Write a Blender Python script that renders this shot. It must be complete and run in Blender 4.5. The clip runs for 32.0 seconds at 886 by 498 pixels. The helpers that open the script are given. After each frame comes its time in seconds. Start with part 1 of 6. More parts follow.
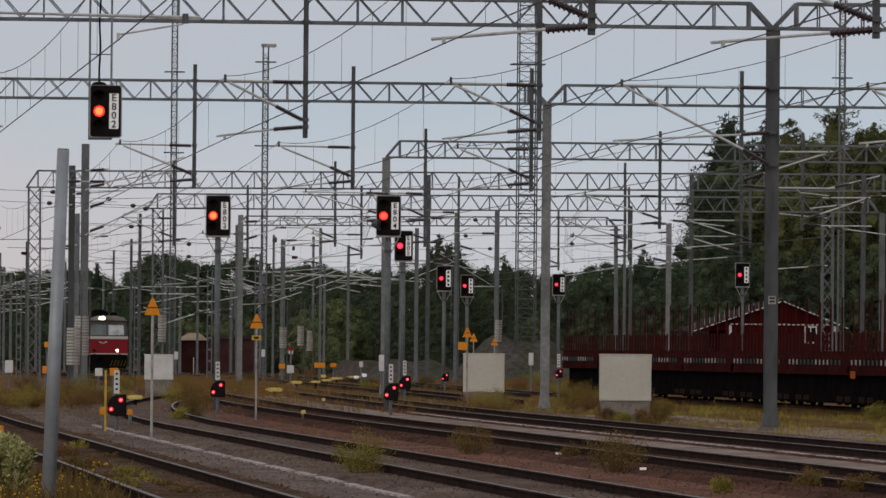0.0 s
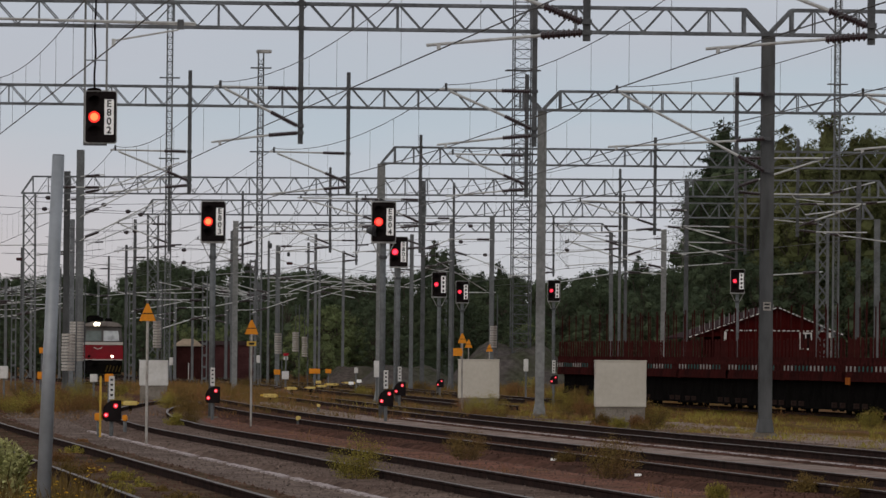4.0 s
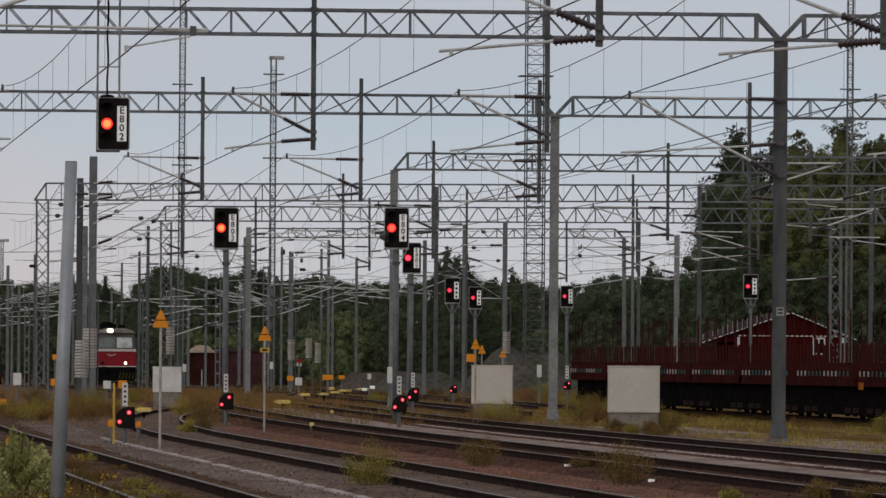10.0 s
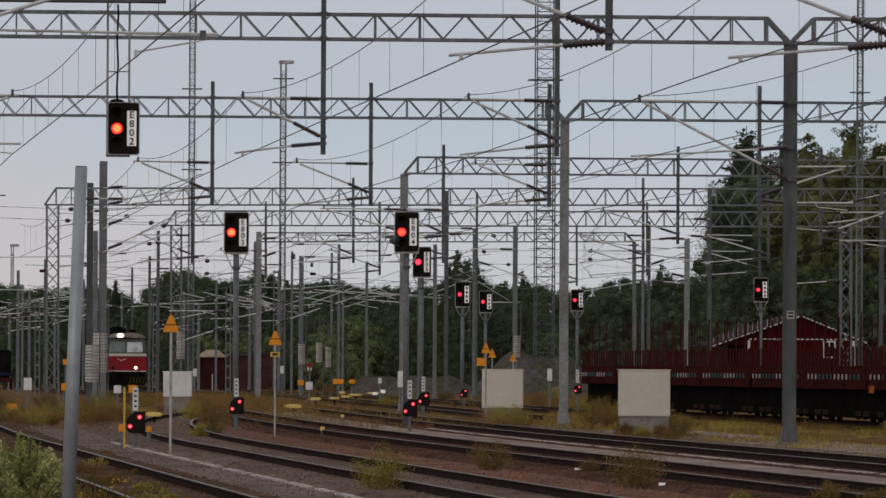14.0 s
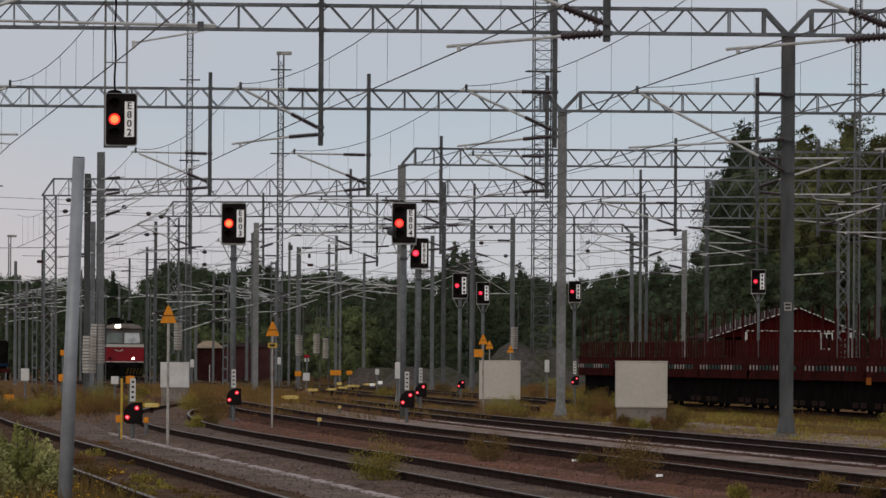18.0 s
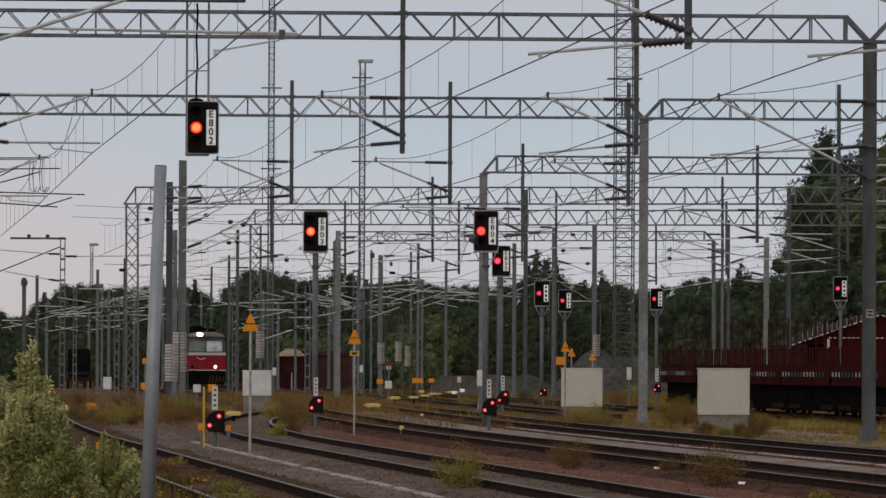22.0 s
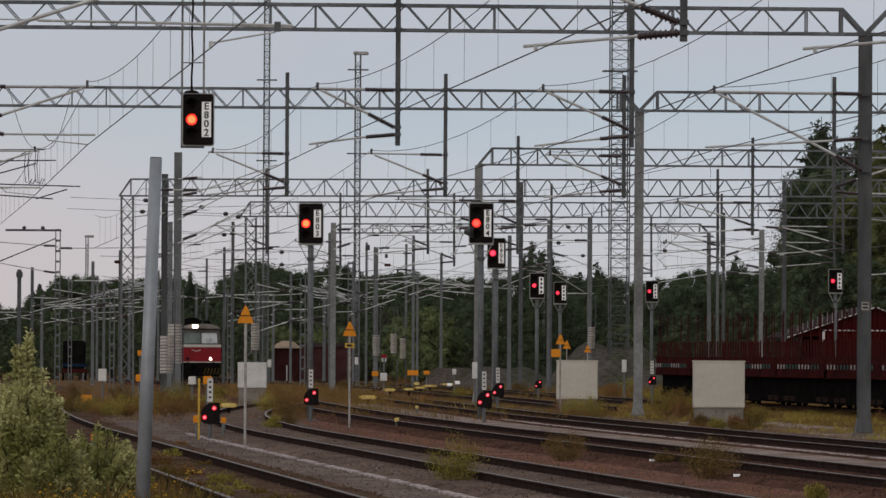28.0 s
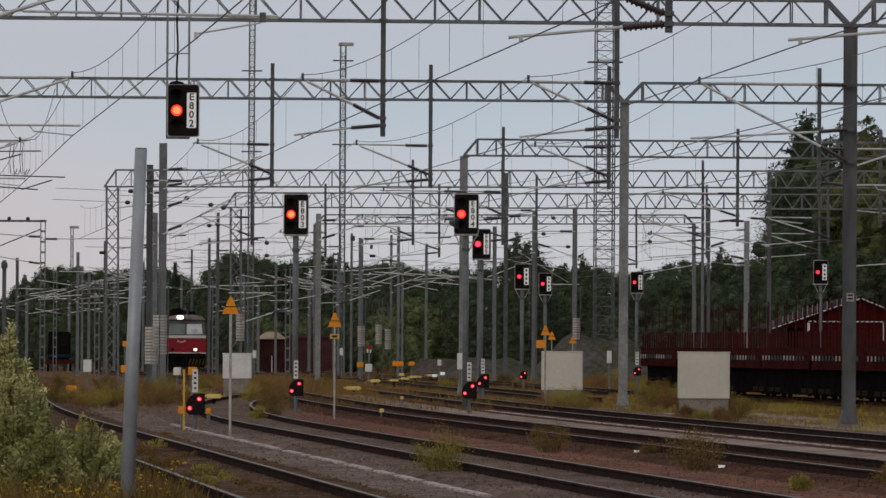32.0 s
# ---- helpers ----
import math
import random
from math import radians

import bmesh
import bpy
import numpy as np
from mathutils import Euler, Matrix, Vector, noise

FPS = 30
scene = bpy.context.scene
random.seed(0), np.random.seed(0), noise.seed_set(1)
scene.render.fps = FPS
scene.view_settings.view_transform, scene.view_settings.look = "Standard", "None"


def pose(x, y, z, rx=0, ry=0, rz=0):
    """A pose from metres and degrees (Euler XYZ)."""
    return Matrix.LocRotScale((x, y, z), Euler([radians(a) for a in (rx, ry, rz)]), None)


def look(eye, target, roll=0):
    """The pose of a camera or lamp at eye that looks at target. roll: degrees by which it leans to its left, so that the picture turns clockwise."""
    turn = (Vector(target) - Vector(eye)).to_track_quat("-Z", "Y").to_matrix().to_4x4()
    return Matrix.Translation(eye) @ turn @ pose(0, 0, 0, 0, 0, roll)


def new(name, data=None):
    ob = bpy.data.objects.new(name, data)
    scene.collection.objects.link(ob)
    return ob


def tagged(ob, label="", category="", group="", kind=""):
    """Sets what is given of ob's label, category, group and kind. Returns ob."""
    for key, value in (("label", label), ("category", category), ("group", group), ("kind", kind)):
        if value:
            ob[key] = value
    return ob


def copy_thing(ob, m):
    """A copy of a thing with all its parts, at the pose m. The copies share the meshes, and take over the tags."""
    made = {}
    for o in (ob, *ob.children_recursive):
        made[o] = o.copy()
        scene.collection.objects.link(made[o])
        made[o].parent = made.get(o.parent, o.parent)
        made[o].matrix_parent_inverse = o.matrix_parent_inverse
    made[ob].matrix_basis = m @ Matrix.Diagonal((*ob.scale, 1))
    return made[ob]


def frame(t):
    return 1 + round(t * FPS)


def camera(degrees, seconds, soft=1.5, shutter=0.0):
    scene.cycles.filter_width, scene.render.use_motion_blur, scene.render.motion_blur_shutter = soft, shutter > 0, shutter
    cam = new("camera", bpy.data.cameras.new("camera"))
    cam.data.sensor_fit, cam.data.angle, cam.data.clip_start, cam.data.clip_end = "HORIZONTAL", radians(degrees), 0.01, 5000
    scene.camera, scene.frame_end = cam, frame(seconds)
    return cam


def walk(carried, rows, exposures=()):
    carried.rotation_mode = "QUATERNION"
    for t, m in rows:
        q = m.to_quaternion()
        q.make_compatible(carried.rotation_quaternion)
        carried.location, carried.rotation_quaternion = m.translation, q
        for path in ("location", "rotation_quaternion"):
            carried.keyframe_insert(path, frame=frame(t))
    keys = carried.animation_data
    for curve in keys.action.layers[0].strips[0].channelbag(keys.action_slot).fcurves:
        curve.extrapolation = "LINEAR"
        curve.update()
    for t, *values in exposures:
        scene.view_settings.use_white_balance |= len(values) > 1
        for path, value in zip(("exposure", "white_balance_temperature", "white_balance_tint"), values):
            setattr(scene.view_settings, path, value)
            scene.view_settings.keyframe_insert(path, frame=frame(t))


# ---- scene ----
# world: x right, y ahead along the view, rail tops at z = 0
cam = camera(6.647, 32.0)
EYE = 1.55
# seconds, yaw, pitch, lean (degrees) of a camera on a tripod, nudged now and then
ROWS = [
    (0.0, -0.0529, 0.7833, -0.522),
    (0.5, -0.0701, 0.7853, -0.564),
    (1.0, -0.0205, 0.7880, -0.514),
    (1.5, 0.0339, 0.8815, -0.452),
    (2.0, -0.0640, 0.8389, -0.579),
    (2.5, -0.0765, 0.8416, -0.507),
    (3.0, -0.0497, 0.8552, -0.495),
    (3.5, -0.0965, 0.8470, -0.557),
    (5.5, -0.0439, 0.7847, -0.517),
    (6.0, -0.0243, 0.7873, -0.487),
    (6.5, -0.0172, 0.7881, -0.476),
    (7.0, -0.0312, 0.7904, -0.511),
    (7.5, -0.0250, 0.8050, -0.518),
    (8.0, 0.0151, 0.8151, -0.478),
    (8.5, 0.0098, 0.8431, -0.466),
    (9.0, 0.0085, 0.8720, -0.419),
    (9.5, 0.0088, 0.8667, -0.463),
    (10.0, 0.0091, 0.8727, -0.432),
    (10.5, 0.0031, 0.8749, -0.433),
    (11.0, 0.0154, 0.8762, -0.392),
    (11.5, 0.0790, 0.9186, -0.304),
    (12.0, 0.1074, 0.9325, -0.266),
    (12.5, 0.1299, 0.9310, -0.282),
    (13.0, -0.0015, 0.8729, -0.432),
    (13.5, -0.0022, 0.8683, -0.378),
    (14.0, 0.0873, 0.9024, -0.315),
    (14.5, 0.1571, 0.9131, -0.306),
    (16.5, 0.2834, 0.9114, -0.261),
    (17.0, 0.0743, 0.8243, -0.358),
    (17.5, 0.0519, 0.8201, -0.355),
    (18.0, 0.0669, 0.8370, -0.393),
    (18.5, 0.1852, 0.8372, -0.280),
    (19.0, 0.7195, 0.8311, -0.221),
    (19.5, 0.6320, 0.8326, -0.288),
    (20.0, 0.6534, 0.8401, -0.291),
    (20.5, 0.6327, 0.8400, -0.217),
    (21.0, 0.6396, 0.8340, -0.292),
    (21.5, 0.6760, 0.8394, -0.316),
    (22.0, 0.6832, 0.8914, -0.291),
    (22.5, 0.6773, 0.8909, -0.282),
    (23.0, 0.7025, 0.8955, -0.255),
    (23.5, 0.7097, 0.8856, -0.288),
    (24.0, 0.7083, 0.8803, -0.269),
    (24.5, 0.7047, 0.8883, -0.295),
    (25.0, 0.7168, 0.8793, -0.275),
    (25.5, 0.7021, 0.8799, -0.303),
    (27.5, 0.6755, 0.8332, -0.315),
    (28.0, 0.6468, 0.8327, -0.340),
    (28.5, 0.6277, 0.8391, -0.311),
    (29.0, 0.5804, 0.7953, -0.285),
    (29.5, 0.5676, 0.7927, -0.339),
    (30.0, 0.5857, 0.7836, -0.286),
    (30.5, 0.5796, 0.7656, -0.315),
    (31.0, 0.5689, 0.7445, -0.385),
    (31.5, 0.5566, 0.7620, -0.314),
    (32.0, 0.5343, 0.7654, -0.365),
]
walk(cam, [(t, pose(0, 0, EYE, 90 + pitch, lean, yaw)) for t, yaw, pitch, lean in ROWS])

# ---- light: overcast late-summer evening ----
scene.view_settings.exposure = 0.06
world = bpy.data.worlds.new("overcast_sky")
scene.world = world
world.use_nodes = True
wn, wl = world.node_tree.nodes, world.node_tree.links
wn.clear()
w_out = wn.new("ShaderNodeOutputWorld")
w_bg = wn.new("ShaderNodeBackground")
w_sky = wn.new("ShaderNodeTexSky")
w_sky.sky_type = "NISHITA"
w_sky.sun_disc = False
w_sky.sun_elevation, w_sky.sun_rotation = radians(15), radians(207)
w_sky.dust_density = 4.0
w_dim = wn.new("ShaderNodeVectorMath")
w_dim.operation = "SCALE"
w_dim.inputs["Scale"].default_value = 0.05
# the cloud layer: soft grey-blue bands, paler and warmer towards the horizon
w_tc = wn.new("ShaderNodeTexCoord")
w_sep = wn.new("ShaderNodeSeparateXYZ")
w_map = wn.new("ShaderNodeMapping")
w_map.inputs["Scale"].default_value = (9, 9, 60)
w_noise = wn.new("ShaderNodeTexNoise")
w_noise.inputs["Scale"].default_value = 1.6
w_noise.inputs["Detail"].default_value = 4
w_add = wn.new("ShaderNodeMath")
w_add.operation = "MULTIPLY_ADD"
w_add.inputs[1].default_value = 0.018
w_ramp = wn.new("ShaderNodeValToRGB")
cr = w_ramp.color_ramp
cr.elements[0].position, cr.elements[0].color = 0.0, (0.56, 0.55, 0.56, 1)
cr.elements[1].position, cr.elements[1].color = 1.0, (0.58, 0.59, 0.62, 1)
for at_, col in ((0.020, (0.57, 0.575, 0.605, 1)), (0.0325, (0.55, 0.575, 0.63, 1)), (0.041, (0.475, 0.555, 0.625, 1)), (0.050, (0.495, 0.53, 0.595, 1)), (0.12, (0.61, 0.63, 0.67, 1))):
    e = cr.elements.new(at_)
    e.color = col
w_mix = wn.new("ShaderNodeMix")
w_mix.data_type = "RGBA"
w_mix.inputs["Factor"].default_value = 0.92
wl.new(w_tc.outputs["Generated"], w_sep.inputs[0])
wl.new(w_tc.outputs["Generated"], w_map.inputs["Vector"])
wl.new(w_map.outputs[0], w_noise.inputs["Vector"])
wl.new(w_noise.outputs["Fac"], w_add.inputs[0])
wl.new(w_sep.outputs["Z"], w_add.inputs[2])
wl.new(w_add.outputs[0], w_ramp.inputs[0])
wl.new(w_sky.outputs[0], w_dim.inputs[0])
wl.new(w_dim.outputs[0], w_mix.inputs["A"])
# a warm evening tint low on the western side
w_west = wn.new("ShaderNodeMapRange")
w_west.inputs["From Min"].default_value, w_west.inputs["From Max"].default_value = -0.015, -0.075
w_west.inputs["To Max"].default_value = 0.75
w_glow = wn.new("ShaderNodeMapRange")
w_glow.inputs["From Min"].default_value, w_glow.inputs["From Max"].default_value = 0.045, 0.012
w_both = wn.new("ShaderNodeMath")
w_both.operation = "MULTIPLY"
w_tint = wn.new("ShaderNodeMix")
w_tint.data_type = "RGBA"
w_tint.inputs["B"].default_value = (0.60, 0.53, 0.535, 1)
wl.new(w_sep.outputs["X"], w_west.inputs["Value"])
wl.new(w_sep.outputs["Z"], w_glow.inputs["Value"])
wl.new(w_west.outputs[0], w_both.inputs[0])
wl.new(w_glow.outputs[0], w_both.inputs[1])
wl.new(w_both.outputs[0], w_tint.inputs["Factor"])
wl.new(w_ramp.outputs[0], w_tint.inputs["A"])
wl.new(w_tint.outputs["Result"], w_mix.inputs["B"])
wl.new(w_mix.outputs["Result"], w_bg.inputs["Color"])
w_bg.inputs["Strength"].default_value = 1.0
wl.new(w_bg.outputs[0], w_out.inputs[0])
sun = new("sun", bpy.data.lights.new("sun", "SUN"))
sun.data.energy, sun.data.angle, sun.data.color = 0.75, radians(35), (1.0, 0.94, 0.87)
sun.matrix_world = look((0, 0, 60), (90, 180, 5))

# ---- materials ----


def material(name, color, rough=0.7, metal=0.0, vary=0.25, scale=4.0, second=None, bump=0.0, emit=None, stretch=(1, 1, 1), rand=0.0, space="Object"):
    """A surface with grain and stains: color varied by two noises; second: the colour of its stains."""
    m = bpy.data.materials.new(name)
    m.use_nodes = True
    n, l = m.node_tree.nodes, m.node_tree.links
    b = n["Principled BSDF"]
    b.inputs["Roughness"].default_value, b.inputs["Metallic"].default_value = rough, metal
    b.inputs["Specular IOR Level"].default_value = 0.5 if rough < 0.55 else (0.15 if rough < 0.7 else 0.0)
    if emit:
        b.inputs["Base Color"].default_value = (*color, 1)
        b.inputs["Emission Color"].default_value = (*emit[0], 1)
        b.inputs["Emission Strength"].default_value = emit[1]
        return m
    tc = n.new("ShaderNodeTexCoord")
    mp = n.new("ShaderNodeMapping")
    mp.inputs["Scale"].default_value = stretch
    l.new(tc.outputs[space], mp.inputs["Vector"])
    fine, big = n.new("ShaderNodeTexNoise"), n.new("ShaderNodeTexNoise")
    fine.inputs["Scale"].default_value, big.inputs["Scale"].default_value = scale * 9, scale
    fine.inputs["Detail"].default_value = big.inputs["Detail"].default_value = 5
    for q in (fine, big):
        l.new(mp.outputs[0], q.inputs["Vector"])
    mix = n.new("ShaderNodeMix")
    mix.data_type = "RGBA"
    mix.inputs["A"].default_value = (*color, 1)
    mix.inputs["B"].default_value = (*(second or [c * 0.6 for c in color]), 1)
    ramp = n.new("ShaderNodeValToRGB")
    ramp.color_ramp.elements[0].position, ramp.color_ramp.elements[1].position = 0.42, 0.68
    l.new(big.outputs["Fac"], ramp.inputs[0])
    l.new(ramp.outputs[0], mix.inputs["Factor"])
    hsv = n.new("ShaderNodeHueSaturation")
    val = n.new("ShaderNodeMapRange")
    val.inputs["From Min"].default_value, val.inputs["From Max"].default_value = 0.3, 0.7
    val.inputs["To Min"].default_value, val.inputs["To Max"].default_value = 1 - vary, 1 + vary
    l.new(fine.outputs["Fac"], val.inputs["Value"])
    value = val.outputs[0]
    if rand:
        info = n.new("ShaderNodeObjectInfo")
        geo = n.new("ShaderNodeNewGeometry")
        both = n.new("ShaderNodeMath")
        both.operation = "ADD"
        l.new(info.outputs["Random"], both.inputs[0])
        l.new(geo.outputs["Random Per Island"], both.inputs[1])
        spread = n.new("ShaderNodeMapRange")
        spread.inputs["From Max"].default_value = 2.0
        spread.inputs["To Min"].default_value, spread.inputs["To Max"].default_value = 1 - rand, 1 + rand
        l.new(both.outputs[0], spread.inputs["Value"])
        times = n.new("ShaderNodeMath")
        times.operation = "MULTIPLY"
        l.new(spread.outputs[0], times.inputs[0])
        l.new(value, times.inputs[1])
        value = times.outputs[0]
    l.new(value, hsv.inputs["Value"])
    l.new(mix.outputs["Result"], hsv.inputs["Color"])
    l.new(hsv.outputs[0], b.inputs["Base Color"])
    if bump:
        bp = n.new("ShaderNodeBump")
        bp.inputs["Strength"].default_value, bp.inputs["Distance"].default_value = bump, 0.02
        l.new(fine.outputs["Fac"], bp.inputs["Height"])
        l.new(bp.outputs[0], b.inputs["Normal"])
    return m


STEEL = material("galvanised_steel", (0.126, 0.131, 0.134), 0.6, 0.2, 0.2, 1.2, (0.088, 0.09, 0.091))
LIGHT_STEEL = material("pale_galvanised_steel", (0.20, 0.20, 0.195), 0.6, 0.2, 0.22, 0.8, (0.13, 0.13, 0.125))
DARK_STEEL = material("weathered_steel", (0.0891, 0.09072, 0.09396), 0.6, 0.3, 0.2, 1.5)
BEAM_STEEL = material("portal_steel", (0.1438, 0.15, 0.1588), 0.6, 0.3, 0.2, 1.5)
POLE_PAINT = material("grey_pole_paint", (0.275, 0.291, 0.312), 0.5, 0.2, 0.12, 0.8, (0.19, 0.2, 0.21))
CONCRETE = material("concrete", (0.20, 0.175, 0.15), 0.9, 0, 0.25, 2.0, (0.12, 0.10, 0.08), 0.4)
PALE_STONE = material("pale_trough_concrete", (0.4686, 0.3995, 0.3825), 0.9, 0, 0.25, 1.0, (0.2231, 0.1798, 0.1721), 0.3)
CABINET = material("cream_cabinet_paint", (0.462, 0.4235, 0.363), 0.6, 0, 0.05, 0.9, (0.407, 0.3685, 0.308))
BALLAST = material("ballast", (0.15, 0.107, 0.088), 0.95, 0, 0.4, 0.35, (0.097, 0.066, 0.054), 0.8, stretch=(1, 0.6, 1))
BROWN_BALLAST = material("brown_ballast", (0.1, 0.066, 0.047), 0.95, 0, 0.45, 0.5, (0.058, 0.041, 0.025), 0.9, stretch=(1, 0.6, 1))
DARK_BALLAST = material("oily_ballast", (0.091, 0.047, 0.035), 0.95, 0, 0.4, 0.35, (0.048, 0.029, 0.023), 0.8, stretch=(1, 0.6, 1))
PALE_GRAVEL = material("pale_gravel", (0.25, 0.192, 0.166), 0.95, 0, 0.4, 0.4, (0.172, 0.126, 0.105), 0.8, stretch=(1, 0.6, 1))
SOIL = material("dry_soil", (0.143, 0.07979, 0.04742), 0.95, 0, 0.4, 0.25, (0.1073, 0.07722, 0.02496), 0.8, stretch=(1, 0.6, 1))
RED_GRAVEL = material("red_gravel", (0.1770, 0.0868, 0.0641), 0.95, 0, 0.4, 0.4, (0.1107, 0.0694, 0.0509), 0.8, stretch=(1, 0.6, 1))
STONE = material("stones", (0.15, 0.111, 0.093), 0.95, 0, 0.3, 3.0, (0.093, 0.065, 0.055), 0.3, rand=0.8)
DARK_STONE = material("oily_stones", (0.1009, 0.0541, 0.0392), 0.95, 0, 0.3, 3.0, (0.0576, 0.0320, 0.0239), 0.3, rand=0.8)
GREY_GRAVEL = material("grey_gravel", (0.168, 0.127, 0.108), 0.95, 0, 0.4, 0.4, (0.108, 0.08, 0.068), 0.8, stretch=(1, 0.6, 1))
GREY_STONE = material("grey_stones", (0.175, 0.135, 0.116), 0.95, 0, 0.3, 3.0, (0.1, 0.075, 0.064), 0.3, rand=0.8)
RED_STONE = material("red_stones", (0.1788, 0.0960, 0.0743), 0.95, 0, 0.3, 3.0, (0.1013, 0.0743, 0.0619), 0.3, rand=0.5)
RAIL_RUST = material("rail_rust", (0.036, 0.0225, 0.0195), 0.85, 0.1, 0.3, 2.0, (0.021, 0.015, 0.0135))
RAIL_HEAD = material("worn_rail_head", (0.15, 0.128, 0.118), 0.6, 0.4, 0.2, 2.0, (0.075, 0.055, 0.045))
GRASS = material("dry_grass", (0.142, 0.09, 0.031), 0.85, 0, 0.25, 0.3, (0.088, 0.066, 0.021), rand=0.5)
RUSSET_GRASS = material("russet_grass", (0.19, 0.094, 0.04), 0.85, 0, 0.25, 0.5, (0.135, 0.085, 0.031), rand=0.5)
DRY_WEED = material("drying_weed_leaves", (0.15, 0.105, 0.035), 0.8, 0, 0.25, 1.5, (0.17, 0.085, 0.04), rand=0.5)
WEED = material("weed_leaves", (0.2279, 0.1991, 0.04219), 0.75, 0, 0.25, 1.0, (0.2531, 0.1604, 0.04725), rand=0.45)
# dark base with pale patches paints shaded gaps and lit clumps into the leaves
BUSH_LEAF = material("willow_leaves", (0.19, 0.195, 0.065), 0.75, 0, 0.15, 1.6, (0.53, 0.5, 0.25), rand=0.5)
FLOWER = material("yellow_flowers", (0.5, 0.27, 0.02), 0.7, 0, 0.2, 3.0, (0.4, 0.28, 0.03), rand=0.3)
TWIG = material("twigs", (0.09, 0.065, 0.04), 0.9, 0, 0.3, 4.0)
NEEDLES = material("spruce_needles", (0.035, 0.047, 0.029), 0.75, 0, 0.10, 0.12, (0.06, 0.07, 0.037), rand=0.3)
LEAVES = material("broad_leaves", (0.051, 0.066, 0.039), 0.7, 0, 0.10, 0.12, (0.073, 0.088, 0.048), rand=0.3)
SAPLING = material("sapling_leaves", (0.112, 0.136, 0.06), 0.75, 0, 0.25, 0.2, (0.14, 0.155, 0.07), rand=0.3)
WARM_LEAVES = material("birch_leaves", (0.066, 0.072, 0.03), 0.75, 0, 0.15, 0.12, (0.097, 0.095, 0.039), rand=0.3)
WARM_NEEDLES = material("olive_needles", (0.068, 0.073, 0.031), 0.75, 0, 0.15, 0.15, (0.093, 0.09, 0.039), rand=0.3)
MAST_STEEL = material("dull_mast_steel", (0.0612, 0.06264, 0.0648), 0.6, 0.2, 0.25, 0.5, (0.0936, 0.09144, 0.08784), stretch=(1, 1, 0.3))
# darker copy of the cab glass, without the painted sky reflection
DIM_GLASS = material("dim_cab_glass", (0.10, 0.12, 0.11), 0.15, 0.0, 0.05, 2.0, (0.07, 0.08, 0.07))
DIRTY_YELLOW = material("dirty_yellow_paint", (0.065, 0.045, 0.015), 0.8, 0, 0.3, 2.0)
MOUND = material("earth_mound", (0.075, 0.06, 0.052), 0.95, 0, 0.35, 0.5, (0.05, 0.05, 0.03), 0.6)
BARK = material("bark", (0.07, 0.055, 0.045), 0.95, 0, 0.3, 2.0)
WIRE = material("copper_wire", (0.09, 0.085, 0.08), 0.6, 0.5, 0.1, 1.0)
TUBE = material("cantilever_tube", (0.4608, 0.4608, 0.448), 0.5, 0.2, 0.15, 1.5, (0.3328, 0.32, 0.3072))
INSULATOR = material("brown_porcelain", (0.034, 0.019, 0.021), 0.35, 0, 0.2, 3.0)
BLACK = material("signal_black", (0.015, 0.012, 0.012), 0.75, 0, 0.2, 2.0)
RIM = material("signal_rim", (0.35, 0.34, 0.33), 0.6, 0.2, 0.15, 2.0)
SIGNAL_WHITE = material("signal_plate_white", (0.946, 0.935, 0.924), 0.55, 0, 0.05, 2.0, (0.88, 0.858, 0.836))
CAB_GREY = material("cab_surround", (0.075, 0.068, 0.064), 0.6, 0, 0.12, 1.0)
WHITE = material("white_plate", (0.55, 0.53, 0.51), 0.6, 0, 0.08, 2.0, (0.45, 0.43, 0.4))
INK = material("black_lettering", (0.015, 0.015, 0.015), 0.6, 0, 0.05)
ORANGE = material("orange_sign", (0.60, 0.215, 0.012), 0.55, 0, 0.1, 2.0, (0.6, 0.22, 0.015))
PALE_YELLOW = material("faded_yellow_paint", (0.62, 0.47, 0.16), 0.6, 0, 0.2, 4.0, (0.5, 0.36, 0.10))
DIM_ORANGE = material("dull_orange_paint", (0.30, 0.09, 0.02), 0.7, 0, 0.15, 2.0)
YELLOW = material("yellow_paint", (0.46, 0.29, 0.045), 0.6, 0, 0.15, 2.0, (0.45, 0.28, 0.05))
RED_LAMP = material("red_signal_lamp", (0.3, 0.01, 0.01), 0.3, emit=((1.0, 0.022, 0.012), 1.15))
RED_CORE = material("red_lamp_core", (0.3, 0.05, 0.02), 0.3, emit=((1.0, 0.21, 0.06), 1.7))
DWARF_LAMP = material("dwarf_red_lamp", (0.3, 0.01, 0.02), 0.3, emit=((1.0, 0.006, 0.022), 0.62))
DWARF_CORE = material("dwarf_lamp_core", (0.3, 0.05, 0.06), 0.3, emit=((1.0, 0.16, 0.2), 2.4))
MID_CORE = material("plain_red_lamp_core", (0.3, 0.02, 0.02), 0.3, emit=((1.0, 0.085, 0.055), 1.6))
PINK_LAMP = material("far_red_signal_lamp", (0.3, 0.01, 0.02), 0.3, emit=((1.0, 0.008, 0.03), 0.85))
PINK_CORE = material("far_red_lamp_core", (0.3, 0.01, 0.02), 0.3, emit=((1.0, 0.06, 0.13), 1.6))
HEADLAMP = material("lit_headlamp", (0.8, 0.75, 0.65), 0.3, emit=((1.0, 0.86, 0.66), 5.0))
DARK_LENS = material("unlit_lens", (0.010, 0.008, 0.008), 0.8, 0, 0.1, 5.0)
LOCO_RED = material("locomotive_red", (0.185, 0.006, 0.012), 0.6, 0, 0.12, 1.0, (0.135, 0.008, 0.011))
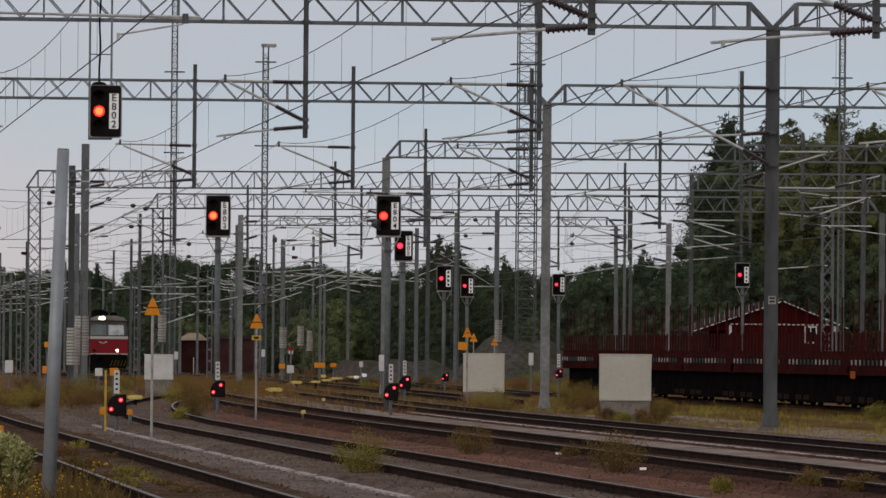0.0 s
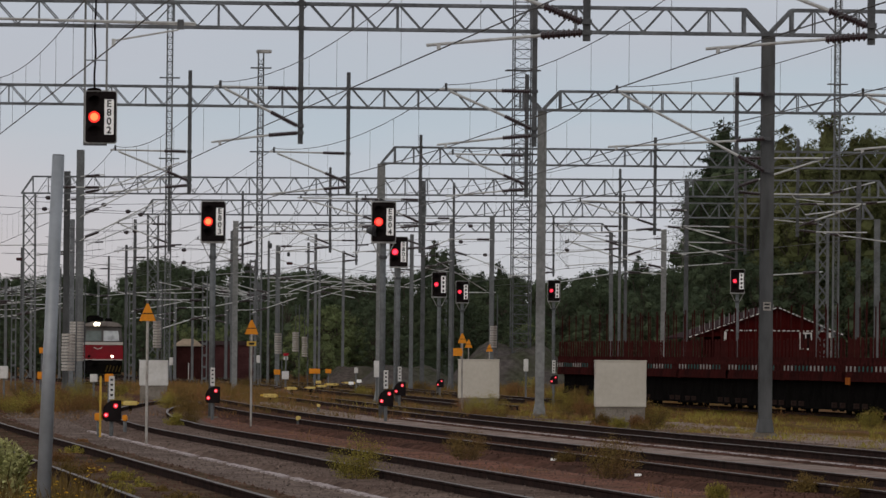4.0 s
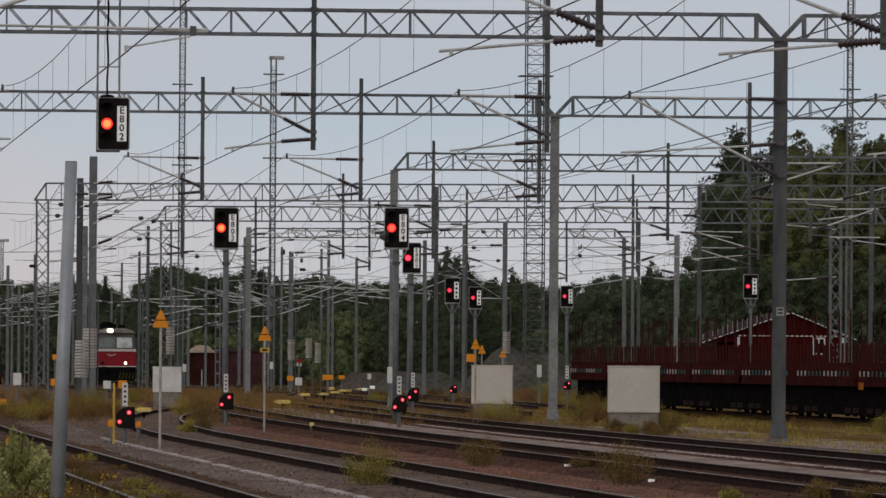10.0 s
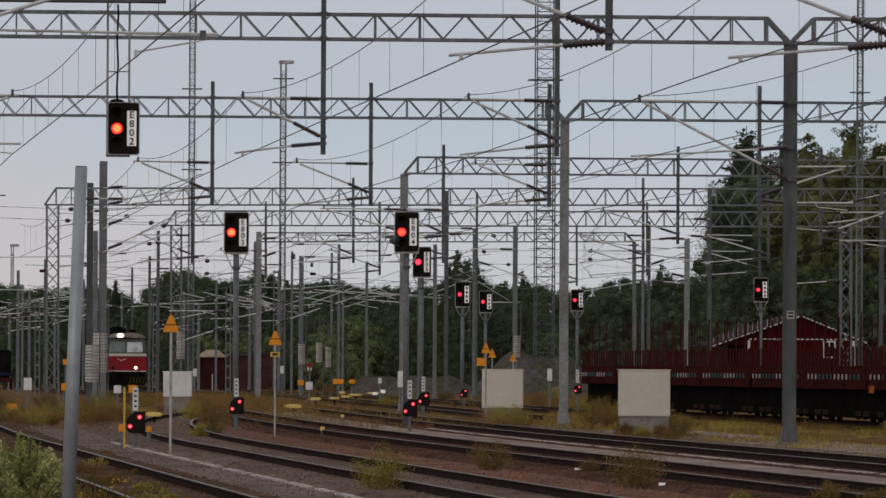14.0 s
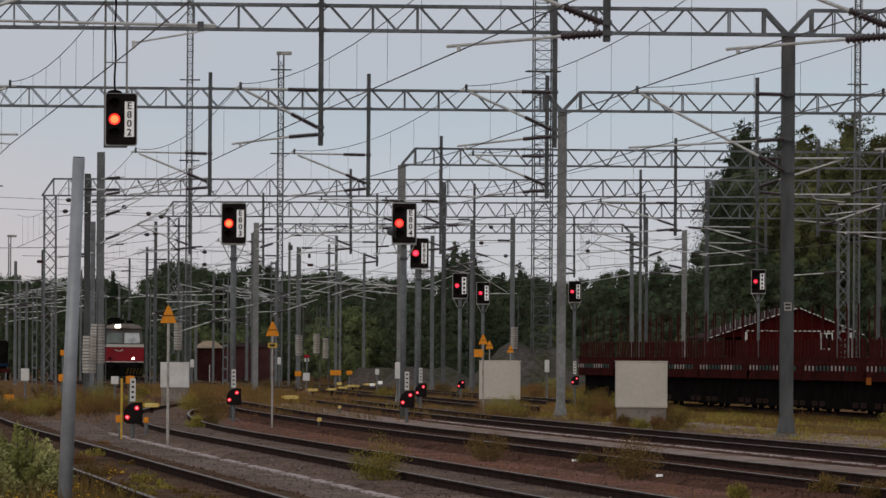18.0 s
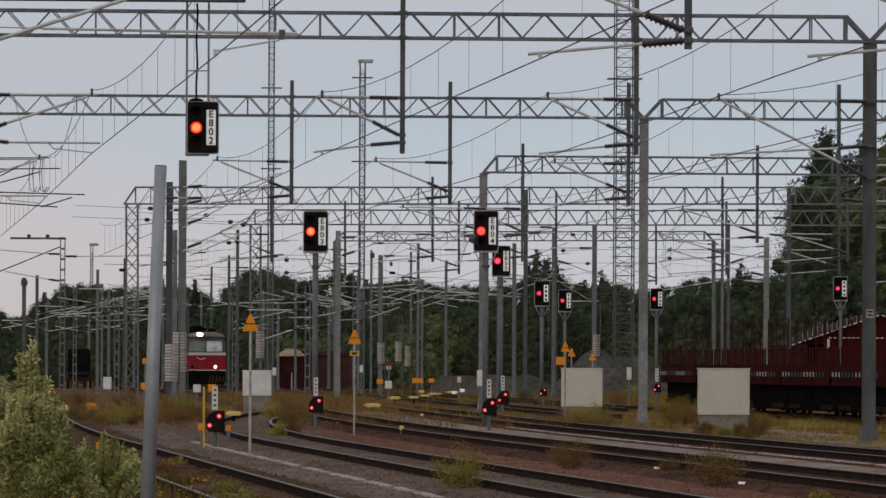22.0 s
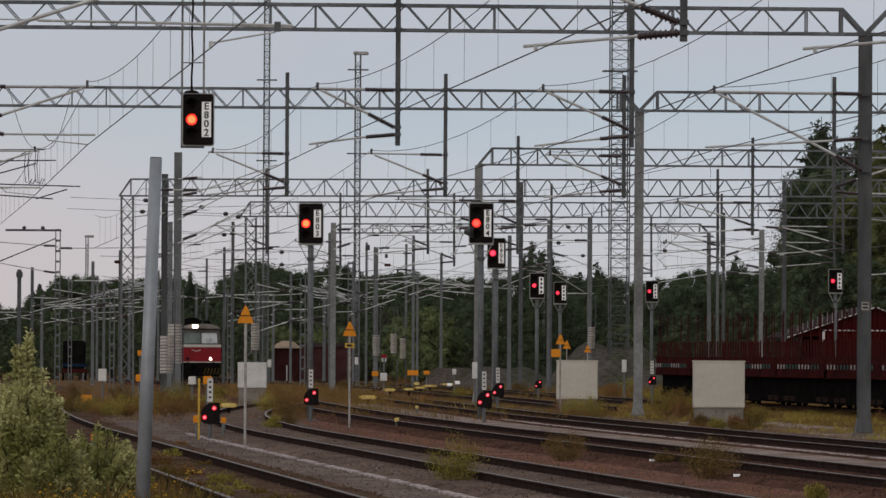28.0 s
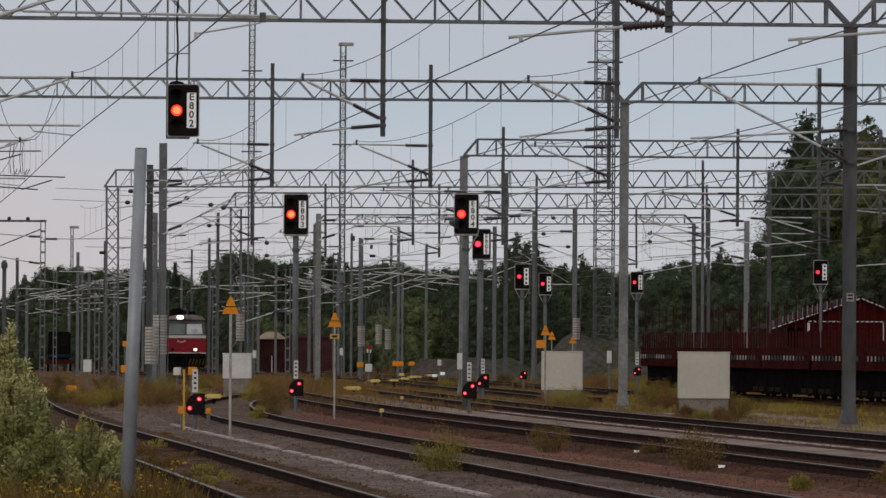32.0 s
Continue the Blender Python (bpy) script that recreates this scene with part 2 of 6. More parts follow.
LOCO_CREAM = material("locomotive_cream", (0.38, 0.35, 0.32), 0.5, 0, 0.1, 1.0, (0.36, 0.32, 0.28))
LOCO_ROOF = material("locomotive_roof", (0.2, 0.175, 0.16), 0.7, 0, 0.2, 1.0)
# near-black running gear, with the shade below the vehicles put into the colour
UNDER = material("underframe_and_shade", (0.0075, 0.0068, 0.0064), 0.85, 0, 0.3, 1.5)
WAGON = material("wagon_red_brown", (0.0414, 0.01039, 0.009405), 0.8, 0, 0.3, 0.6, (0.02277, 0.008415, 0.00792))
TEAL = material("teal_paint", (0.03, 0.075, 0.07), 0.7, 0, 0.2, 1.0)
BARN_RED = material("barn_red_boards", (0.03952, 0.0051, 0.004781), 0.85, 0, 0.2, 0.5, (0.02869, 0.004463, 0.004144), stretch=(6, 6, 0.4))
POCKET_WHITE = material("worn_white_paint", (0.25, 0.235, 0.225), 0.8, 0, 0.2, 1.0)
MAROON = material("dark_maroon_boards", (0.06, 0.0255, 0.0255), 0.85, 0, 0.2, 0.8)
BLUE = material("faded_blue_paint", (0.012, 0.022, 0.045), 0.8, 0, 0.2, 1.0)
RED_PAINT = material("red_paint", (0.30, 0.02, 0.03), 0.7, 0, 0.2, 1.0)
ROOF_TIN = material("dark_roof", (0.05, 0.035, 0.035), 0.75, 0, 0.2, 0.5)
HEAP = material("gravel_heap", (0.07573, 0.06429, 0.05933), 0.95, 0, 0.35, 0.35, (0.04455, 0.04704, 0.02732), 0.6)
WEIGHT = material("tension_weight", (0.33, 0.31, 0.285), 0.85, 0, 0.2, 3.0, (0.2, 0.17, 0.15), rand=0.3)
# pale base colour imitates the sky reflected in the pane
GLASS = material("cab_glass", (0.40, 0.41, 0.41), 0.12, 0.0, 0.05, 2.0, (0.2, 0.2, 0.2))
HUT_ROOF = material("pale_hut_roof", (0.30, 0.23, 0.165), 0.8, 0, 0.15, 1.0)
HUT_WALL = material("hut_red_wall", (0.038, 0.0145, 0.013), 0.9, 0, 0.2, 1.0)

# ---- mesh helpers ----


def box(bm, x0, y0, z0, x1, y1, z1):
    v = [bm.verts.new((x, y, z)) for z in (z0, z1) for y in (y0, y1) for x in (x0, x1)]
    for f in ((0, 2, 3, 1), (4, 5, 7, 6), (0, 1, 5, 4), (2, 6, 7, 3), (0, 4, 6, 2), (1, 3, 7, 5)):
        bm.faces.new([v[i] for i in f])
    return bm


def tube(bm, a, b, r, r2=None, n=8, cap=True):
    a, b = Vector(a), Vector(b)
    r2 = r if r2 is None else r2
    z = (b - a).normalized()
    x = z.orthogonal().normalized()
    y = z.cross(x)
    rings = []
    for p, q in ((a, r), (b, r2)):
        rings.append([bm.verts.new(p + q * (math.cos(2 * math.pi * i / n) * x + math.sin(2 * math.pi * i / n) * y)) for i in range(n)])
    for i in range(n):
        bm.faces.new((rings[0][i], rings[0][(i + 1) % n], rings[1][(i + 1) % n], rings[1][i]))
    if cap:
        bm.faces.new(rings[0][::-1])
        bm.faces.new(rings[1])
    return bm


def angle_bar(bm, a, b, w, d):
    """A flat-sided bar from a to b, w wide across x-z and d deep along y."""
    a, b = Vector(a), Vector(b)
    z = (b - a).normalized()
    x = z.cross(Vector((0, 1, 0)))
    x = x.normalized() if x.length > 1e-4 else Vector((1, 0, 0))
    y = z.cross(x)
    v = [bm.verts.new(p + sx * w / 2 * x + sy * d / 2 * y) for p in (a, b) for sx, sy in ((-1, -1), (1, -1), (1, 1), (-1, 1))]
    for f in ((0, 1, 2, 3), (7, 6, 5, 4), (0, 4, 5, 1), (1, 5, 6, 2), (2, 6, 7, 3), (3, 7, 4, 0)):
        bm.faces.new([v[i] for i in f])
    return bm


def prism(bm, pts, y0, y1):
    """An outline in x-z, extruded from y0 to y1."""
    f = [bm.verts.new((x, y0, z)) for x, z in pts]
    g = [bm.verts.new((x, y1, z)) for x, z in pts]
    n = len(pts)
    bm.faces.new(f)
    bm.faces.new(g[::-1])
    for i in range(n):
        bm.faces.new((f[(i + 1) % n], f[i], g[i], g[(i + 1) % n]))
    return bm


def lathe(bm, a, b, profile, n=8):
    """One skin round the line from a to b; profile: part of the way, radius."""
    a, b = Vector(a), Vector(b)
    z = (b - a).normalized()
    x = z.orthogonal().normalized()
    y = z.cross(x)
    prev = None
    for u, r in profile:
        p = a.lerp(b, u)
        ring = [bm.verts.new(p + r * (math.cos(2 * math.pi * i / n) * x + math.sin(2 * math.pi * i / n) * y)) for i in range(n)]
        if prev:
            for i in range(n):
                bm.faces.new((prev[i], prev[(i + 1) % n], ring[(i + 1) % n], ring[i]))
        else:
            bm.faces.new(ring[::-1])
        prev = ring
    bm.faces.new(prev)
    return bm


def hose(bm, pts, r, n=5):
    """One tube along several points."""
    prev = None
    for i, p in enumerate(pts):
        p = Vector(p)
        d = (Vector(pts[min(i + 1, len(pts) - 1)]) - Vector(pts[max(i - 1, 0)])).normalized()
        x = d.cross(Vector((0, 0, 1)))
        x = x.normalized() if x.length > 1e-3 else Vector((1, 0, 0))
        y = d.cross(x)
        ring = [bm.verts.new(p + r * (math.cos(2 * math.pi * k / n) * x + math.sin(2 * math.pi * k / n) * y)) for k in range(n)]
        if prev:
            for k in range(n):
                bm.faces.new((prev[k], prev[(k + 1) % n], ring[(k + 1) % n], ring[k]))
        prev = ring
    return bm


def B():
    return bmesh.new()


def to_mesh(name, bm, mat, bevel=0.0, smooth=False):
    bmesh.ops.recalc_face_normals(bm, faces=bm.faces)
    if bevel:
        bmesh.ops.bevel(bm, geom=list(bm.edges), offset=bevel, segments=2, affect="EDGES", clamp_overlap=True)
    if smooth:
        for f in bm.faces:
            f.smooth = True
    me = bpy.data.meshes.new(name)
    bm.to_mesh(me)
    bm.free()
    me.materials.append(mat)
    return me


def part(name, bm, mat, parent, label="", bevel=0.0, smooth=False):
    ob = new(name, to_mesh(name, bm, mat, bevel, smooth))
    ob.parent = parent
    if label:
        ob["label"] = label
    return ob


def piece(name, me, parent, m):
    """A repeat of a part on mesh data that is shared."""
    ob = new(name, me)
    ob.parent = parent
    ob.matrix_basis = m
    return ob


def thing(name, x, y, z=0.0, rz=0.0, label="", category="", group="", kind=""):
    ob = new(name)
    ob.matrix_basis = pose(x, y, z, 0, 0, rz)
    return tagged(ob, label, category, group, kind)


def cloud(name, verts, faces, mat):
    me = bpy.data.meshes.new(name)
    me.from_pydata(verts, [], faces)
    me.materials.append(mat)
    me.update()
    return me


rng = random.Random(7)

# ---- ground, tracks ----
SLOPE = 0.0902
TRACKS = [-6.06, -1.5, 3.5, 8.3]      # centre lines where y = 124


def track_x(x0, y):
    """Across at distance y on the line that lies at x0 where y = 124; from 160 on the tracks bend right, the second most."""
    b_ = max(0.0, min(y, 250) - 160) ** 2 / 2000 + max(0.0, min(y, 420) - 250) * 0.09
    return x0 - SLOPE * (y - 124) + b_ * (0.32 + 0.68 * max(0.0, 1 - abs(x0 + 1.5) / 4))


g = B()
NX, NY = 40, 60
xs = [-3000, -1200, -500, -200] + [-100 + 200 * i / NX for i in range(NX + 1)] + [200, 500, 1200, 3000]
ys = [-600, -200, -50] + [20 + 780 * i / NY for i in range(NY + 1)] + [1000, 1500, 2500, 4500]
grid = [[g.verts.new((x, y, -0.25 + (0.05 * noise.noise((x * 0.3, y * 0.05, 3)) if abs(x) < 100 and 20 < y < 800 else 0))) for x in xs] for y in ys]
for j in range(len(ys) - 1):
    for i in range(len(xs) - 1):
        g.faces.new((grid[j][i], grid[j][i + 1], grid[j + 1][i + 1], grid[j + 1][i]))
ground = new("ground", to_mesh("ground", g, SOIL))
tagged(ground, "dry brown yard soil with sparse grass", "ground", kind="structure")


def strip(name, x0, width, y0, y1, top, mat, label, category, parent=None, base=-0.3, shoulder=0.35):
    """A low bank along the tracks."""
    bm = B()
    n = 24
    rows = []
    for i in range(n + 1):
        y = y0 + (y1 - y0) * i / n
        c = track_x(x0, y)
        w = width / 2
        rows.append([bm.verts.new((c + dx, y, z)) for dx, z in ((-w - shoulder, base), (-w, top), (0, top + 0.004), (w, top), (w + shoulder, base))])
    for i in range(n):
        for k in range(4):
            bm.faces.new((rows[i][k], rows[i][k + 1], rows[i + 1][k + 1], rows[i + 1][k]))
    ob = new(name, to_mesh(name, bm, mat))
    return tagged(ob, label, category, kind="structure")


for x0 in TRACKS:
    strip("ballast_bed", x0, 3.1, 60, 560, -0.125, (BROWN_BALLAST, BALLAST, DARK_BALLAST, DARK_BALLAST)[TRACKS.index(x0)], "grey-brown ballast bed around the rails", "ballast")
strip("gravel_strip", -4.0, 1.9, 60, 212, -0.20, GREY_GRAVEL, "grey gravel walkway between two tracks", "gravel")
strip("gravel_strip", 1.0, 1.5, 60, 330, -0.19, RED_GRAVEL, "reddish gravel strip between two tracks", "gravel")
strip("gravel_strip", -8.6, 1.6, 60, 330, -0.21, RED_GRAVEL, "reddish gravel beside the outer track", "gravel")
strip("gravel_strip", 6.25, 1.2, 60, 330, -0.15, PALE_GRAVEL, "pale mauve-grey gravel walkway between two tracks", "gravel")
strip("gravel_strip", 14.2, 3.4, 140, 225, -0.232, PALE_GRAVEL, "pale sandy gravel between grass tufts", "gravel")
strip("gravel_strip", 11.2, 1.8, 60, 330, -0.19, BALLAST, "pale gravel beside the far track", "gravel")

RAIL = [(-0.075, -0.165), (0.075, -0.165), (0.07, -0.145), (0.012, -0.12), (0.012, -0.045), (0.036, -0.03), (0.036, -0.004), (-0.036, -0.004), (-0.036, -0.03), (-0.012, -0.045), (-0.012, -0.12), (-0.07, -0.145)]


def rail_line(x0, y0, y1, parent, n=40, shift=0.0):
    for side in (-0.762, 0.762):
        body, head = B(), B()
        prev = prev2 = None
        for i in range(n + 1):
            y = y0 + (y1 - y0) * i / n
            c = track_x(x0, y) + side + shift * max(0.0, (y - y0) / (y1 - y0)) ** 2
            wob = 0.006 * noise.noise((x0 + side, y * 0.06, 1))
            ring = [body.verts.new((c + px, y, pz + wob)) for px, pz in RAIL]
            cap = [head.verts.new((c + px, y, pz + wob)) for px, pz in ((-0.036, -0.004), (-0.028, 0.0), (0.028, 0.0), (0.036, -0.004))]
            if prev:
                for k in range(len(RAIL)):
                    if k != 6:
                        body.faces.new((prev[k], prev[(k + 1) % 12], ring[(k + 1) % 12], ring[k]))
                for k in range(3):
                    head.faces.new((prev2[k], prev2[k + 1], cap[k + 1], cap[k]))
            prev, prev2 = ring, cap
        r = part("rail", body, RAIL_RUST, parent, "dark rusty steel rail")
        part("rail_head", head, RAIL_HEAD, r, "worn bright running surface")


for x0 in TRACKS:
    t_ = thing("railway_track", 0, 0, 0, 0, "rusty broad-gauge rails on dark ballast", "railway track", "yard tracks", "structure")
    rail_line(x0, 62, 560 if x0 > -5 else 246, t_)
for x0, y0, y1, shift in ((12.9, 260, 640, 0), (17.6, 300, 640, 0)):
    t_ = thing("railway_track", 0, 0, 0, 0, "rusty rails of a far yard track", "railway track", "yard tracks", "structure")
    rail_line(x0, y0, y1, t_, 20, shift)


def trough(x0, y0, y1, w, gaps, lab, top=-0.106):
    """A row of concrete cable-trough lids, some sunk or missing."""
    t_ = thing("cable_trough", 0, 0, 0, 0, lab, "cable trough", kind="structure")
    bm = B()
    box(bm, -w / 2, -0.505, -0.08, w / 2, 0.505, 0.0)
    me = to_mesh("lid", bm, PALE_STONE, 0.003)
    y = y0
    r = random.Random(int(y0))
    while y < y1:
        if r.random() > gaps:
            piece("lid", me, t_, pose(track_x(x0, y) + r.uniform(-.02, .02), y, top + r.uniform(-0.0025, 0.0015), 0, 0, math.degrees(SLOPE) + r.uniform(-0.8, 0.8)))
        y += 1.02
    return t_


trough(-3.24, 92, 176, 0.14, 0.25, "pale broken concrete cable trough between tracks", -0.172)
trough(6.98, 100, 215, 0.14, 0.15, "pale concrete cable trough between two tracks")

# ---- catenary portals ----
TURN_P = 4.46      # the beams stand square to the tracks
CHORD, DEPTH, TALL = 9.34, 0.42, 0.585


def lattice_beam(parent, x0, x1, peak=0.0, step=1.06, chord=CHORD, tall=TALL):
    """A box-lattice beam in the parent's space from x0 to x1, with sloped ends."""
    for y in (-DEPTH / 2, DEPTH / 2):
        bm = B()
        box(bm, x0, y - 0.035, chord - 0.036, x1, y + 0.035, chord + 0.036)
        part("lower_chord", bm, BEAM_STEEL, parent)
        bm = B()
        box(bm, x0 + 0.55, y - 0.035, chord + tall - 0.036, x1 - 0.55, y + 0.035, chord + tall + 0.036)
        part("upper_chord", bm, BEAM_STEEL, parent)
        for xa, xb in ((x0 + 0.05, x0 + 0.57), (x1 - 0.05, x1 - 0.57)):
            bm = B()
            angle_bar(bm, (xa, y, chord + 0.03), (xb, y, chord + tall), 0.09, 0.07)
            part("end_brace", bm, BEAM_STEEL, parent)
            bm = B()
            angle_bar(bm, (xb, y, chord), (xb, y, chord + tall), 0.06, 0.05)
            part("end_post", bm, BEAM_STEEL, parent)
    w = step
    up, down, post = B(), B(), B()
    angle_bar(up, (-w / 2, 0, chord), (0, 0, chord + tall), 0.03, 0.03)
    angle_bar(down, (0, 0, chord + tall), (w / 2, 0, chord), 0.03, 0.03)
    angle_bar(post, (0, 0, chord), (0, 0, chord + tall), 0.035, 0.03)
    meshes = [to_mesh("brace", b_, BEAM_STEEL) for b_ in (up, down, post)]
    k = math.ceil((x0 + 0.3 - peak) / w)
    while peak + k * w < x1 - 0.3:
        x = peak + k * w
        for y in (-DEPTH / 2, DEPTH / 2):
            for j in range(3 if k % 4 < 2 else 2):
                if x0 + 0.5 < x - (w / 2 if j == 0 else 0) and x + (w / 2 if j == 1 else 0) < x1 - 0.5:
                    piece("brace", meshes[j], parent, pose(x + (0.085 if j == 1 and y > 0 else 0), y, 0))
        k += 1


def plain_mast(parent, x, top, base=-0.15, w=0.30, mat=None):
    """An H-section mast on a concrete foot."""
    bm = B()
    h, t, k = w / 2, 0.025, 0.06
    out = [(-h, -h), (h, -h), (h, -h + t), (k, -h + t), (k, h - t), (h, h - t), (h, h), (-h, h), (-h, h - t), (-k, h - t), (-k, -h + t), (-h, -h + t)]
    lo = [bm.verts.new((x + p, q, base)) for p, q in out]
    hi = [bm.verts.new((x + p, q, top)) for p, q in out]
    bm.faces.new(lo[::-1])
    bm.faces.new(hi)
    for i in range(12):
        bm.faces.new((lo[i], lo[(i + 1) % 12], hi[(i + 1) % 12], hi[i]))
    m = part("mast", bm, mat or STEEL, parent)
    bm = B()
    ring = [[bm.verts.new((x + sx * q, sy * q, z)) for sx, sy in ((-1, -1), (1, -1), (1, 1), (-1, 1))] for q, z in ((w * 0.52, base + 0.36), (w * 0.68, base + 0.04))]
    for i in range(4):
        bm.faces.new((ring[0][i], ring[0][(i + 1) % 4], ring[1][(i + 1) % 4], ring[1][i]))
    bm.faces.new(ring[1][::-1])
    bm.faces.new(ring[0])
    part("base_flare", bm, mat or STEEL, parent, "flared steel base")
    bm = B()
    box(bm, x - w * 0.9, -w * 0.9, base - 0.3, x + w * 0.9, w * 0.9, base + 0.03)
    part("foot", bm, CONCRETE, parent, "weathered concrete foot", 0.03)
    return m


def lattice_mast(parent, x, top, base=-0.2, w=0.55, mat=None, step=0.62, y=0.0):
    """A square mast of four corner legs with crossed bracing."""
    mat = mat or STEEL
    h = w / 2
    leg = B()
    box(leg, -0.04, -0.04, base, 0.04, 0.04, top)
    lm = to_mesh("leg", leg, mat)
    for sx, sy in ((-1, -1), (1, -1), (1, 1), (-1, 1)):
        piece("leg", lm, parent, pose(x + sx * h, y + sy * h, 0))
    n = round((top - base) / step)
    d = (top - base) / n
    a, b_ = B(), B()
    angle_bar(a, (-h, 0, 0), (h, 0, d), 0.04, 0.03)
    angle_bar(b_, (h, 0, 0), (-h, 0, d), 0.04, 0.03)
    ma, mb = to_mesh("brace", a, mat), to_mesh("brace", b_, mat)
    for k in range(n):
        for sy in (-1, 1):
            piece("brace", ma if k % 2 else mb, parent, pose(x, y + sy * h, base + k * d))
            if sy < 0:
                piece("brace", mb if k % 2 else ma, parent, pose(x, y + sy * h - 0.03, base + k * d))
    return parent


def drop_post(parent, x, bottom=6.6, w=0.115, chord=CHORD, tall=TALL):
    bm = B()
    box(bm, x - w / 2, -DEPTH / 2 - 0.05 - w, bottom, x + w / 2, -DEPTH / 2 - 0.05, chord + tall + 0.5)
    part("drop_post", bm, DARK_STEEL, parent)
    for z in (chord, chord + tall):
        bm = B()
        box(bm, x - w * 0.8, -DEPTH / 2 - 0.06 - w, z - 0.05, x + w * 0.8, -DEPTH / 2 + 0.05, z + 0.05)
        part("clamp", bm, DARK_STEEL, parent)


PORTALS = {}


def portal(key, y0, spans, masts, posts, lattice=(), peaks=(0, 0), mast_mat=None, chord=CHORD, tall=TALL, tilt=0.0, bottom=6.6, girth=0.3, label="galvanised lattice catenary portal over the tracks"):
    p = thing("catenary_portal", 0, y0, 0, TURN_P, label, "catenary portal", "portals over the yard")
    p.matrix_basis = pose(0, y0, 0, 0, -tilt, TURN_P)
    for (a, b_), peak in zip(spans, peaks):
        lattice_beam(p, a, b_, peak, 1.06, chord, tall)
    for m in masts:
        plain_mast(p, m, chord - 0.02, w=girth, mat=mast_mat)
    for m in lattice:
        lattice_mast(p, m, chord - 0.03)
    for q in posts:
        drop_post(p, q, bottom, 0.115, chord, tall)
    PORTALS[key] = (p, y0)
    return p


# span ends, masts and drop posts along each portal's own line
portal("near", 123.5, [(-26, 16)], [-26.2, 16.2], [-9.6, 2.45, 7.09], bottom=6.72)
portal("first", 180.6, [(-26, 7.95), (7.95, 26)], [7.97, -26.2], [-3.17, 2.37, 12.6, -13.2], peaks=(6.55, 9.05), mast_mat=MAST_STEEL)
portal("second", 237.2, [(-28, 3.39), (3.39, 24)], [3.40, -28.2, 24.2], [-7.59, -2.67, 2.89, 9.46, -18.2], peaks=(-5.77, 6.1), mast_mat=LIGHT_STEEL, chord=9.345, girth=0.265)
portal("third", 304.8, [(-2.09, 19)], [-2.06, 19.2], [-0.51, 8.90, 14.65], peaks=(-0.77,), mast_mat=LIGHT_STEEL, chord=9.36, tall=0.65)
portal("fourth", 363, [(-19.5, 22)], [22.2], [-4.84, -0.57, 9.00, 15, -12.5], [-19.1], peaks=(-9.73,), chord=9.36, tall=0.79, tilt=0.36)
portal("fifth", 411, [(-15.6, 24)], [24.2], [-4.07, 10.39, 16.5, -10.2], [-15.0], peaks=(-9.85,), chord=9.27, tall=0.78, tilt=0.28)
portal("sixth", 464, [(-12.1, 11.0)], [], [-10.61, 7.45], peaks=(-9.5,), chord=9.3, tall=0.55, tilt=0.4)
for x in (-12.1, 11.0):
    plain_mast(PORTALS["sixth"][0], x, 9.3, w=0.22)

# the signal gantry in front of the first portal
gantry = thing("signal_gantry", 0, 168.8, 0, TURN_P, "dark steel signal gantry beam", "signal gantry")
bm = B()
box(bm, -26, -0.3, 9.6, -6.44, 0.3, 9.68)
part("walkway", bm, DARK_STEEL, gantry)
for y in (-0.3, 0.3):
    bm = B()
    box(bm, -26, y - 0.04, 10.3, -6.44, y + 0.04, 10.4)
    part("rail", bm, DARK_STEEL, gantry)
plain_mast(gantry, -25.8, 9.6)

# ---- cantilevers ----


def ribbed(bm, a, b, r=0.05, n=11):
    """A ribbed rod insulator."""
    prof = [(0.0, r * 0.75)]
    for i in range(n):
        u = i / n
        prof += [(u + 0.25 / n, r * 0.75), (u + 0.35 / n, r * 1.15), (u + 0.65 / n, r * 1.05), (u + 0.75 / n, r * 0.75)]
    return lathe(bm, a, b, prof + [(1.0, r * 0.75)])


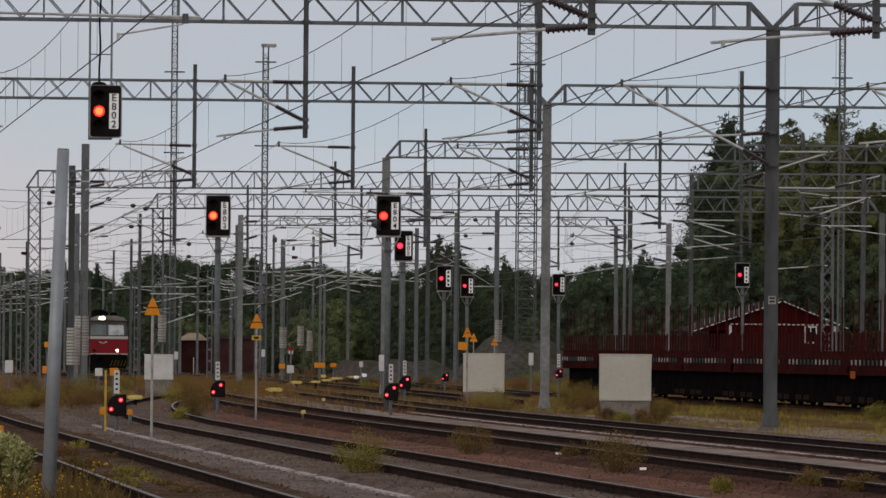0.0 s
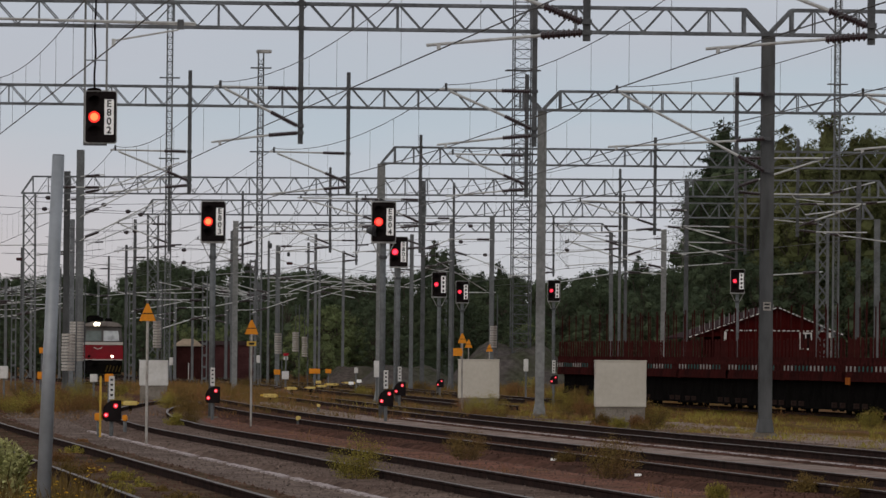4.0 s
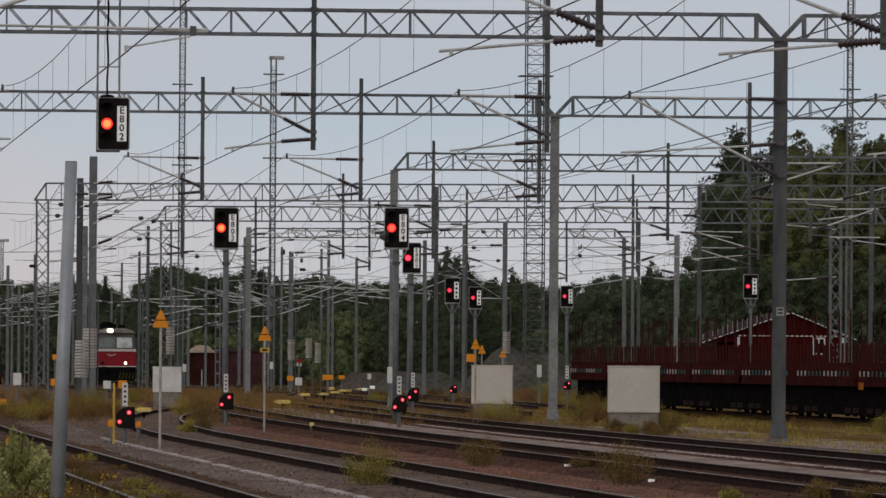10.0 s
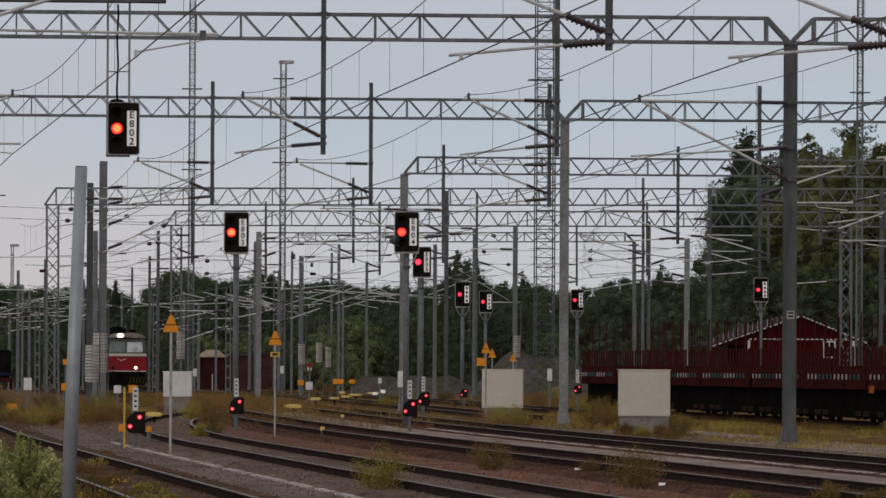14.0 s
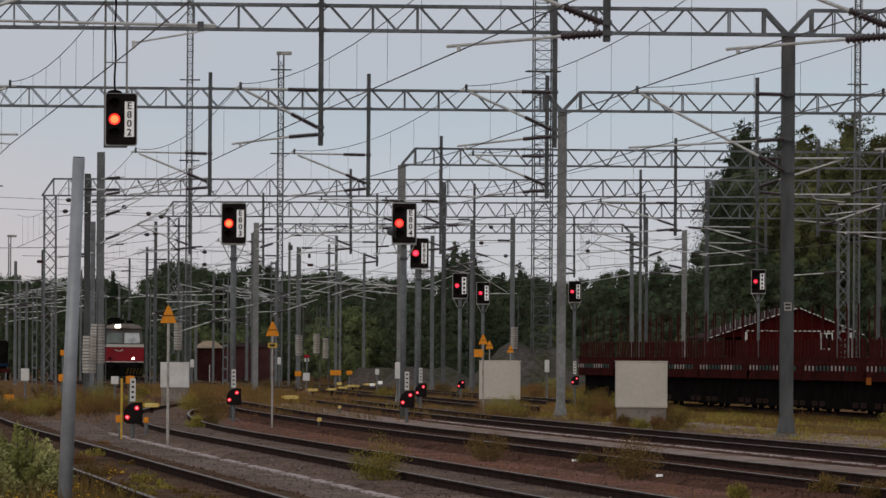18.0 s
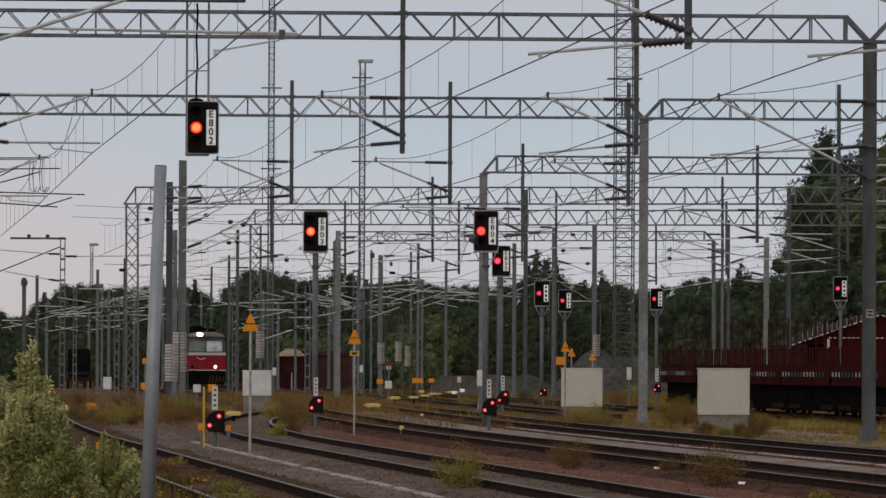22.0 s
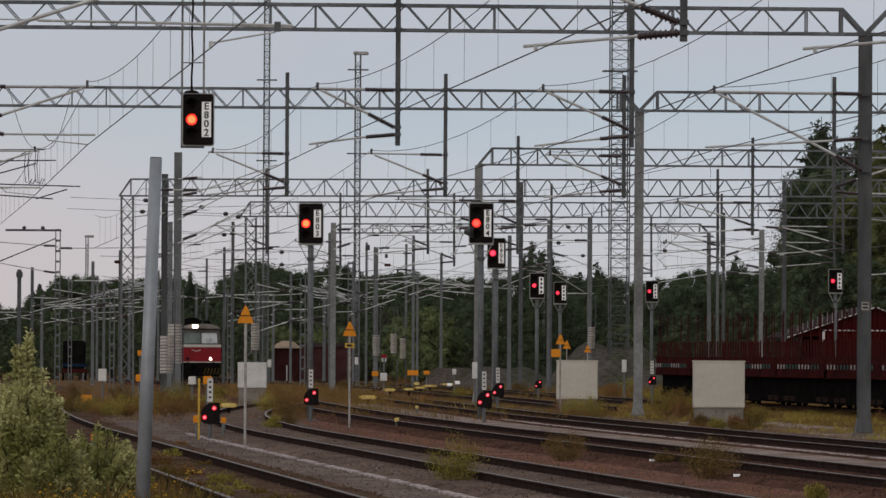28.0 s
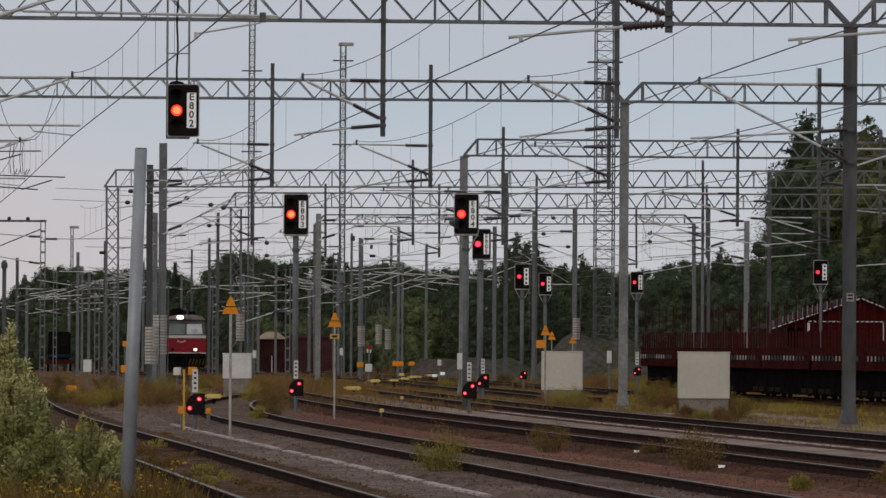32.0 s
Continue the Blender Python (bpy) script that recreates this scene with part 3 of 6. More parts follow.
def cantilever(length, side=-1, low=0.0, ribs=11, girth=0.053):
    """A hinged catenary bracket; its post is at x = 0 and its wires hang at x = side * length."""
    c = thing("cantilever_arm", 0, 0, 0, 0, "galvanised tube cantilever with brown ribbed insulators", "catenary cantilever", "cantilevers on the portals")
    s = side
    zs = low or 7.03
    for nm, a, b_, r in (("top_tube", (s * 0.78, 0, 7.92), (s * (length + 0.15), 0, 7.94), 0.028), ("strut_tube", (s * 0.7, 0, zs + (7.89 - zs) * 0.7 / length), (s * (length - 0.1), 0, 7.89), 0.032), ("lower_tube", (s * 0.75, 0, 6.80), (s * (length + 0.2), 0, 6.80 - (0.18 if s < 0 else 0)), 0.026)):
        if length < 4 or nm != "lower_tube":
            bm = B()
            tube(bm, a, b_, r)
            part(nm, bm, TUBE, c)
    for a, b_ in (((s * 0.1, 0, 7.91), (s * 0.78, 0, 7.92)), ((s * 0.08, 0, zs), (s * 0.7, 0, zs + (7.89 - zs) * 0.7 / length)), ((s * 0.08, 0, 6.86), (s * 0.75, 0, 6.80))):
        bm = B()
        ribbed(bm, a, b_, girth, ribs)
        part("insulator", bm, INSULATOR, c, "brown ribbed porcelain insulator")
    bm = B()
    if s < 0 or length > 4:
        box(bm, s * length - 0.03, -0.03, 6.54, s * length + 0.03, 0.03, 6.66)
    else:
        hose(bm, ((s * (length - 1.0), 0, 6.78), (s * (length - 0.9), 0, 6.66), (s * (length + 0.02), 0, 6.57)), 0.016)
    part("steady_arm", bm, TUBE, c)
    bm = B()
    box(bm, s * length - 0.03, -0.03, 7.91, s * length + 0.03, 0.03, 8.08)
    part("wire_clamp", bm, DARK_STEEL, c)
    for z in (7.91, zs, 6.86):
        bm = B()
        box(bm, -0.075, -0.1, z - 0.04, 0.075, 0.1, z + 0.04)
        part("hinge", bm, DARK_STEEL, c)
    return c


proto = {}
SUPPORTS = {}      # wire line -> its points of support


def hang(key, x, length, line, side=-1, low=0.0):
    """A cantilever on the portal's post at x, for the wires of that line."""
    p, y0 = PORTALS[key]
    m = p.matrix_basis @ pose(x, -DEPTH / 2 - 0.13, 0)
    near = key == "near"
    k = (length, side, low, near)
    if k in proto:
        copy_thing(proto[k], m)
    else:
        proto[k] = cantilever(length, side, low, 8 if near else 11, 0.068 if near else 0.053)
        proto[k].matrix_basis = m
    w = m @ Vector((side * length, 0, 0))
    SUPPORTS.setdefault(line, []).append((w.x, w.y))


hang("near", -9.6, 4.4, 0, 1, 6.5)
hang("near", 2.45, 2.4, 1)
hang("near", 7.09, 2.5, 2)
hang("first", -13.2, 2.7, 0, 1)
hang("first", -3.17, 1.9, 1)
hang("first", 2.37, 2.1, 2)
hang("first", 7.93, 3.6, 3, -1, 6.1)
hang("first", 12.6, 2.4, 4)
hang("second", -18.2, 2.8, 0, 1)
hang("second", -7.59, 2.3, 1)
hang("second", -2.67, 2.3, 2)
hang("second", 2.89, 2.3, 3)
hang("second", 9.46, 2.75, 7, 1)
hang("third", -2.09, 3.2, 3)
hang("third", -0.51, 2.2, 4)
hang("third", 8.90, 3.0, 5)
hang("third", 14.65, 2.6, 7, 1)
hang("fourth", -12.5, 2.4, 2)
hang("fourth", -4.84, 2.4, 3)
hang("fourth", -0.57, 3.0, 4)
hang("fourth", 9.00, 3.0, 5)
hang("fourth", 15, 3.0, 6)
hang("fifth", -10.2, 2.4, 3)
hang("fifth", -4.07, 2.6, 4)
hang("fifth", 10.39, 3.0, 5)
hang("fifth", 16.5, 3.0, 6)
hang("sixth", -10.61, 2.6, 4)
hang("sixth", 7.45, 2.6, 5)

# ---- catenary wires ----


def wire(name, a, b, r, parent, sag=0.0, n=10):
    """One span of wire."""
    a, b = Vector(a), Vector(b)
    k = n if sag else 1
    pts = [a.lerp(b, i / k) - Vector((0, 0, sag * 4 * (i / k) * (1 - i / k))) for i in range(k + 1)]
    return part(name, hose(B(), pts, r), WIRE, parent)


for line, sup in SUPPORTS.items():
    sup = sorted(sup, key=lambda q: q[1])
    if sup[0][1] < 130:
        sup.insert(0, (sup[0][0] + SLOPE * 56, sup[0][1] - 56))
    elif sup[0][1] < 200:
        sup.insert(0, (sup[0][0] + SLOPE * 57, sup[0][1] - 57))
    last = sup[-1]
    sup += [(last[0] - SLOPE * 55 * i, last[1] + 55 * i) for i in (1, 2)]
    w_ = thing("overhead_line", 0, 0, 0, 0, "thin overhead contact wire with its messenger", "overhead wire", "overhead wires")
    for a, b_ in zip(sup, sup[1:]):
        wire("contact_wire", (*a, 6.55), (*b_, 6.55), 0.012, w_)
        wire("messenger_wire", (*a, 8.04), (*b_, 8.04), 0.009, w_, 0.5)
    for a, b_ in zip(sup, sup[1:]):
        for i in range(1, 8):
            u = i / 8
            x, y = a[0] + (b_[0] - a[0]) * u, a[1] + (b_[1] - a[1]) * u
            z = 8.04 - 0.5 * 4 * u * (1 - u)
            d_ = B()
            tube(d_, (x, y, 6.55), (x, y, z), 0.005, n=4)
            part("dropper", d_, WIRE, w_)

# ---- signals ----


def letters(text, size, mat, parent, x, y, z, step):
    """Upright lettering, one character below another, facing the viewer."""
    for i, ch in enumerate(text):
        cu = bpy.data.curves.new("letter", "FONT")
        cu.body, cu.size, cu.extrude, cu.align_x, cu.align_y = ch, size, 0.002, "CENTER", "CENTER"
        cu.offset = size * 0.02
        tmp = new("letter", cu)
        me = bpy.data.meshes.new_from_object(tmp.evaluated_get(bpy.context.evaluated_depsgraph_get()))
        bpy.data.objects.remove(tmp)
        me.materials.append(mat)
        ob = new("letter", me)
        ob.parent = parent
        ob.matrix_basis = pose(x, y, z - i * step, 90, 0, 0)


def round_rect(w, h, r, n=4):
    pts = []
    for cx, cz, a0 in ((w / 2 - r, h / 2 - r, 0), (-w / 2 + r, h / 2 - r, 90), (-w / 2 + r, -h / 2 + r, 180), (w / 2 - r, -h / 2 + r, 270)):
        for i in range(n + 1):
            a = radians(a0 + 90 * i / n)
            pts.append((cx + r * math.cos(a), cz + r * math.sin(a)))
    return pts


def disc(bm, x, y, z, r, depth=0.01, n=20):
    return tube(bm, (x, y, z), (x, y - depth, z), r, n=n)


def signal_head(parent, z, text, lit=None, w=0.72, h=1.18, glow=True):
    """A rounded black head with three lenses and a white plate; z: its middle."""
    bm = B()
    prism(bm, [(x, q + z) for x, q in round_rect(w, h, 0.06)], -0.02, 0.03)
    rim = part("rim", bm, RIM, parent, "pale worn edge of the signal head")
    bm = B()
    prism(bm, [(x, q + z) for x, q in round_rect(w - 0.05, h - 0.05, 0.05)], -0.05, -0.015)
    part("face", bm, BLACK, parent, "matt black signal face")
    bm = B()
    box(bm, -w * 0.36, 0.03, z - h * 0.42, w * 0.30, 0.3, z + h * 0.42)
    part("housing", bm, BLACK, parent, "", 0.03)
    lx = -w * 0.20
    lit = lit or {"E802": RED_CORE, "E803": RED_CORE, "E804": MID_CORE}.get(text, PINK_CORE)
    for k, dz in enumerate((0.31 * h * 0.9, 0.0, -0.31 * h * 0.9)):
        if k == 1:
            bm = B()
            disc(bm, lx, -0.05, z + dz, 0.128 if text else 0.105, 0.012)
            part("lamp", bm, PINK_LAMP if lit == PINK_CORE else RED_LAMP, parent, "lit red signal lamp")
            bm = B()
            disc(bm, lx, -0.063, z + dz, 0.088 if text else 0.06, 0.01)
            part("lamp_core", bm, lit, parent, "bright middle of the red lamp")
        else:
            bm = B()
            disc(bm, lx, -0.05, z + dz, 0.10, 0.01)
            part("lens", bm, DARK_LENS, parent, "unlit dark lens")
        bm = B()
        for i in range(9):
            a0, a1 = radians(10 + 160 * i / 9), radians(10 + 160 * (i + 1) / 9)
            q = [(lx + 0.14 * math.cos(a), yy, z + dz + 0.14 * math.sin(a)) for a in (a0, a1) for yy in (-0.05, -0.24)]
            v = [bm.verts.new(p) for p in q]
            bm.faces.new((v[0], v[1], v[3], v[2]))
        part("hood", bm, BLACK, parent)
    bm = B()
    box(bm, w * 0.11, -0.068, z - h * 0.33, w * 0.40, -0.05, z + h * 0.33)
    plate = part("number_plate", bm, SIGNAL_WHITE, parent, "white plate with black characters")
    if text:
        letters(text, 0.215, INK, plate, w * 0.255, -0.071, z + h * 0.245, h * 0.165)
    else:
        r = random.Random(int(z * 100))
        for i in range(4):
            bm = B()
            zc = z + h * (0.245 - 0.165 * i)
            box(bm, w * 0.19, -0.073, zc - 0.06, w * 0.32, -0.068, zc + 0.055)
            part("bar", bm, INK, plate)
    return rim


def post_signal(x, y, top, text, turn=0, lab="", base=-0.2, post_r=0.085):
    """A head on a tubular post with a fork of two stays."""
    s = thing("railway_signal", x, y, 0, turn, lab or "black railway signal showing red, on grey post", "railway signal", "red main signals")
    zc = top - 0.59
    bm = B()
    tube(bm, (0, 0.12, base), (0, 0.12, zc - 0.5), post_r, n=14)
    part("post", bm, STEEL, s, "", 0, True)
    signal_head(s, zc, text)
    for sx in (-1, 1):
        bm = B()
        tube(bm, (sx * 0.32, 0.05, zc - 0.58), (sx * 0.13, 0.1, zc - 0.98), 0.016)
        tube(bm, (sx * 0.13, 0.1, zc - 0.98), (0, 0.12, zc - 1.0), 0.016)
        part("stay", bm, RIM, s)
    bm = B()
    tube(bm, (0, 0.12, zc - 1.06), (0, 0.12, zc - 0.97), post_r * 1.35, n=14)
    part("collar", bm, DARK_STEEL, s)
    bm = B()
    box(bm, -0.36, -0.03, zc - 0.62, 0.36, 0.25, zc - 0.585)
    part("bottom_plate", bm, RIM, s)
    bm = B()
    box(bm, -0.22, -0.1, base - 0.15, 0.22, 0.34, base + 0.06)
    part("foot", bm, CONCRETE, s, "", 0.03)
    return s


hung = thing("railway_signal", -7.36, 168.8, 0, 2, "black signal showing red, hung below the gantry", "railway signal", "red main signals")
signal_head(hung, 6.84, "E802")
for sx in (-0.36, 0.12):
    bm = B()
    box(bm, sx - 0.024, 0.05, 6.22, sx + 0.024, 0.1, 9.62)
    part("hanger", bm, LIGHT_STEEL, hung)
bm = B()
for i in range(12):
    z0 = 6.9 + i * 0.225
    tube(bm, (-0.14 + 0.012 * math.sin(i * 1.3), 0.1, z0), (-0.14 + 0.012 * math.sin((i + 1) * 1.3), 0.1, z0 + 0.225), 0.022)
part("cable", bm, BLACK, hung)
bm = B()
for z0 in (8.1, 7.2):
    box(bm, -0.36, 0.06, z0 - 0.012, 0.12, 0.085, z0 + 0.012)
part("rung", bm, STEEL, hung)
bm = B()
box(bm, -0.38, -0.1, 6.21, 0.14, 0.2, 6.25)
part("shelf", bm, DARK_STEEL, hung)
bm = B()
for i in range(10):
    a0, a1 = math.pi * i / 10, math.pi * (i + 1) / 10
    box(bm, -0.15 + 0.16 * math.cos(a1), -0.03, 7.42, -0.15 + 0.16 * math.cos(a0), 0.2, 7.42 + 0.06 * math.sin((a0 + a1) / 2) + 0.01)
part("cap", bm, BLACK, hung)

post_signal(-6.25, 217.7, 6.01, "E803", 2)
post_signal(-1.40, 219.5, 6.08, "E804", 2)
post_signal(-1.28, 293.5, 6.26, "E805", 2)
post_signal(0.36, 355.3, 5.63, "", 3, "distant black railway signal showing red")
post_signal(1.65, 409.1, 5.77, "", 3, "distant black railway signal showing red")
post_signal(6.77, 421.9, 6.00, "", 3, "distant black railway signal showing red")
post_signal(15.04, 375.0, 6.13, "", 3, "distant black signal in front of dark trees")

# the loudspeaker on the middle signal's back
bm = B()
tube(bm, (0, 0, 0), (0, -0.25, 0), 0.07, 0.18, 14)
horn = new("loudspeaker", to_mesh("loudspeaker", bm, DARK_STEEL))
horn.matrix_basis = pose(-1.86, 219.5, 5.24, 0, 0, 60)
tagged(horn, "small dark grey horn loudspeaker on the signal", "loudspeaker")


def dwarf_signal(x, y, scale=1.0, lab="black dwarf signal with two red lamps", board=True, height=0.62):
    """A quarter-round head on a short post, with a slim board above it."""
    s = thing("dwarf_signal", x, y, 0, 0, lab, "dwarf signal", "red dwarf signals")
    zc = height
    bm = B()
    pts = [(0.21, -0.24), (0.21, 0.22)]
    for i in range(9):
        a = radians(90 + 90 * i / 8)
        pts.append((0.08 + 0.27 * math.cos(a), -0.05 + 0.27 * math.sin(a)))
    pts += [(-0.19, -0.18), (-0.12, -0.24)]
    prism(bm, [(px * scale, pz * scale + zc) for px, pz in pts], -0.1, 0.1)
    part("head", bm, BLACK, s, "black quarter-round head", 0.008)
    for px, pz in ((-0.11, -0.10), (0.095, 0.10)):
        bm = B()
        disc(bm, px * scale, -0.1, zc + pz * scale, 0.053 * scale, 0.012, 14)
        lamp = part("lamp", bm, DWARF_LAMP, s, "lit red lamp")
        bm = B()
        disc(bm, px * scale, -0.113, zc + pz * scale, 0.026 * scale, 0.008, 12)
        part("lamp_core", bm, DWARF_CORE, lamp, "bright middle of the red lamp")
    bm = B()
    tube(bm, (0, 0.02, -0.25), (0, 0.02, zc - 0.2), 0.045)
    part("post", bm, STEEL, s)
    if board:
        bm = B()
        box(bm, -0.06, 0.0, zc + 0.24, 0.06, 0.02, zc + 0.74)
        b_ = part("board", bm, WHITE, s, "slim white board with dark marks")
        for i in range(4):
            bm = B()
            box(bm, -0.028, -0.005, zc + 0.31 + i * 0.11, 0.028, 0.0, zc + 0.355 + i * 0.11)
            part("bar", bm, INK, b_)
    return s


dwarf_signal(-6.88, 164.6, lab="black dwarf signal with two red lamps beside a turnout", height=0.38)
dwarf_signal(-6.03, 210.9, height=0.52, lab="black dwarf signal with two red lamps below a main signal")
dwarf_signal(-1.22, 207.7, height=0.50, lab="black dwarf signal with two red lamps in the grass")
dwarf_signal(-1.06, 259.6, height=0.55, lab="black dwarf signal with two red lamps in the grass")
dwarf_signal(0.42, 350.0, height=0.47, scale=0.85, board=False, lab="distant black dwarf signal with two red lamps")
dwarf_signal(4.73, 293.5, height=0.82, scale=0.75, lab="distant black dwarf signal with two red lamps")


# ---- warning signs on thin poles ----
def warning_sign(x, y, top, size=0.31, lower=False, base=-0.25):
    s = thing("warning_sign", x, y, 0, 0, "orange stepped triangle sign on thin grey pole", "warning sign", "orange signs")
    bm = B()
    tube(bm, (0, 0.03, base), (0, 0.03, top - 0.05), 0.027)
    part("pole", bm, WEIGHT, s, "pale galvanised pole")
    bm = B()
    prism(bm, [(-size * 0.52, top - size * 1.1), (size * 0.52, top - size * 1.1), (size * 0.36, top - size * 0.66), (-size * 0.36, top - size * 0.66)], -0.012, 0)
    part("lower_panel", bm, ORANGE, s)
    bm = B()
    prism(bm, [(-size * 0.33, top - size * 0.60), (size * 0.33, top - size * 0.60), (size * 0.06, top), (-size * 0.06, top)], -0.012, 0)
    part("upper_panel", bm, ORANGE, s)
    bm = B()
    box(bm, -size * 0.4, -0.016, top - size * 0.665, size * 0.4, -0.002, top - size * 0.6)
    part("band", bm, INK, s, "dark band")
    if lower:
        bm = B()
        box(bm, -0.12, -0.02, top - 0.66, 0.12, 0.0, top - 0.54)
        part("lower_plate", bm, YELLOW, s, "small worn yellow plate with a dark bar")
        bm = B()
        box(bm, -0.07, -0.026, top - 0.625, 0.07, -0.02, top - 0.575)
        part("bar", bm, INK, s)
    return s


warning_sign(-5.58, 150.0, 2.59)
warning_sign(-4.54, 192.9, 2.50, 0.33, True)
warning_sign(0.96, 234.8, 2.36, 0.28)
warning_sign(1.66, 337.5, 2.44, 0.33)
warning_sign(2.87, 375.0, 2.32, 0.33)
bm = B()
box(bm, -0.14, -0.02, -0.12, 0.14, 0, 0.12)
box(bm, 0.1, 0.0, -0.03, 0.16, 0.03, 0.03)
o = new("orange_board", to_mesh("orange_board", bm, ORANGE))
o.matrix_basis = pose(0.82, 234.8, 1.78)
tagged(o, "small orange board on a sign pole", "sign board")


# ---- relay cabinets ----
def cabinet(x, y, w, h, base, turn=0, doors=1, lab="", mat=CABINET):
    c = thing("relay_cabinet", x, y, 0, turn, lab, "relay cabinet", "trackside cabinets")
    d = 0.55
    bm = B()
    box(bm, -w / 2, 0, base, w / 2, d, base + h)
    part("body", bm, mat, c, "", 0.012)
    bm = B()
    box(bm, -w / 2 - 0.02, -0.02, base + h, w / 2 + 0.02, d + 0.02, base + h + 0.035)
    part("top", bm, mat, c, "", 0.008)
    bm = B()
    box(bm, -w / 2 + 0.03, 0.05, -0.35, w / 2 - 0.03, d - 0.05, base)
    part("plinth", bm, CONCRETE, c, "stained concrete plinth", 0.01)
    for k in range(doors):
        a = -w / 2 + w * k / doors
        bm = B()
        box(bm, a + 0.012, -0.014, base + 0.02, a + w / doors - 0.012, 0.0, base + h - 0.015)
        dr = part("door", bm, mat, c, "", 0.004)
        bm = B()
        box(bm, a + w / doors - 0.09, -0.03, base + h * 0.5 - 0.06, a + w / doors - 0.06, -0.014, base + h * 0.5 + 0.06)
        part("handle", bm, mat, dr)
    return c


cabinet(4.95, 198.5, 1.33, 1.19, 0.35, 2, 1, "plain cream metal relay cabinet on concrete plinth")
cabinet(1.54, 245.5, 1.32, 1.22, 0.31, -2, 1, "cream metal relay cabinet with weeds around it")
cabinet(-10.66, 293.5, 1.10, 0.95, 0.43, 0, 2, "grey-white metal cabinet with two doors on plinth", WHITE)


def small_box(x, y, z0, z1, w, mat, lab, name="equipment_box", cat="equipment box", post=True):
    b_ = thing(name, x, y, 0, 0, lab, cat)
    bm = B()
    box(bm, -w / 2, 0, z0, w / 2, 0.3, z1)
    part("box", bm, mat, b_, "", 0.015)
    bm = B()
    box(bm, -w / 2 + 0.02, -0.012, z0 + 0.03, w / 2 - 0.02, 0, z1 - 0.03)
    part("lid", bm, mat, b_)
    if post:
        bm = B()
        tube(bm, (0, 0.15, -0.25), (0, 0.15, z0 + 0.02), 0.04)
        part("post", bm, STEEL, b_)
    return b_


small_box(-2.07, 293.5, 0.84, 1.47, 0.24, WHITE, "narrow white equipment box on a post")
small_box(4.01, 321.4, 1.08, 1.60, 0.2, WHITE, "small white box on a post in the grass")
small_box(-7.15, 375.0, 0.50, 0.89, 0.34, WHITE, "small white box on a post in the grass")
small_box(-17.17, 306.8, 0.61, 1.11, 0.32, WHITE, "grey-white junction box on a post")
small_box(-11.93, 270.0, 0.63, 0.91, 0.26, WHITE, "small white box beside the turnout")
small_box(-13.93, 409.1, 1.09, 1.51, 0.2, WHITE, "small white post sign")
small_box(-10.19, 450.0, 1.25, 1.68, 0.2, WHITE, "small white post sign")
small_box(-3.89, 397.1, 0.79, 1.08, 0.2, WHITE, "small white marker box")
# pale boxes added to imitate bright glints on the far turnout rails
small_box(-4.59, 440.0, 0.04, 0.20, 0.28, SIGNAL_WHITE, "small white box standing in for a glint on far rails", "rail_glint", "marker")
small_box(-4.23, 450.0, 0.12, 0.31, 0.3, SIGNAL_WHITE, "small white box standing in for a glint on far rails", "rail_glint", "marker")
small_box(-6.33, 430.0, 0.12, 0.28, 0.3, PALE_YELLOW, "small pale yellow box standing in for a glint on far rails", "rail_glint", "marker")
small_box(-13.81, 270.0, 0.71, 0.97, 0.22, ORANGE, "small orange box on a post", "orange_box")
small_box(-17.22, 337.5, 1.65, 1.90, 0.22, ORANGE, "small orange plate on a post", "orange_box")
small_box(-7.16, 164.6, 0.16, 0.32, 0.17, ORANGE, "orange box at the foot of the turnout post", "orange_box")
small_box(-6.76, 168.8, 0.12, 0.25, 0.11, ORANGE, "small orange marker beside the rails", "orange_box")
small_box(-9.49, 225.0, 0.80, 1.03, 0.25, ORANGE, "orange box on a post", "orange_box")
small_box(-7.70, 135.0, 0.06, 0.20, 0.10, ORANGE, "small orange marker post by the track", "orange_box")
small_box(-3.34, 192.9, -0.03, 0.08, 0.11, PALE_YELLOW, "small pale yellow marker beside the rails", "yellow_marker")
small_box(-3.54, 241.1, 0.01, 0.10, 0.1, PALE_YELLOW, "small pale yellow marker beside the rails", "yellow_marker")
small_box(-8.51, 421.9, 0.62, 0.90, 0.36, ORANGE, "orange board in the grass", "orange_box")
small_box(-6.63, 435.5, 0.66, 0.95, 0.62, ORANGE, "long orange board in the grass", "orange_box")
small_box(-5.85, 435.5, 0.70, 0.93, 0.34, ORANGE, "orange board in the grass", "orange_box")


def point_machine(x, y, z, w, h):
    """A yellow turnout motor cover low beside the rails."""
    p = thing("point_machine", x, y, 0, 0, "faded yellow turnout lever weight by the rails", "point machine", "yellow turnout parts")
    bm = B()
    box(bm, -w / 2, -0.1, z - h / 2, w / 2, 0.12, z + h / 2)
    part("cover", bm, PALE_YELLOW, p, "", 0.012)
    bm = B()
    box(bm, -w * 0.75, -0.04, z - h * 0.2, -w / 2, 0.04, z + h * 0.3)
    part("lever", bm, YELLOW, p)
    bm = B()
    box(bm, w / 2, -0.03, z - h * 0.25, w * 0.62, 0.03, z + h * 0.25)
    part("end_cap", bm, YELLOW, p)
    bm = B()
    box(bm, -w * 0.12, -0.05, -0.3, w * 0.12, 0.05, z - h * 0.45)
    part("base", bm, UNDER, p)


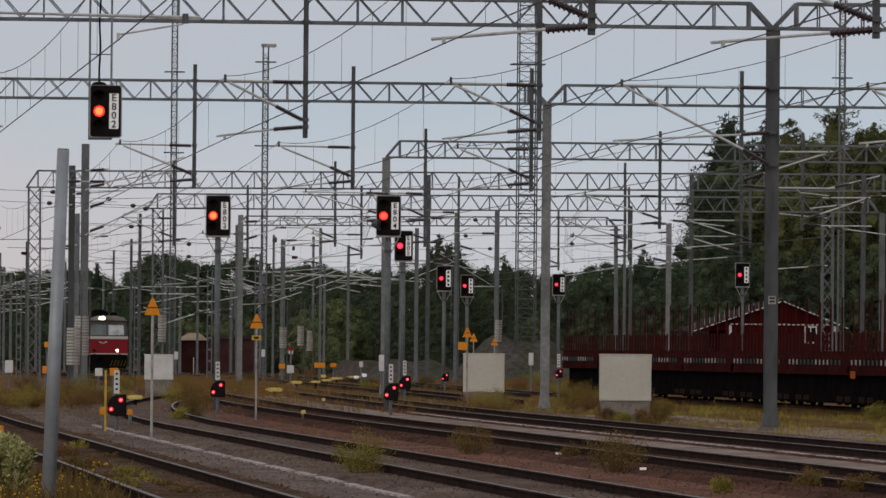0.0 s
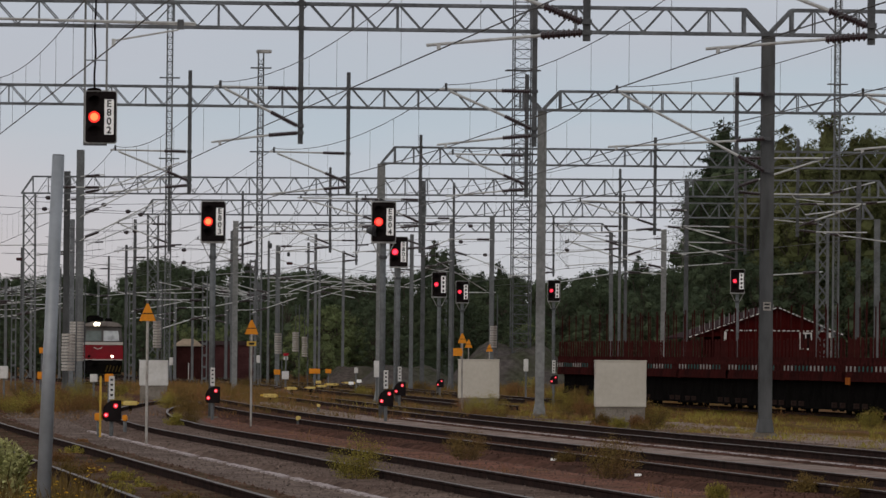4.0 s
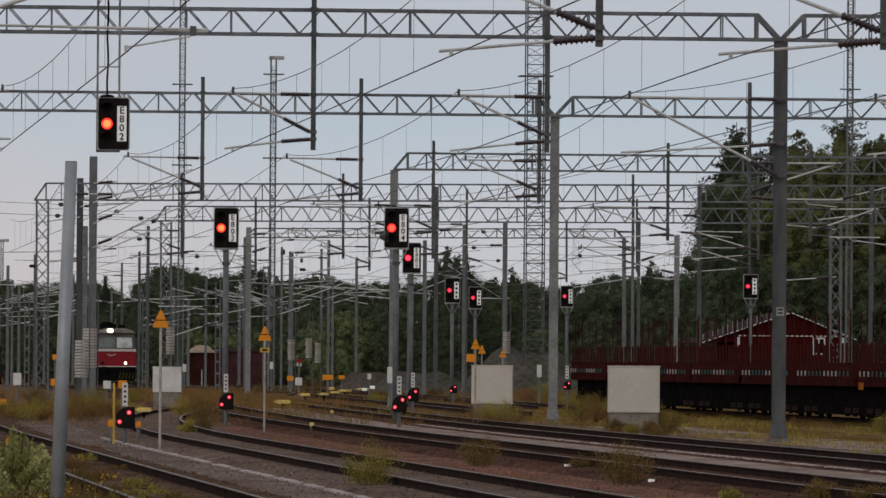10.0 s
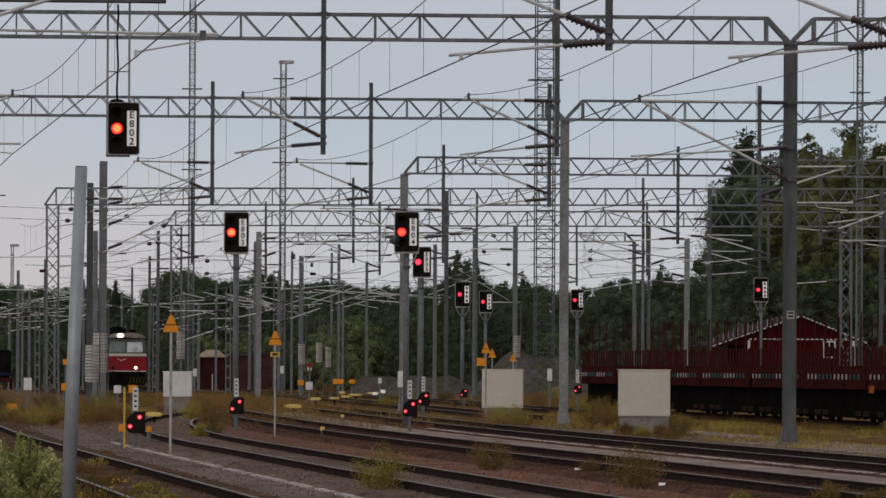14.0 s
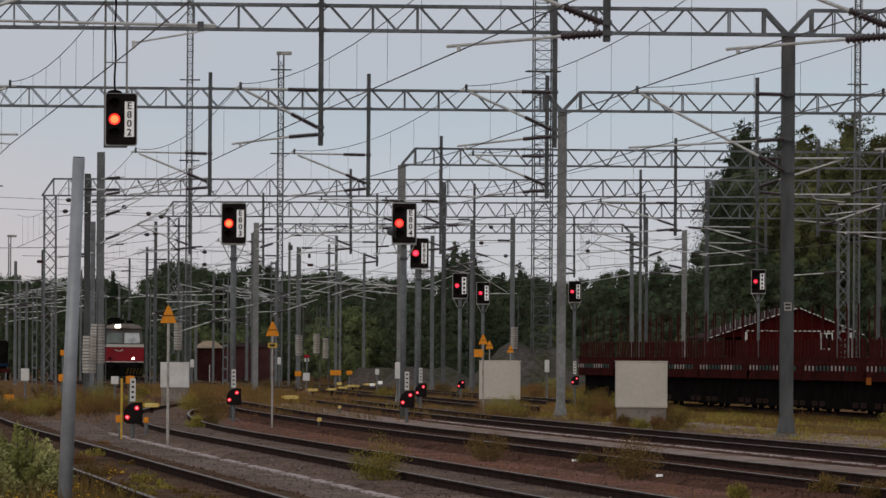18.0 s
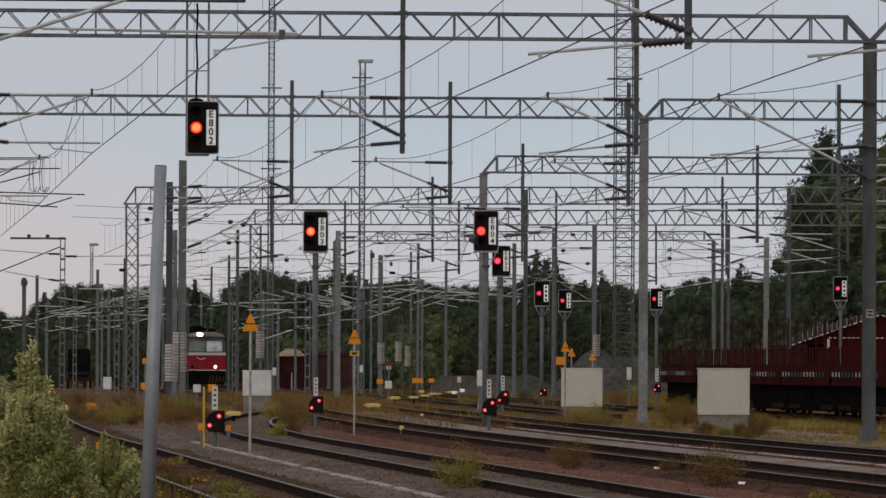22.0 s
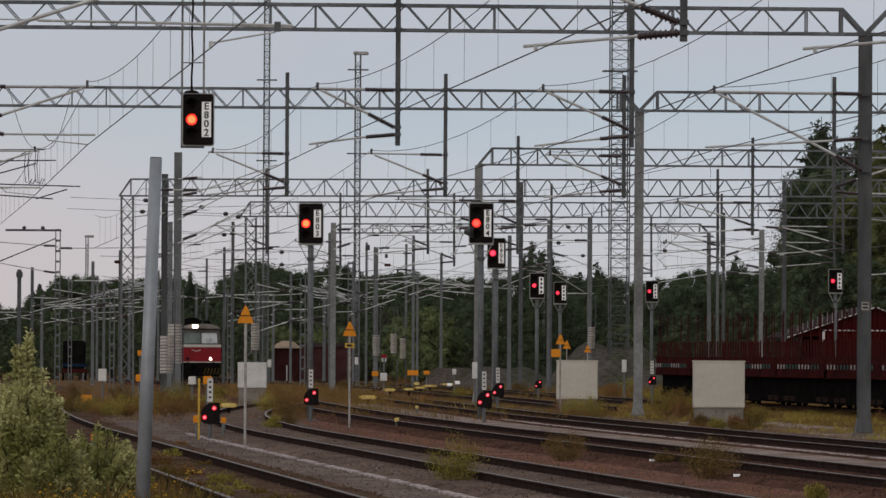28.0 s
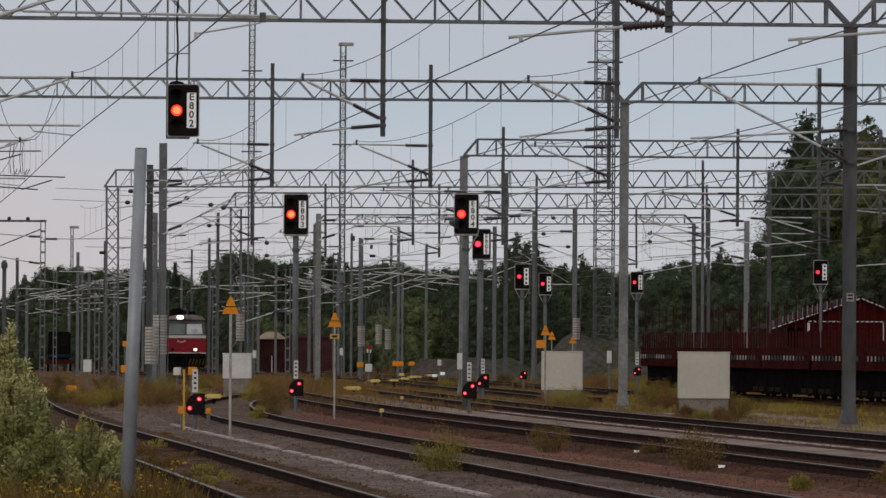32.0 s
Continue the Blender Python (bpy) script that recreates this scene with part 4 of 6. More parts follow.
for q in ((-9.18, 233.4, 0.12, 0.42, 0.13), (-6.15, 292.2, 0.1, 0.5, 0.15), (-6.64, 364.3, 0.1, 0.45, 0.14), (-5.65, 396.6, 0.1, 0.42, 0.11), (-5.47, 423.4, 0.1, 0.6, 0.12), (-5.86, 372.9, 0.1, 0.4, 0.1), (-4.80, 455.2, 0.1, 0.7, 0.1)):
    point_machine(*q)
small_box(-17.6, 303.1, -0.25, 0.08, 0.4, ORANGE, "dull orange box in the grass beside a turnout", "orange_box")
bm = B()
box(bm, -0.022, -0.022, -0.25, 0.022, 0.022, 1.12)
o = new("yellow_post", to_mesh("yellow_post", bm, YELLOW))
o.matrix_basis = pose(-7.12, 164.6, 0)
tagged(o, "slim yellow post beside the dwarf signal", "post")

# ---- poles and masts ----
pole = thing("lamp_pole", -4.05, 81.8, 0, 0, "thick smooth grey pole, leaning slightly", "pole")
pole.matrix_basis = pose(-4.15, 81.8, -0.3, 0, 1.92, 0)
bm = B()
tube(bm, (0, 0, 0), (0, 0, 3.70 + 0.3), 0.078, 0.066, 20)
part("shaft", bm, POLE_PAINT, pole, "", 0, True)
bm = B()
tube(bm, (0, 0, 3.70 + 0.29), (0, 0, 3.70 + 0.31), 0.06, n=20)
part("cap", bm, DARK_STEEL, pole)


def mast(x, y, top, w=0.3, arms=(), lattice=False, lab="grey steel catenary mast", mat=None, rungs=False):
    m = thing("catenary_mast", x, y, 0, TURN_P, lab, "catenary mast", "catenary masts")
    if lattice:
        lattice_mast(m, 0, top, w=w, mat=mat)
    elif rungs:
        for sx in (-1, 1):
            bm = B()
            box(bm, sx * w / 2 - 0.03, -0.05, -0.3, sx * w / 2 + 0.03, 0.05, top)
            part("leg", bm, mat or STEEL, m)
        bm = B()
        box(bm, -w / 2, -0.03, -0.06, w / 2, 0.03, 0.06)
        me = to_mesh("rung", bm, mat or STEEL)
        z = 0.4
        while z < top:
            piece("rung", me, m, pose(0, 0, z))
            z += 0.62
    else:
        plain_mast(m, 0, top, w=w, mat=mat)
    for z, l, dz in arms:
        bm = B()
        tube(bm, (0, -w / 2, z), (l, -w / 2, z + dz), 0.028)
        part("arm", bm, TUBE, m)
        bm = B()
        ribbed(bm, (math.copysign(w / 2 + 0.05, l), -w / 2, z + dz * 0.1), (math.copysign(w / 2 + 0.7, l), -w / 2, z + dz * min(1, 0.8 / abs(l))), 0.07)
        part("insulator", bm, INSULATOR, m)
    return m


mast(-16.41, 355.3, 11.15, 0.36, ((9.0, 4.6, 1.6), (8.0, 4.2, 2.2), (9.9, 1.1, 0.1), (9.4, -1.0, 0.0), (9.4, 1.0, 0.0), (6.9, 3.6, 1.9)), mat=STEEL, lab="tall grey catenary mast with long bracket arms")
mast(-17.48, 364.9, 10.37, 0.30, ((8.5, -2.2, -0.3), (9.0, 2.5, 0.2)), mat=MAST_STEEL)
mast(-19.29, 409.1, 8.87, 0.25, ((7.2, -2.0, -0.3),), mat=BEAM_STEEL)
# masts behind the portals: place, height, width
mast(-9.93, 385.7, 8.45, 0.26, ((8.1, 2.4, 0.1), (7.1, 2.6, 1.0)), mat=LIGHT_STEEL)
mast(-10.31, 482.1, 8.94, 0.14, ((9.4, 3.0, 0.0), (6.6, 3.4, 1.2), (5.6, -3.0, 0.8)))
mast(-9.72, 482.1, 8.66, 0.28, ((8.6, 2.6, 0.0), (6.6, 3.4, -0.3)))
mast(-8.57, 562.5, 10.70, 0.2, ((9.4, -3.0, 0), (8.0, -3.4, 1.0)))
mast(-9.50, 587.0, 10.44, 0.18, ((7.4, -3.0, 0), (6.0, 3.4, 1.0)))
mast(-6.01, 519.2, 8.85, 0.18)
mast(-1.08, 409.1, 8.24, 0.2)
mast(-1.85, 409.1, 7.78, 0.3)
mast(-0.49, 421.9, 11.42, 0.22, ((9.0, 2.4, 0.1), (7.6, 2.3, 0.9)), mat=DARK_STEEL)
mast(1.14, 435.5, 9.56, 0.28, ((9.6, -2.4, 0.0), (7.8, 3.2, -1.2), (7.2, -3.2, -0.9)), mat=STEEL)
mast(1.15, 409.1, 11.04, 0.12, (), mat=DARK_STEEL)
mast(3.22, 409.1, 9.24, 0.24, ((8.0, -2.4, 0.0),))
mast(10.07, 409.1, 10.65, 0.14, (), mat=STEEL)
mast(10.09, 397.1, 9.30, 0.15, ((7.0, 2.2, 0.8), (6.2, 2.2, -0.1)), mat=DARK_STEEL)
mast(12.07, 397.1, 8.43, 0.26, ((8.6, 2.9, -0.3), (8.4, -1.6, 0.0), (6.4, -2.2, 0.5)), mat=LIGHT_STEEL, lab="short grey catenary mast with insulator bracket")
mast(12.50, 375.0, 10.55, 0.2, ((9.0, -1.8, 0.0), (6.8, -3.4, 0.5)), mat=DARK_STEEL)
mast(18.86, 337.5, 9.58, 0.2, ((8.4, -2.4, -0.3), (8.6, 2.0, 0.2)), mat=DARK_STEEL)
mast(18.19, 355.3, 8.28, 0.48, ((8.0, -2.4, 0.2), (7.6, 3.2, -0.4), (5.8, -2.6, -0.2), (9.4, 2.4, 0.6)), lattice=True, lab="grey lattice catenary mast with light arms")
mast(-17.52, 450.0, 9.63, 0.18, (), mat=DARK_STEEL)
mast(-19.31, 482.1, 8.59, 0.16, (), mat=DARK_STEEL)
mast(-25.98, 613.6, 9.60, 0.16, (), mat=DARK_STEEL)
mast(-10.56, 450.0, 7.34, 0.26, ((5.0, -3.0, -0.6), (4.2, 2.6, 0.9)), rungs=True, lab="narrow ladder-like steel catenary mast")
mast(-12.15, 409.1, 5.89, 0.24, ((4.6, -3.2, 0.0), (3.8, -2.8, -0.9)), rungs=True, lab="narrow ladder-like steel catenary mast")
mast(-17.70, 450.0, 5.63, 0.2, ((4.2, 3.0, 0.6),), rungs=True, lab="narrow ladder-like steel catenary mast")
mast(-21.73, 397.1, 5.10, 0.22, ((4.4, -3.0, -0.2), (3.6, 2.6, 0.7)), rungs=True, lab="narrow ladder-like steel catenary mast")
ladder = mast(-27.85, 450.0, 9.09, 0.26, ((8.0, 7.2, 0.1), (6.5, -3.4, 0.6), (8.1, -5.6, 0.4)), rungs=True, lab="ladder-like mast with long top bracket")
part("top_beam", box(B(), -3.1, -0.06, 9.0, 0.2, 0.06, 9.12), DARK_STEEL, ladder)
part("stay", tube(B(), (-0.1, 0, 8.6), (-3.7, 0, 7.1), 0.035), DARK_STEEL, ladder)
for x in (-2.0, -0.9):
    part("cap_insulator", lathe(B(), (x - 0.12, 0, 9.2), (x + 0.12, 0, 9.2), ((0, 0.04), (0.3, 0.11), (0.7, 0.11), (1, 0.04)), 10), INSULATOR, ladder)
mast(-31.45, 482.1, 7.26, 0.2, ((4.8, 2.6, 0.2), (4.4, -2.2, 0.0)), mat=DARK_STEEL)
mast(-25.10, 375.0, 5.87, 0.2, (), mat=DARK_STEEL)
mast(-30.12, 500.0, 6.75, 0.2, ((4.6, 3.2, 0.4), (5.4, -3.0, 0.1)), rungs=True)
mast(-28.64, 500.0, 7.87, 0.2, ((5.6, -3.2, -0.5), (4.6, -2.4, 0.5), (4.9, 3.1, 0.3)))
mast(-26.86, 500.0, 8.62, 0.18, ((5.2, 3.2, 0.5), (6.6, -3.0, 0.0)), mat=DARK_STEEL)


# pale bracket tubes of far masts, seen against the woods
far_mast_rows = [(-30.13, 540.0, 6.0), (-29.51, 562.5, 5.0), (-18.13, 540.0, 5.4), (-15.13, 562.5, 5.1), (-34.53, 540.0, 5.0), (-34.27, 587.0, 5.4)]
far = None
for i, (x, y, z) in enumerate(far_mast_rows):
    if far is None or i == 1:
        far = mast(x, y, z + 1.0, 0.2, ((z - 0.3, -3.2, -0.5), (z, 2.8, 0.1), (z - 0.9, -2.6, 0.5)) if i else ((z, 3.0, 0.4), (z - 0.7, 3.4, -0.2)), lab="distant catenary mast with pale bracket tubes")
    else:
        copy_thing(far, pose(x, y, 0, 0, 0, TURN_P + (i * 37) % 14 - 7))


# the crowded throat of the yard: more distant masts with pale brackets
rf = random.Random(12)
variants = []
for v_ in range(5):
    z = rf.uniform(6.4, 7.2)
    arms = [(z - rf.uniform(0, 0.8), rf.choice((-1, 1)) * rf.uniform(2.2, 4.2), rf.uniform(-0.5, 1.0)) for _ in range(3)]
    variants.append(mast(-14.23, 613.6 + v_ * 4.0, z + 0.8, 0.16, arms, lab="thin distant catenary mast with pale bracket tubes"))
for k in range(15):
    px = 20 + 57 * k + rf.uniform(-9, 9)
    s_ = rf.uniform(21.5, 26.5)
    if 150 < px < 260:
        s_ = 22.0
    if 530 < px and k % 2:
        continue
    copy_thing(variants[k % 5], pose((px - 784) / s_, 13500 / s_, 0, 0, 0, TURN_P + rf.uniform(-16, 16)))
# long pale feeder tubes and wires that converge there
fan = thing("feeder_lines", 0, 0, 0, 0, "pale converging feeder wires in the yard throat", "overhead wire", "overhead wires")
for a, b_ in (((-13.08, 500.0, 5.09), (-8.35, 613.6, 8.36)), ((-9.38, 500.0, 5.85), (-4.26, 613.6, 9.52)), ((-7.90, 500.0, 5.79), (-5.39, 613.6, 8.28)), ((-7.74, 540.0, 7.02), (-0.94, 540.0, 6.58)), ((-7.34, 540.0, 6.54), (-3.74, 540.0, 6.24)), ((-12.54, 540.0, 7.10), (-6.25, 587.0, 8.20)), ((-13.21, 519.2, 7.07), (-2.65, 562.5, 6.99)), ((-1.86, 519.2, 6.58), (2.76, 562.5, 8.90)), ((0.22, 482.1, 7.84), (3.71, 519.2, 6.23)), ((-1.68, 519.2, 7.92), (3.60, 562.5, 7.66)), ((-33.97, 519.2, 4.62), (-26.82, 562.5, 7.65)), ((-33.73, 540.0, 4.95), (-27.65, 562.5, 7.23)), ((-30.54, 540.0, 5.98), (-27.23, 562.5, 7.44)), ((8.02, 500.0, 6.64), (13.05, 540.0, 7.80)), ((7.35, 482.1, 9.67), (10.98, 519.2, 11.86)), ((-16.16, 355.3, 7.12), (-11.34, 364.9, 9.61)), ((-16.03, 355.3, 6.73), (-11.74, 364.9, 8.87)), ((-17.56, 364.9, 9.37), (-11.75, 364.9, 10.22))):
    part("feeder_wire", tube(B(), a, b_, 0.028), TUBE, fan)

# ---- tension weights ----
def weights(x, y, z0, z1, w):
    """A hanging stack of flat weights on a rod."""
    s = thing("tension_weights", x, y, 0, 0, "stack of pale flat tension weights hanging beside a mast", "tension weights", "weight stacks")
    n = max(6, round((z1 - z0) / 0.13))
    d = (z1 - z0) / n
    bm = B()
    tube(bm, (0, 0, 0), (0, 0, d * 0.78), w / 2, w / 2, 14)
    me = to_mesh("weight", bm, WEIGHT)
    for i in range(n):
        piece("weight", me, s, pose(rng.uniform(-.01, .01), rng.uniform(-.01, .01), z0 + i * d))
    bm = B()
    tube(bm, (0, 0, z0 - 0.1), (0, 0, z1 + 1.6), 0.02)
    part("rod", bm, DARK_STEEL, s)
    bm = B()
    tube(bm, (w * 0.55, 0.1, -0.25), (w * 0.55, 0.1, z1 + 1.6), 0.025)
    part("guide_rod", bm, DARK_STEEL, s)


weights(-15.28, 321.4, 0.92, 2.51, 0.58)
weights(-15.68, 337.5, 1.32, 3.09, 0.64)
weights(-12.76, 355.3, 1.96, 3.25, 0.4)
weights(-8.46, 421.9, 1.77, 2.93, 0.4)
weights(-7.99, 450.0, 1.93, 3.09, 0.38)
weights(-7.46, 450.0, 1.63, 2.83, 0.34)
weights(3.24, 397.1, 2.19, 3.34, 0.36)


# ---- lattice towers ----
def tower(x, y, top, w, label, lamp=False, mat=None, step=None, base=-0.3):
    t_ = thing("lattice_tower", x, y, 0, 6, label, "lattice tower", "lattice towers")
    mat = mat or STEEL
    h = w / 2
    for sx, sy in ((-1, -1), (1, -1), (1, 1), (-1, 1)):
        bm = B()
        tube(bm, (sx * h, sy * h, base), (sx * h, sy * h, top), 0.045 if w > 1 else 0.04, n=6)
        part("leg", bm, mat, t_)
    step = step or w * 1.1
    bm = B()
    box(bm, -h, -h - 0.03, -0.03, h, -h + 0.03, 0.03)
    rung = to_mesh("rung", bm, mat)
    a, b_ = B(), B()
    angle_bar(a, (-h, 0, 0), (h, 0, step), 0.028, 0.03)
    angle_bar(b_, (h, 0, 0), (-h, 0, step), 0.028, 0.03)
    ma, mb = to_mesh("brace", a, mat), to_mesh("brace", b_, mat)
    z, k = base + 0.5, 0
    while z + step < top:
        piece("rung", rung, t_, pose(0, 0, z))
        piece("brace", ma if k % 2 else mb, t_, pose(0, -h, z))
        piece("brace", mb if k % 2 else ma, t_, pose(0, h, z))
        z += step
        k += 1
    if lamp:
        bm = B()
        box(bm, -h - 0.12, -0.3, top, h + 0.5, 0.3, top + 0.22)
        part("lamp_head", bm, RIM, t_, "flat floodlight head", 0.03)
    for zz in (15.0, 20.5):
        if zz < top - 1:
            bm = B()
            box(bm, -h - 0.5, -h - 0.1, zz, h + 0.5, h + 0.1, zz + 0.08)
            part("platform", bm, mat, t_)
    return t_


tower(5.85, 500.0, 26.5, 1.2, "wide galvanised lattice radio tower", step=0.62, mat=DARK_STEEL)
tower(-17.97, 519.2, 30, 0.36, "slim tall lattice lighting mast", step=0.42)
tower(-11.33, 500.0, 21.51, 0.34, "slim lattice lighting mast with flat lamp head", True, step=0.42)
tower(27.50, 519.2, 28, 0.36, "slim tall lattice lighting mast", step=0.45)
tower(-39.20, 675.0, 12.18, 0.2, "far slim lighting mast", True, step=0.5)


# ---- locomotive ----
loco = thing("electric_locomotive", -23.74, 551.0, 0, 3, "red and cream locomotive waiting with headlamps lit", "locomotive")
LW = 1.5
bm = B()
prism(bm, [(-LW, 1.25), (LW, 1.25), (LW, 2.36), (-LW, 2.36)], 0, 18)
part("lower_body", bm, LOCO_RED, loco, "deep red body", 0.06)
bm = B()
prism(bm, [(-LW + 0.02, 2.36), (LW - 0.02, 2.36), (LW - 0.02, 2.56), (-LW + 0.02, 2.56)], -0.02, 18)
part("waist_band", bm, LOCO_CREAM, loco, "cream waist band")
bm = B()
v = [bm.verts.new(p) for p in ((-LW + .02, 0.0, 2.56), (LW - .02, 0.0, 2.56), (LW - 0.16, 0.35, 3.68), (-LW + 0.16, 0.35, 3.68), (-LW + .02, 18, 2.56), (LW - .02, 18, 2.56), (LW - 0.16, 17.7, 3.68), (-LW + 0.16, 17.7, 3.68))]
for f in ((0, 1, 2, 3), (5, 4, 7, 6), (1, 5, 6, 2), (4, 0, 3, 7), (3, 2, 6, 7), (0, 4, 5, 1)):
    bm.faces.new([v[i] for i in f])
part("cab", bm, CAB_GREY, loco, "dull grey-beige cab front", 0.05)
for a, b_ in ((-1.22, -0.08), (0.08, 1.22)):
    bm = B()
    v = [bm.verts.new((x, 0.02 + 0.343 * (z - 2.56) - 0.05 * 1 + e, z)) for e in (0, 0.03) for x, z in ((a, 2.64), (b_, 2.64), (b_ - (0.08 if b_ > 0.5 else 0), 3.38), (a + (0.08 if a < -0.5 else 0), 3.38))]
    for f in ((0, 1, 2, 3), (7, 6, 5, 4), (0, 4, 5, 1), (1, 5, 6, 2), (2, 6, 7, 3), (3, 7, 4, 0)):
        bm.faces.new([v[i] for i in f])
    part("windscreen", bm, GLASS if a > 0 else DIM_GLASS, loco, "windscreen with its sky reflection painted pale grey" if a > 0 else "dim windscreen")
bm = B()
prism(bm, [(-1.45, 3.68), (1.45, 3.68), (1.2, 3.92), (0.6, 4.05), (-0.6, 4.05), (-1.2, 3.92)], 0.1, 17.9)
part("roof", bm, LOCO_ROOF, loco, "dark roof", 0.04)
bm = B()
box(bm, -0.55, -0.06, 3.72, 0.3, 0.5, 4.04)
part("lamp_box", bm, LOCO_ROOF, loco, "", 0.05)
for x in (-0.17, 0.17):
    bm = B()
    disc(bm, x * 0.55 - 0.40, -0.06, 3.86, 0.135, 0.03, 16)
    part("headlamp", bm, HEADLAMP, loco, "bright lit top headlamp")
for x, mt in ((-0.95, DARK_LENS), (0.72, HEADLAMP)):
    bm = B()
    disc(bm, x, 0.0, 1.53, 0.13, 0.05, 16)
    part("lamp_ring", bm, LOCO_RED, loco)
    bm = B()
    disc(bm, x, -0.05, 1.53, 0.1, 0.03, 16)
    part("headlamp", bm, mt, loco, "lower headlamp")
bm = B()
for k in range(7):
    box(bm, -0.62 + k * 0.09, -0.02, 2.02 + 0.035 * abs(k - 3), -0.545 + k * 0.09, 0.0, 2.09 + 0.035 * abs(k - 3))
part("emblem", bm, LOCO_CREAM, loco, "small pale winged emblem")
bm = B()
box(bm, -1.48, -0.03, 1.25, 1.48, 0.0, 1.32)
part("lower_band", bm, LOCO_CREAM, loco, "thin cream band under the red front")
bm = B()
box(bm, -1.45, -0.1, 0.92, 1.45, 0.4, 1.25)
part("buffer_beam", bm, UNDER, loco, "", 0.03)
for x in (-0.9, 0.9):
    bm = B()
    tube(bm, (x, -0.1, 1.05), (x, -0.6, 1.05), 0.1)
    tube(bm, (x, -0.6, 1.05), (x, -0.66, 1.05), 0.24, n=16)
    part("buffer", bm, UNDER, loco)
bm = B()
prism(bm, [(-1.35, 0.25), (1.35, 0.25), (1.45, 0.92), (-1.45, 0.92)], 0.0, 0.12)
part("snow_plough", bm, UNDER, loco, "dark plough with yellow stripes")
for k in range(5):
    bm = B()
    x = 0.2 + k * 0.24
    prism(bm, [(x, 0.4), (x + 0.09, 0.4), (x + 0.24, 0.88), (x + 0.15, 0.88)], -0.01, 0.0)
    part("stripe", bm, DIRTY_YELLOW, loco)
for y in (2.5, 5.5, 12.5, 15.5):
    for x in (-0.762, 0.762):
        bm = B()
        tube(bm, (x - 0.06, y, 0.62), (x + 0.06, y, 0.62), 0.62, n=24)
        part("wheel", bm, UNDER, loco)
bm = B()
box(bm, -1.2, 1.2, 0.5, 1.2, 16.8, 1.25)
part("underframe_and_shade", bm, UNDER, loco)
bm = B()
tube(bm, (-0.7, 4.5, 4.2), (0.7, 4.5, 4.2), 0.03)
tube(bm, (0, 4.5, 4.2), (0, 6.0, 4.75), 0.03)
tube(bm, (0, 6.0, 4.75), (0, 4.6, 5.3), 0.03)
tube(bm, (-0.8, 4.6, 5.3), (0.8, 4.6, 5.3), 0.03)
part("pantograph", bm, DARK_STEEL, loco)
for x, y, w, z in ((-0.9, 1.2, 0.5, 4.42), (-0.25, 1.6, 0.6, 4.36), (0.45, 1.4, 0.5, 4.3), (-0.6, 2.6, 0.8, 4.5)):
    bm = B()
    box(bm, x - w / 2, y, 3.95, x + w / 2, y + 0.7, z)
    part("roof_gear", bm, UNDER, loco, "dark equipment on the roof", 0.05)

# ---- stake wagons ----
SHIFT = Vector((1.4, 0))      # from the near side to the middle of the wagons
T0, T1 = Vector((5.23, 316.2)) + SHIFT, Vector((13.09, 225.0)) + SHIFT
DIRW = (T1 - T0).normalized()
WLEN = 13.8


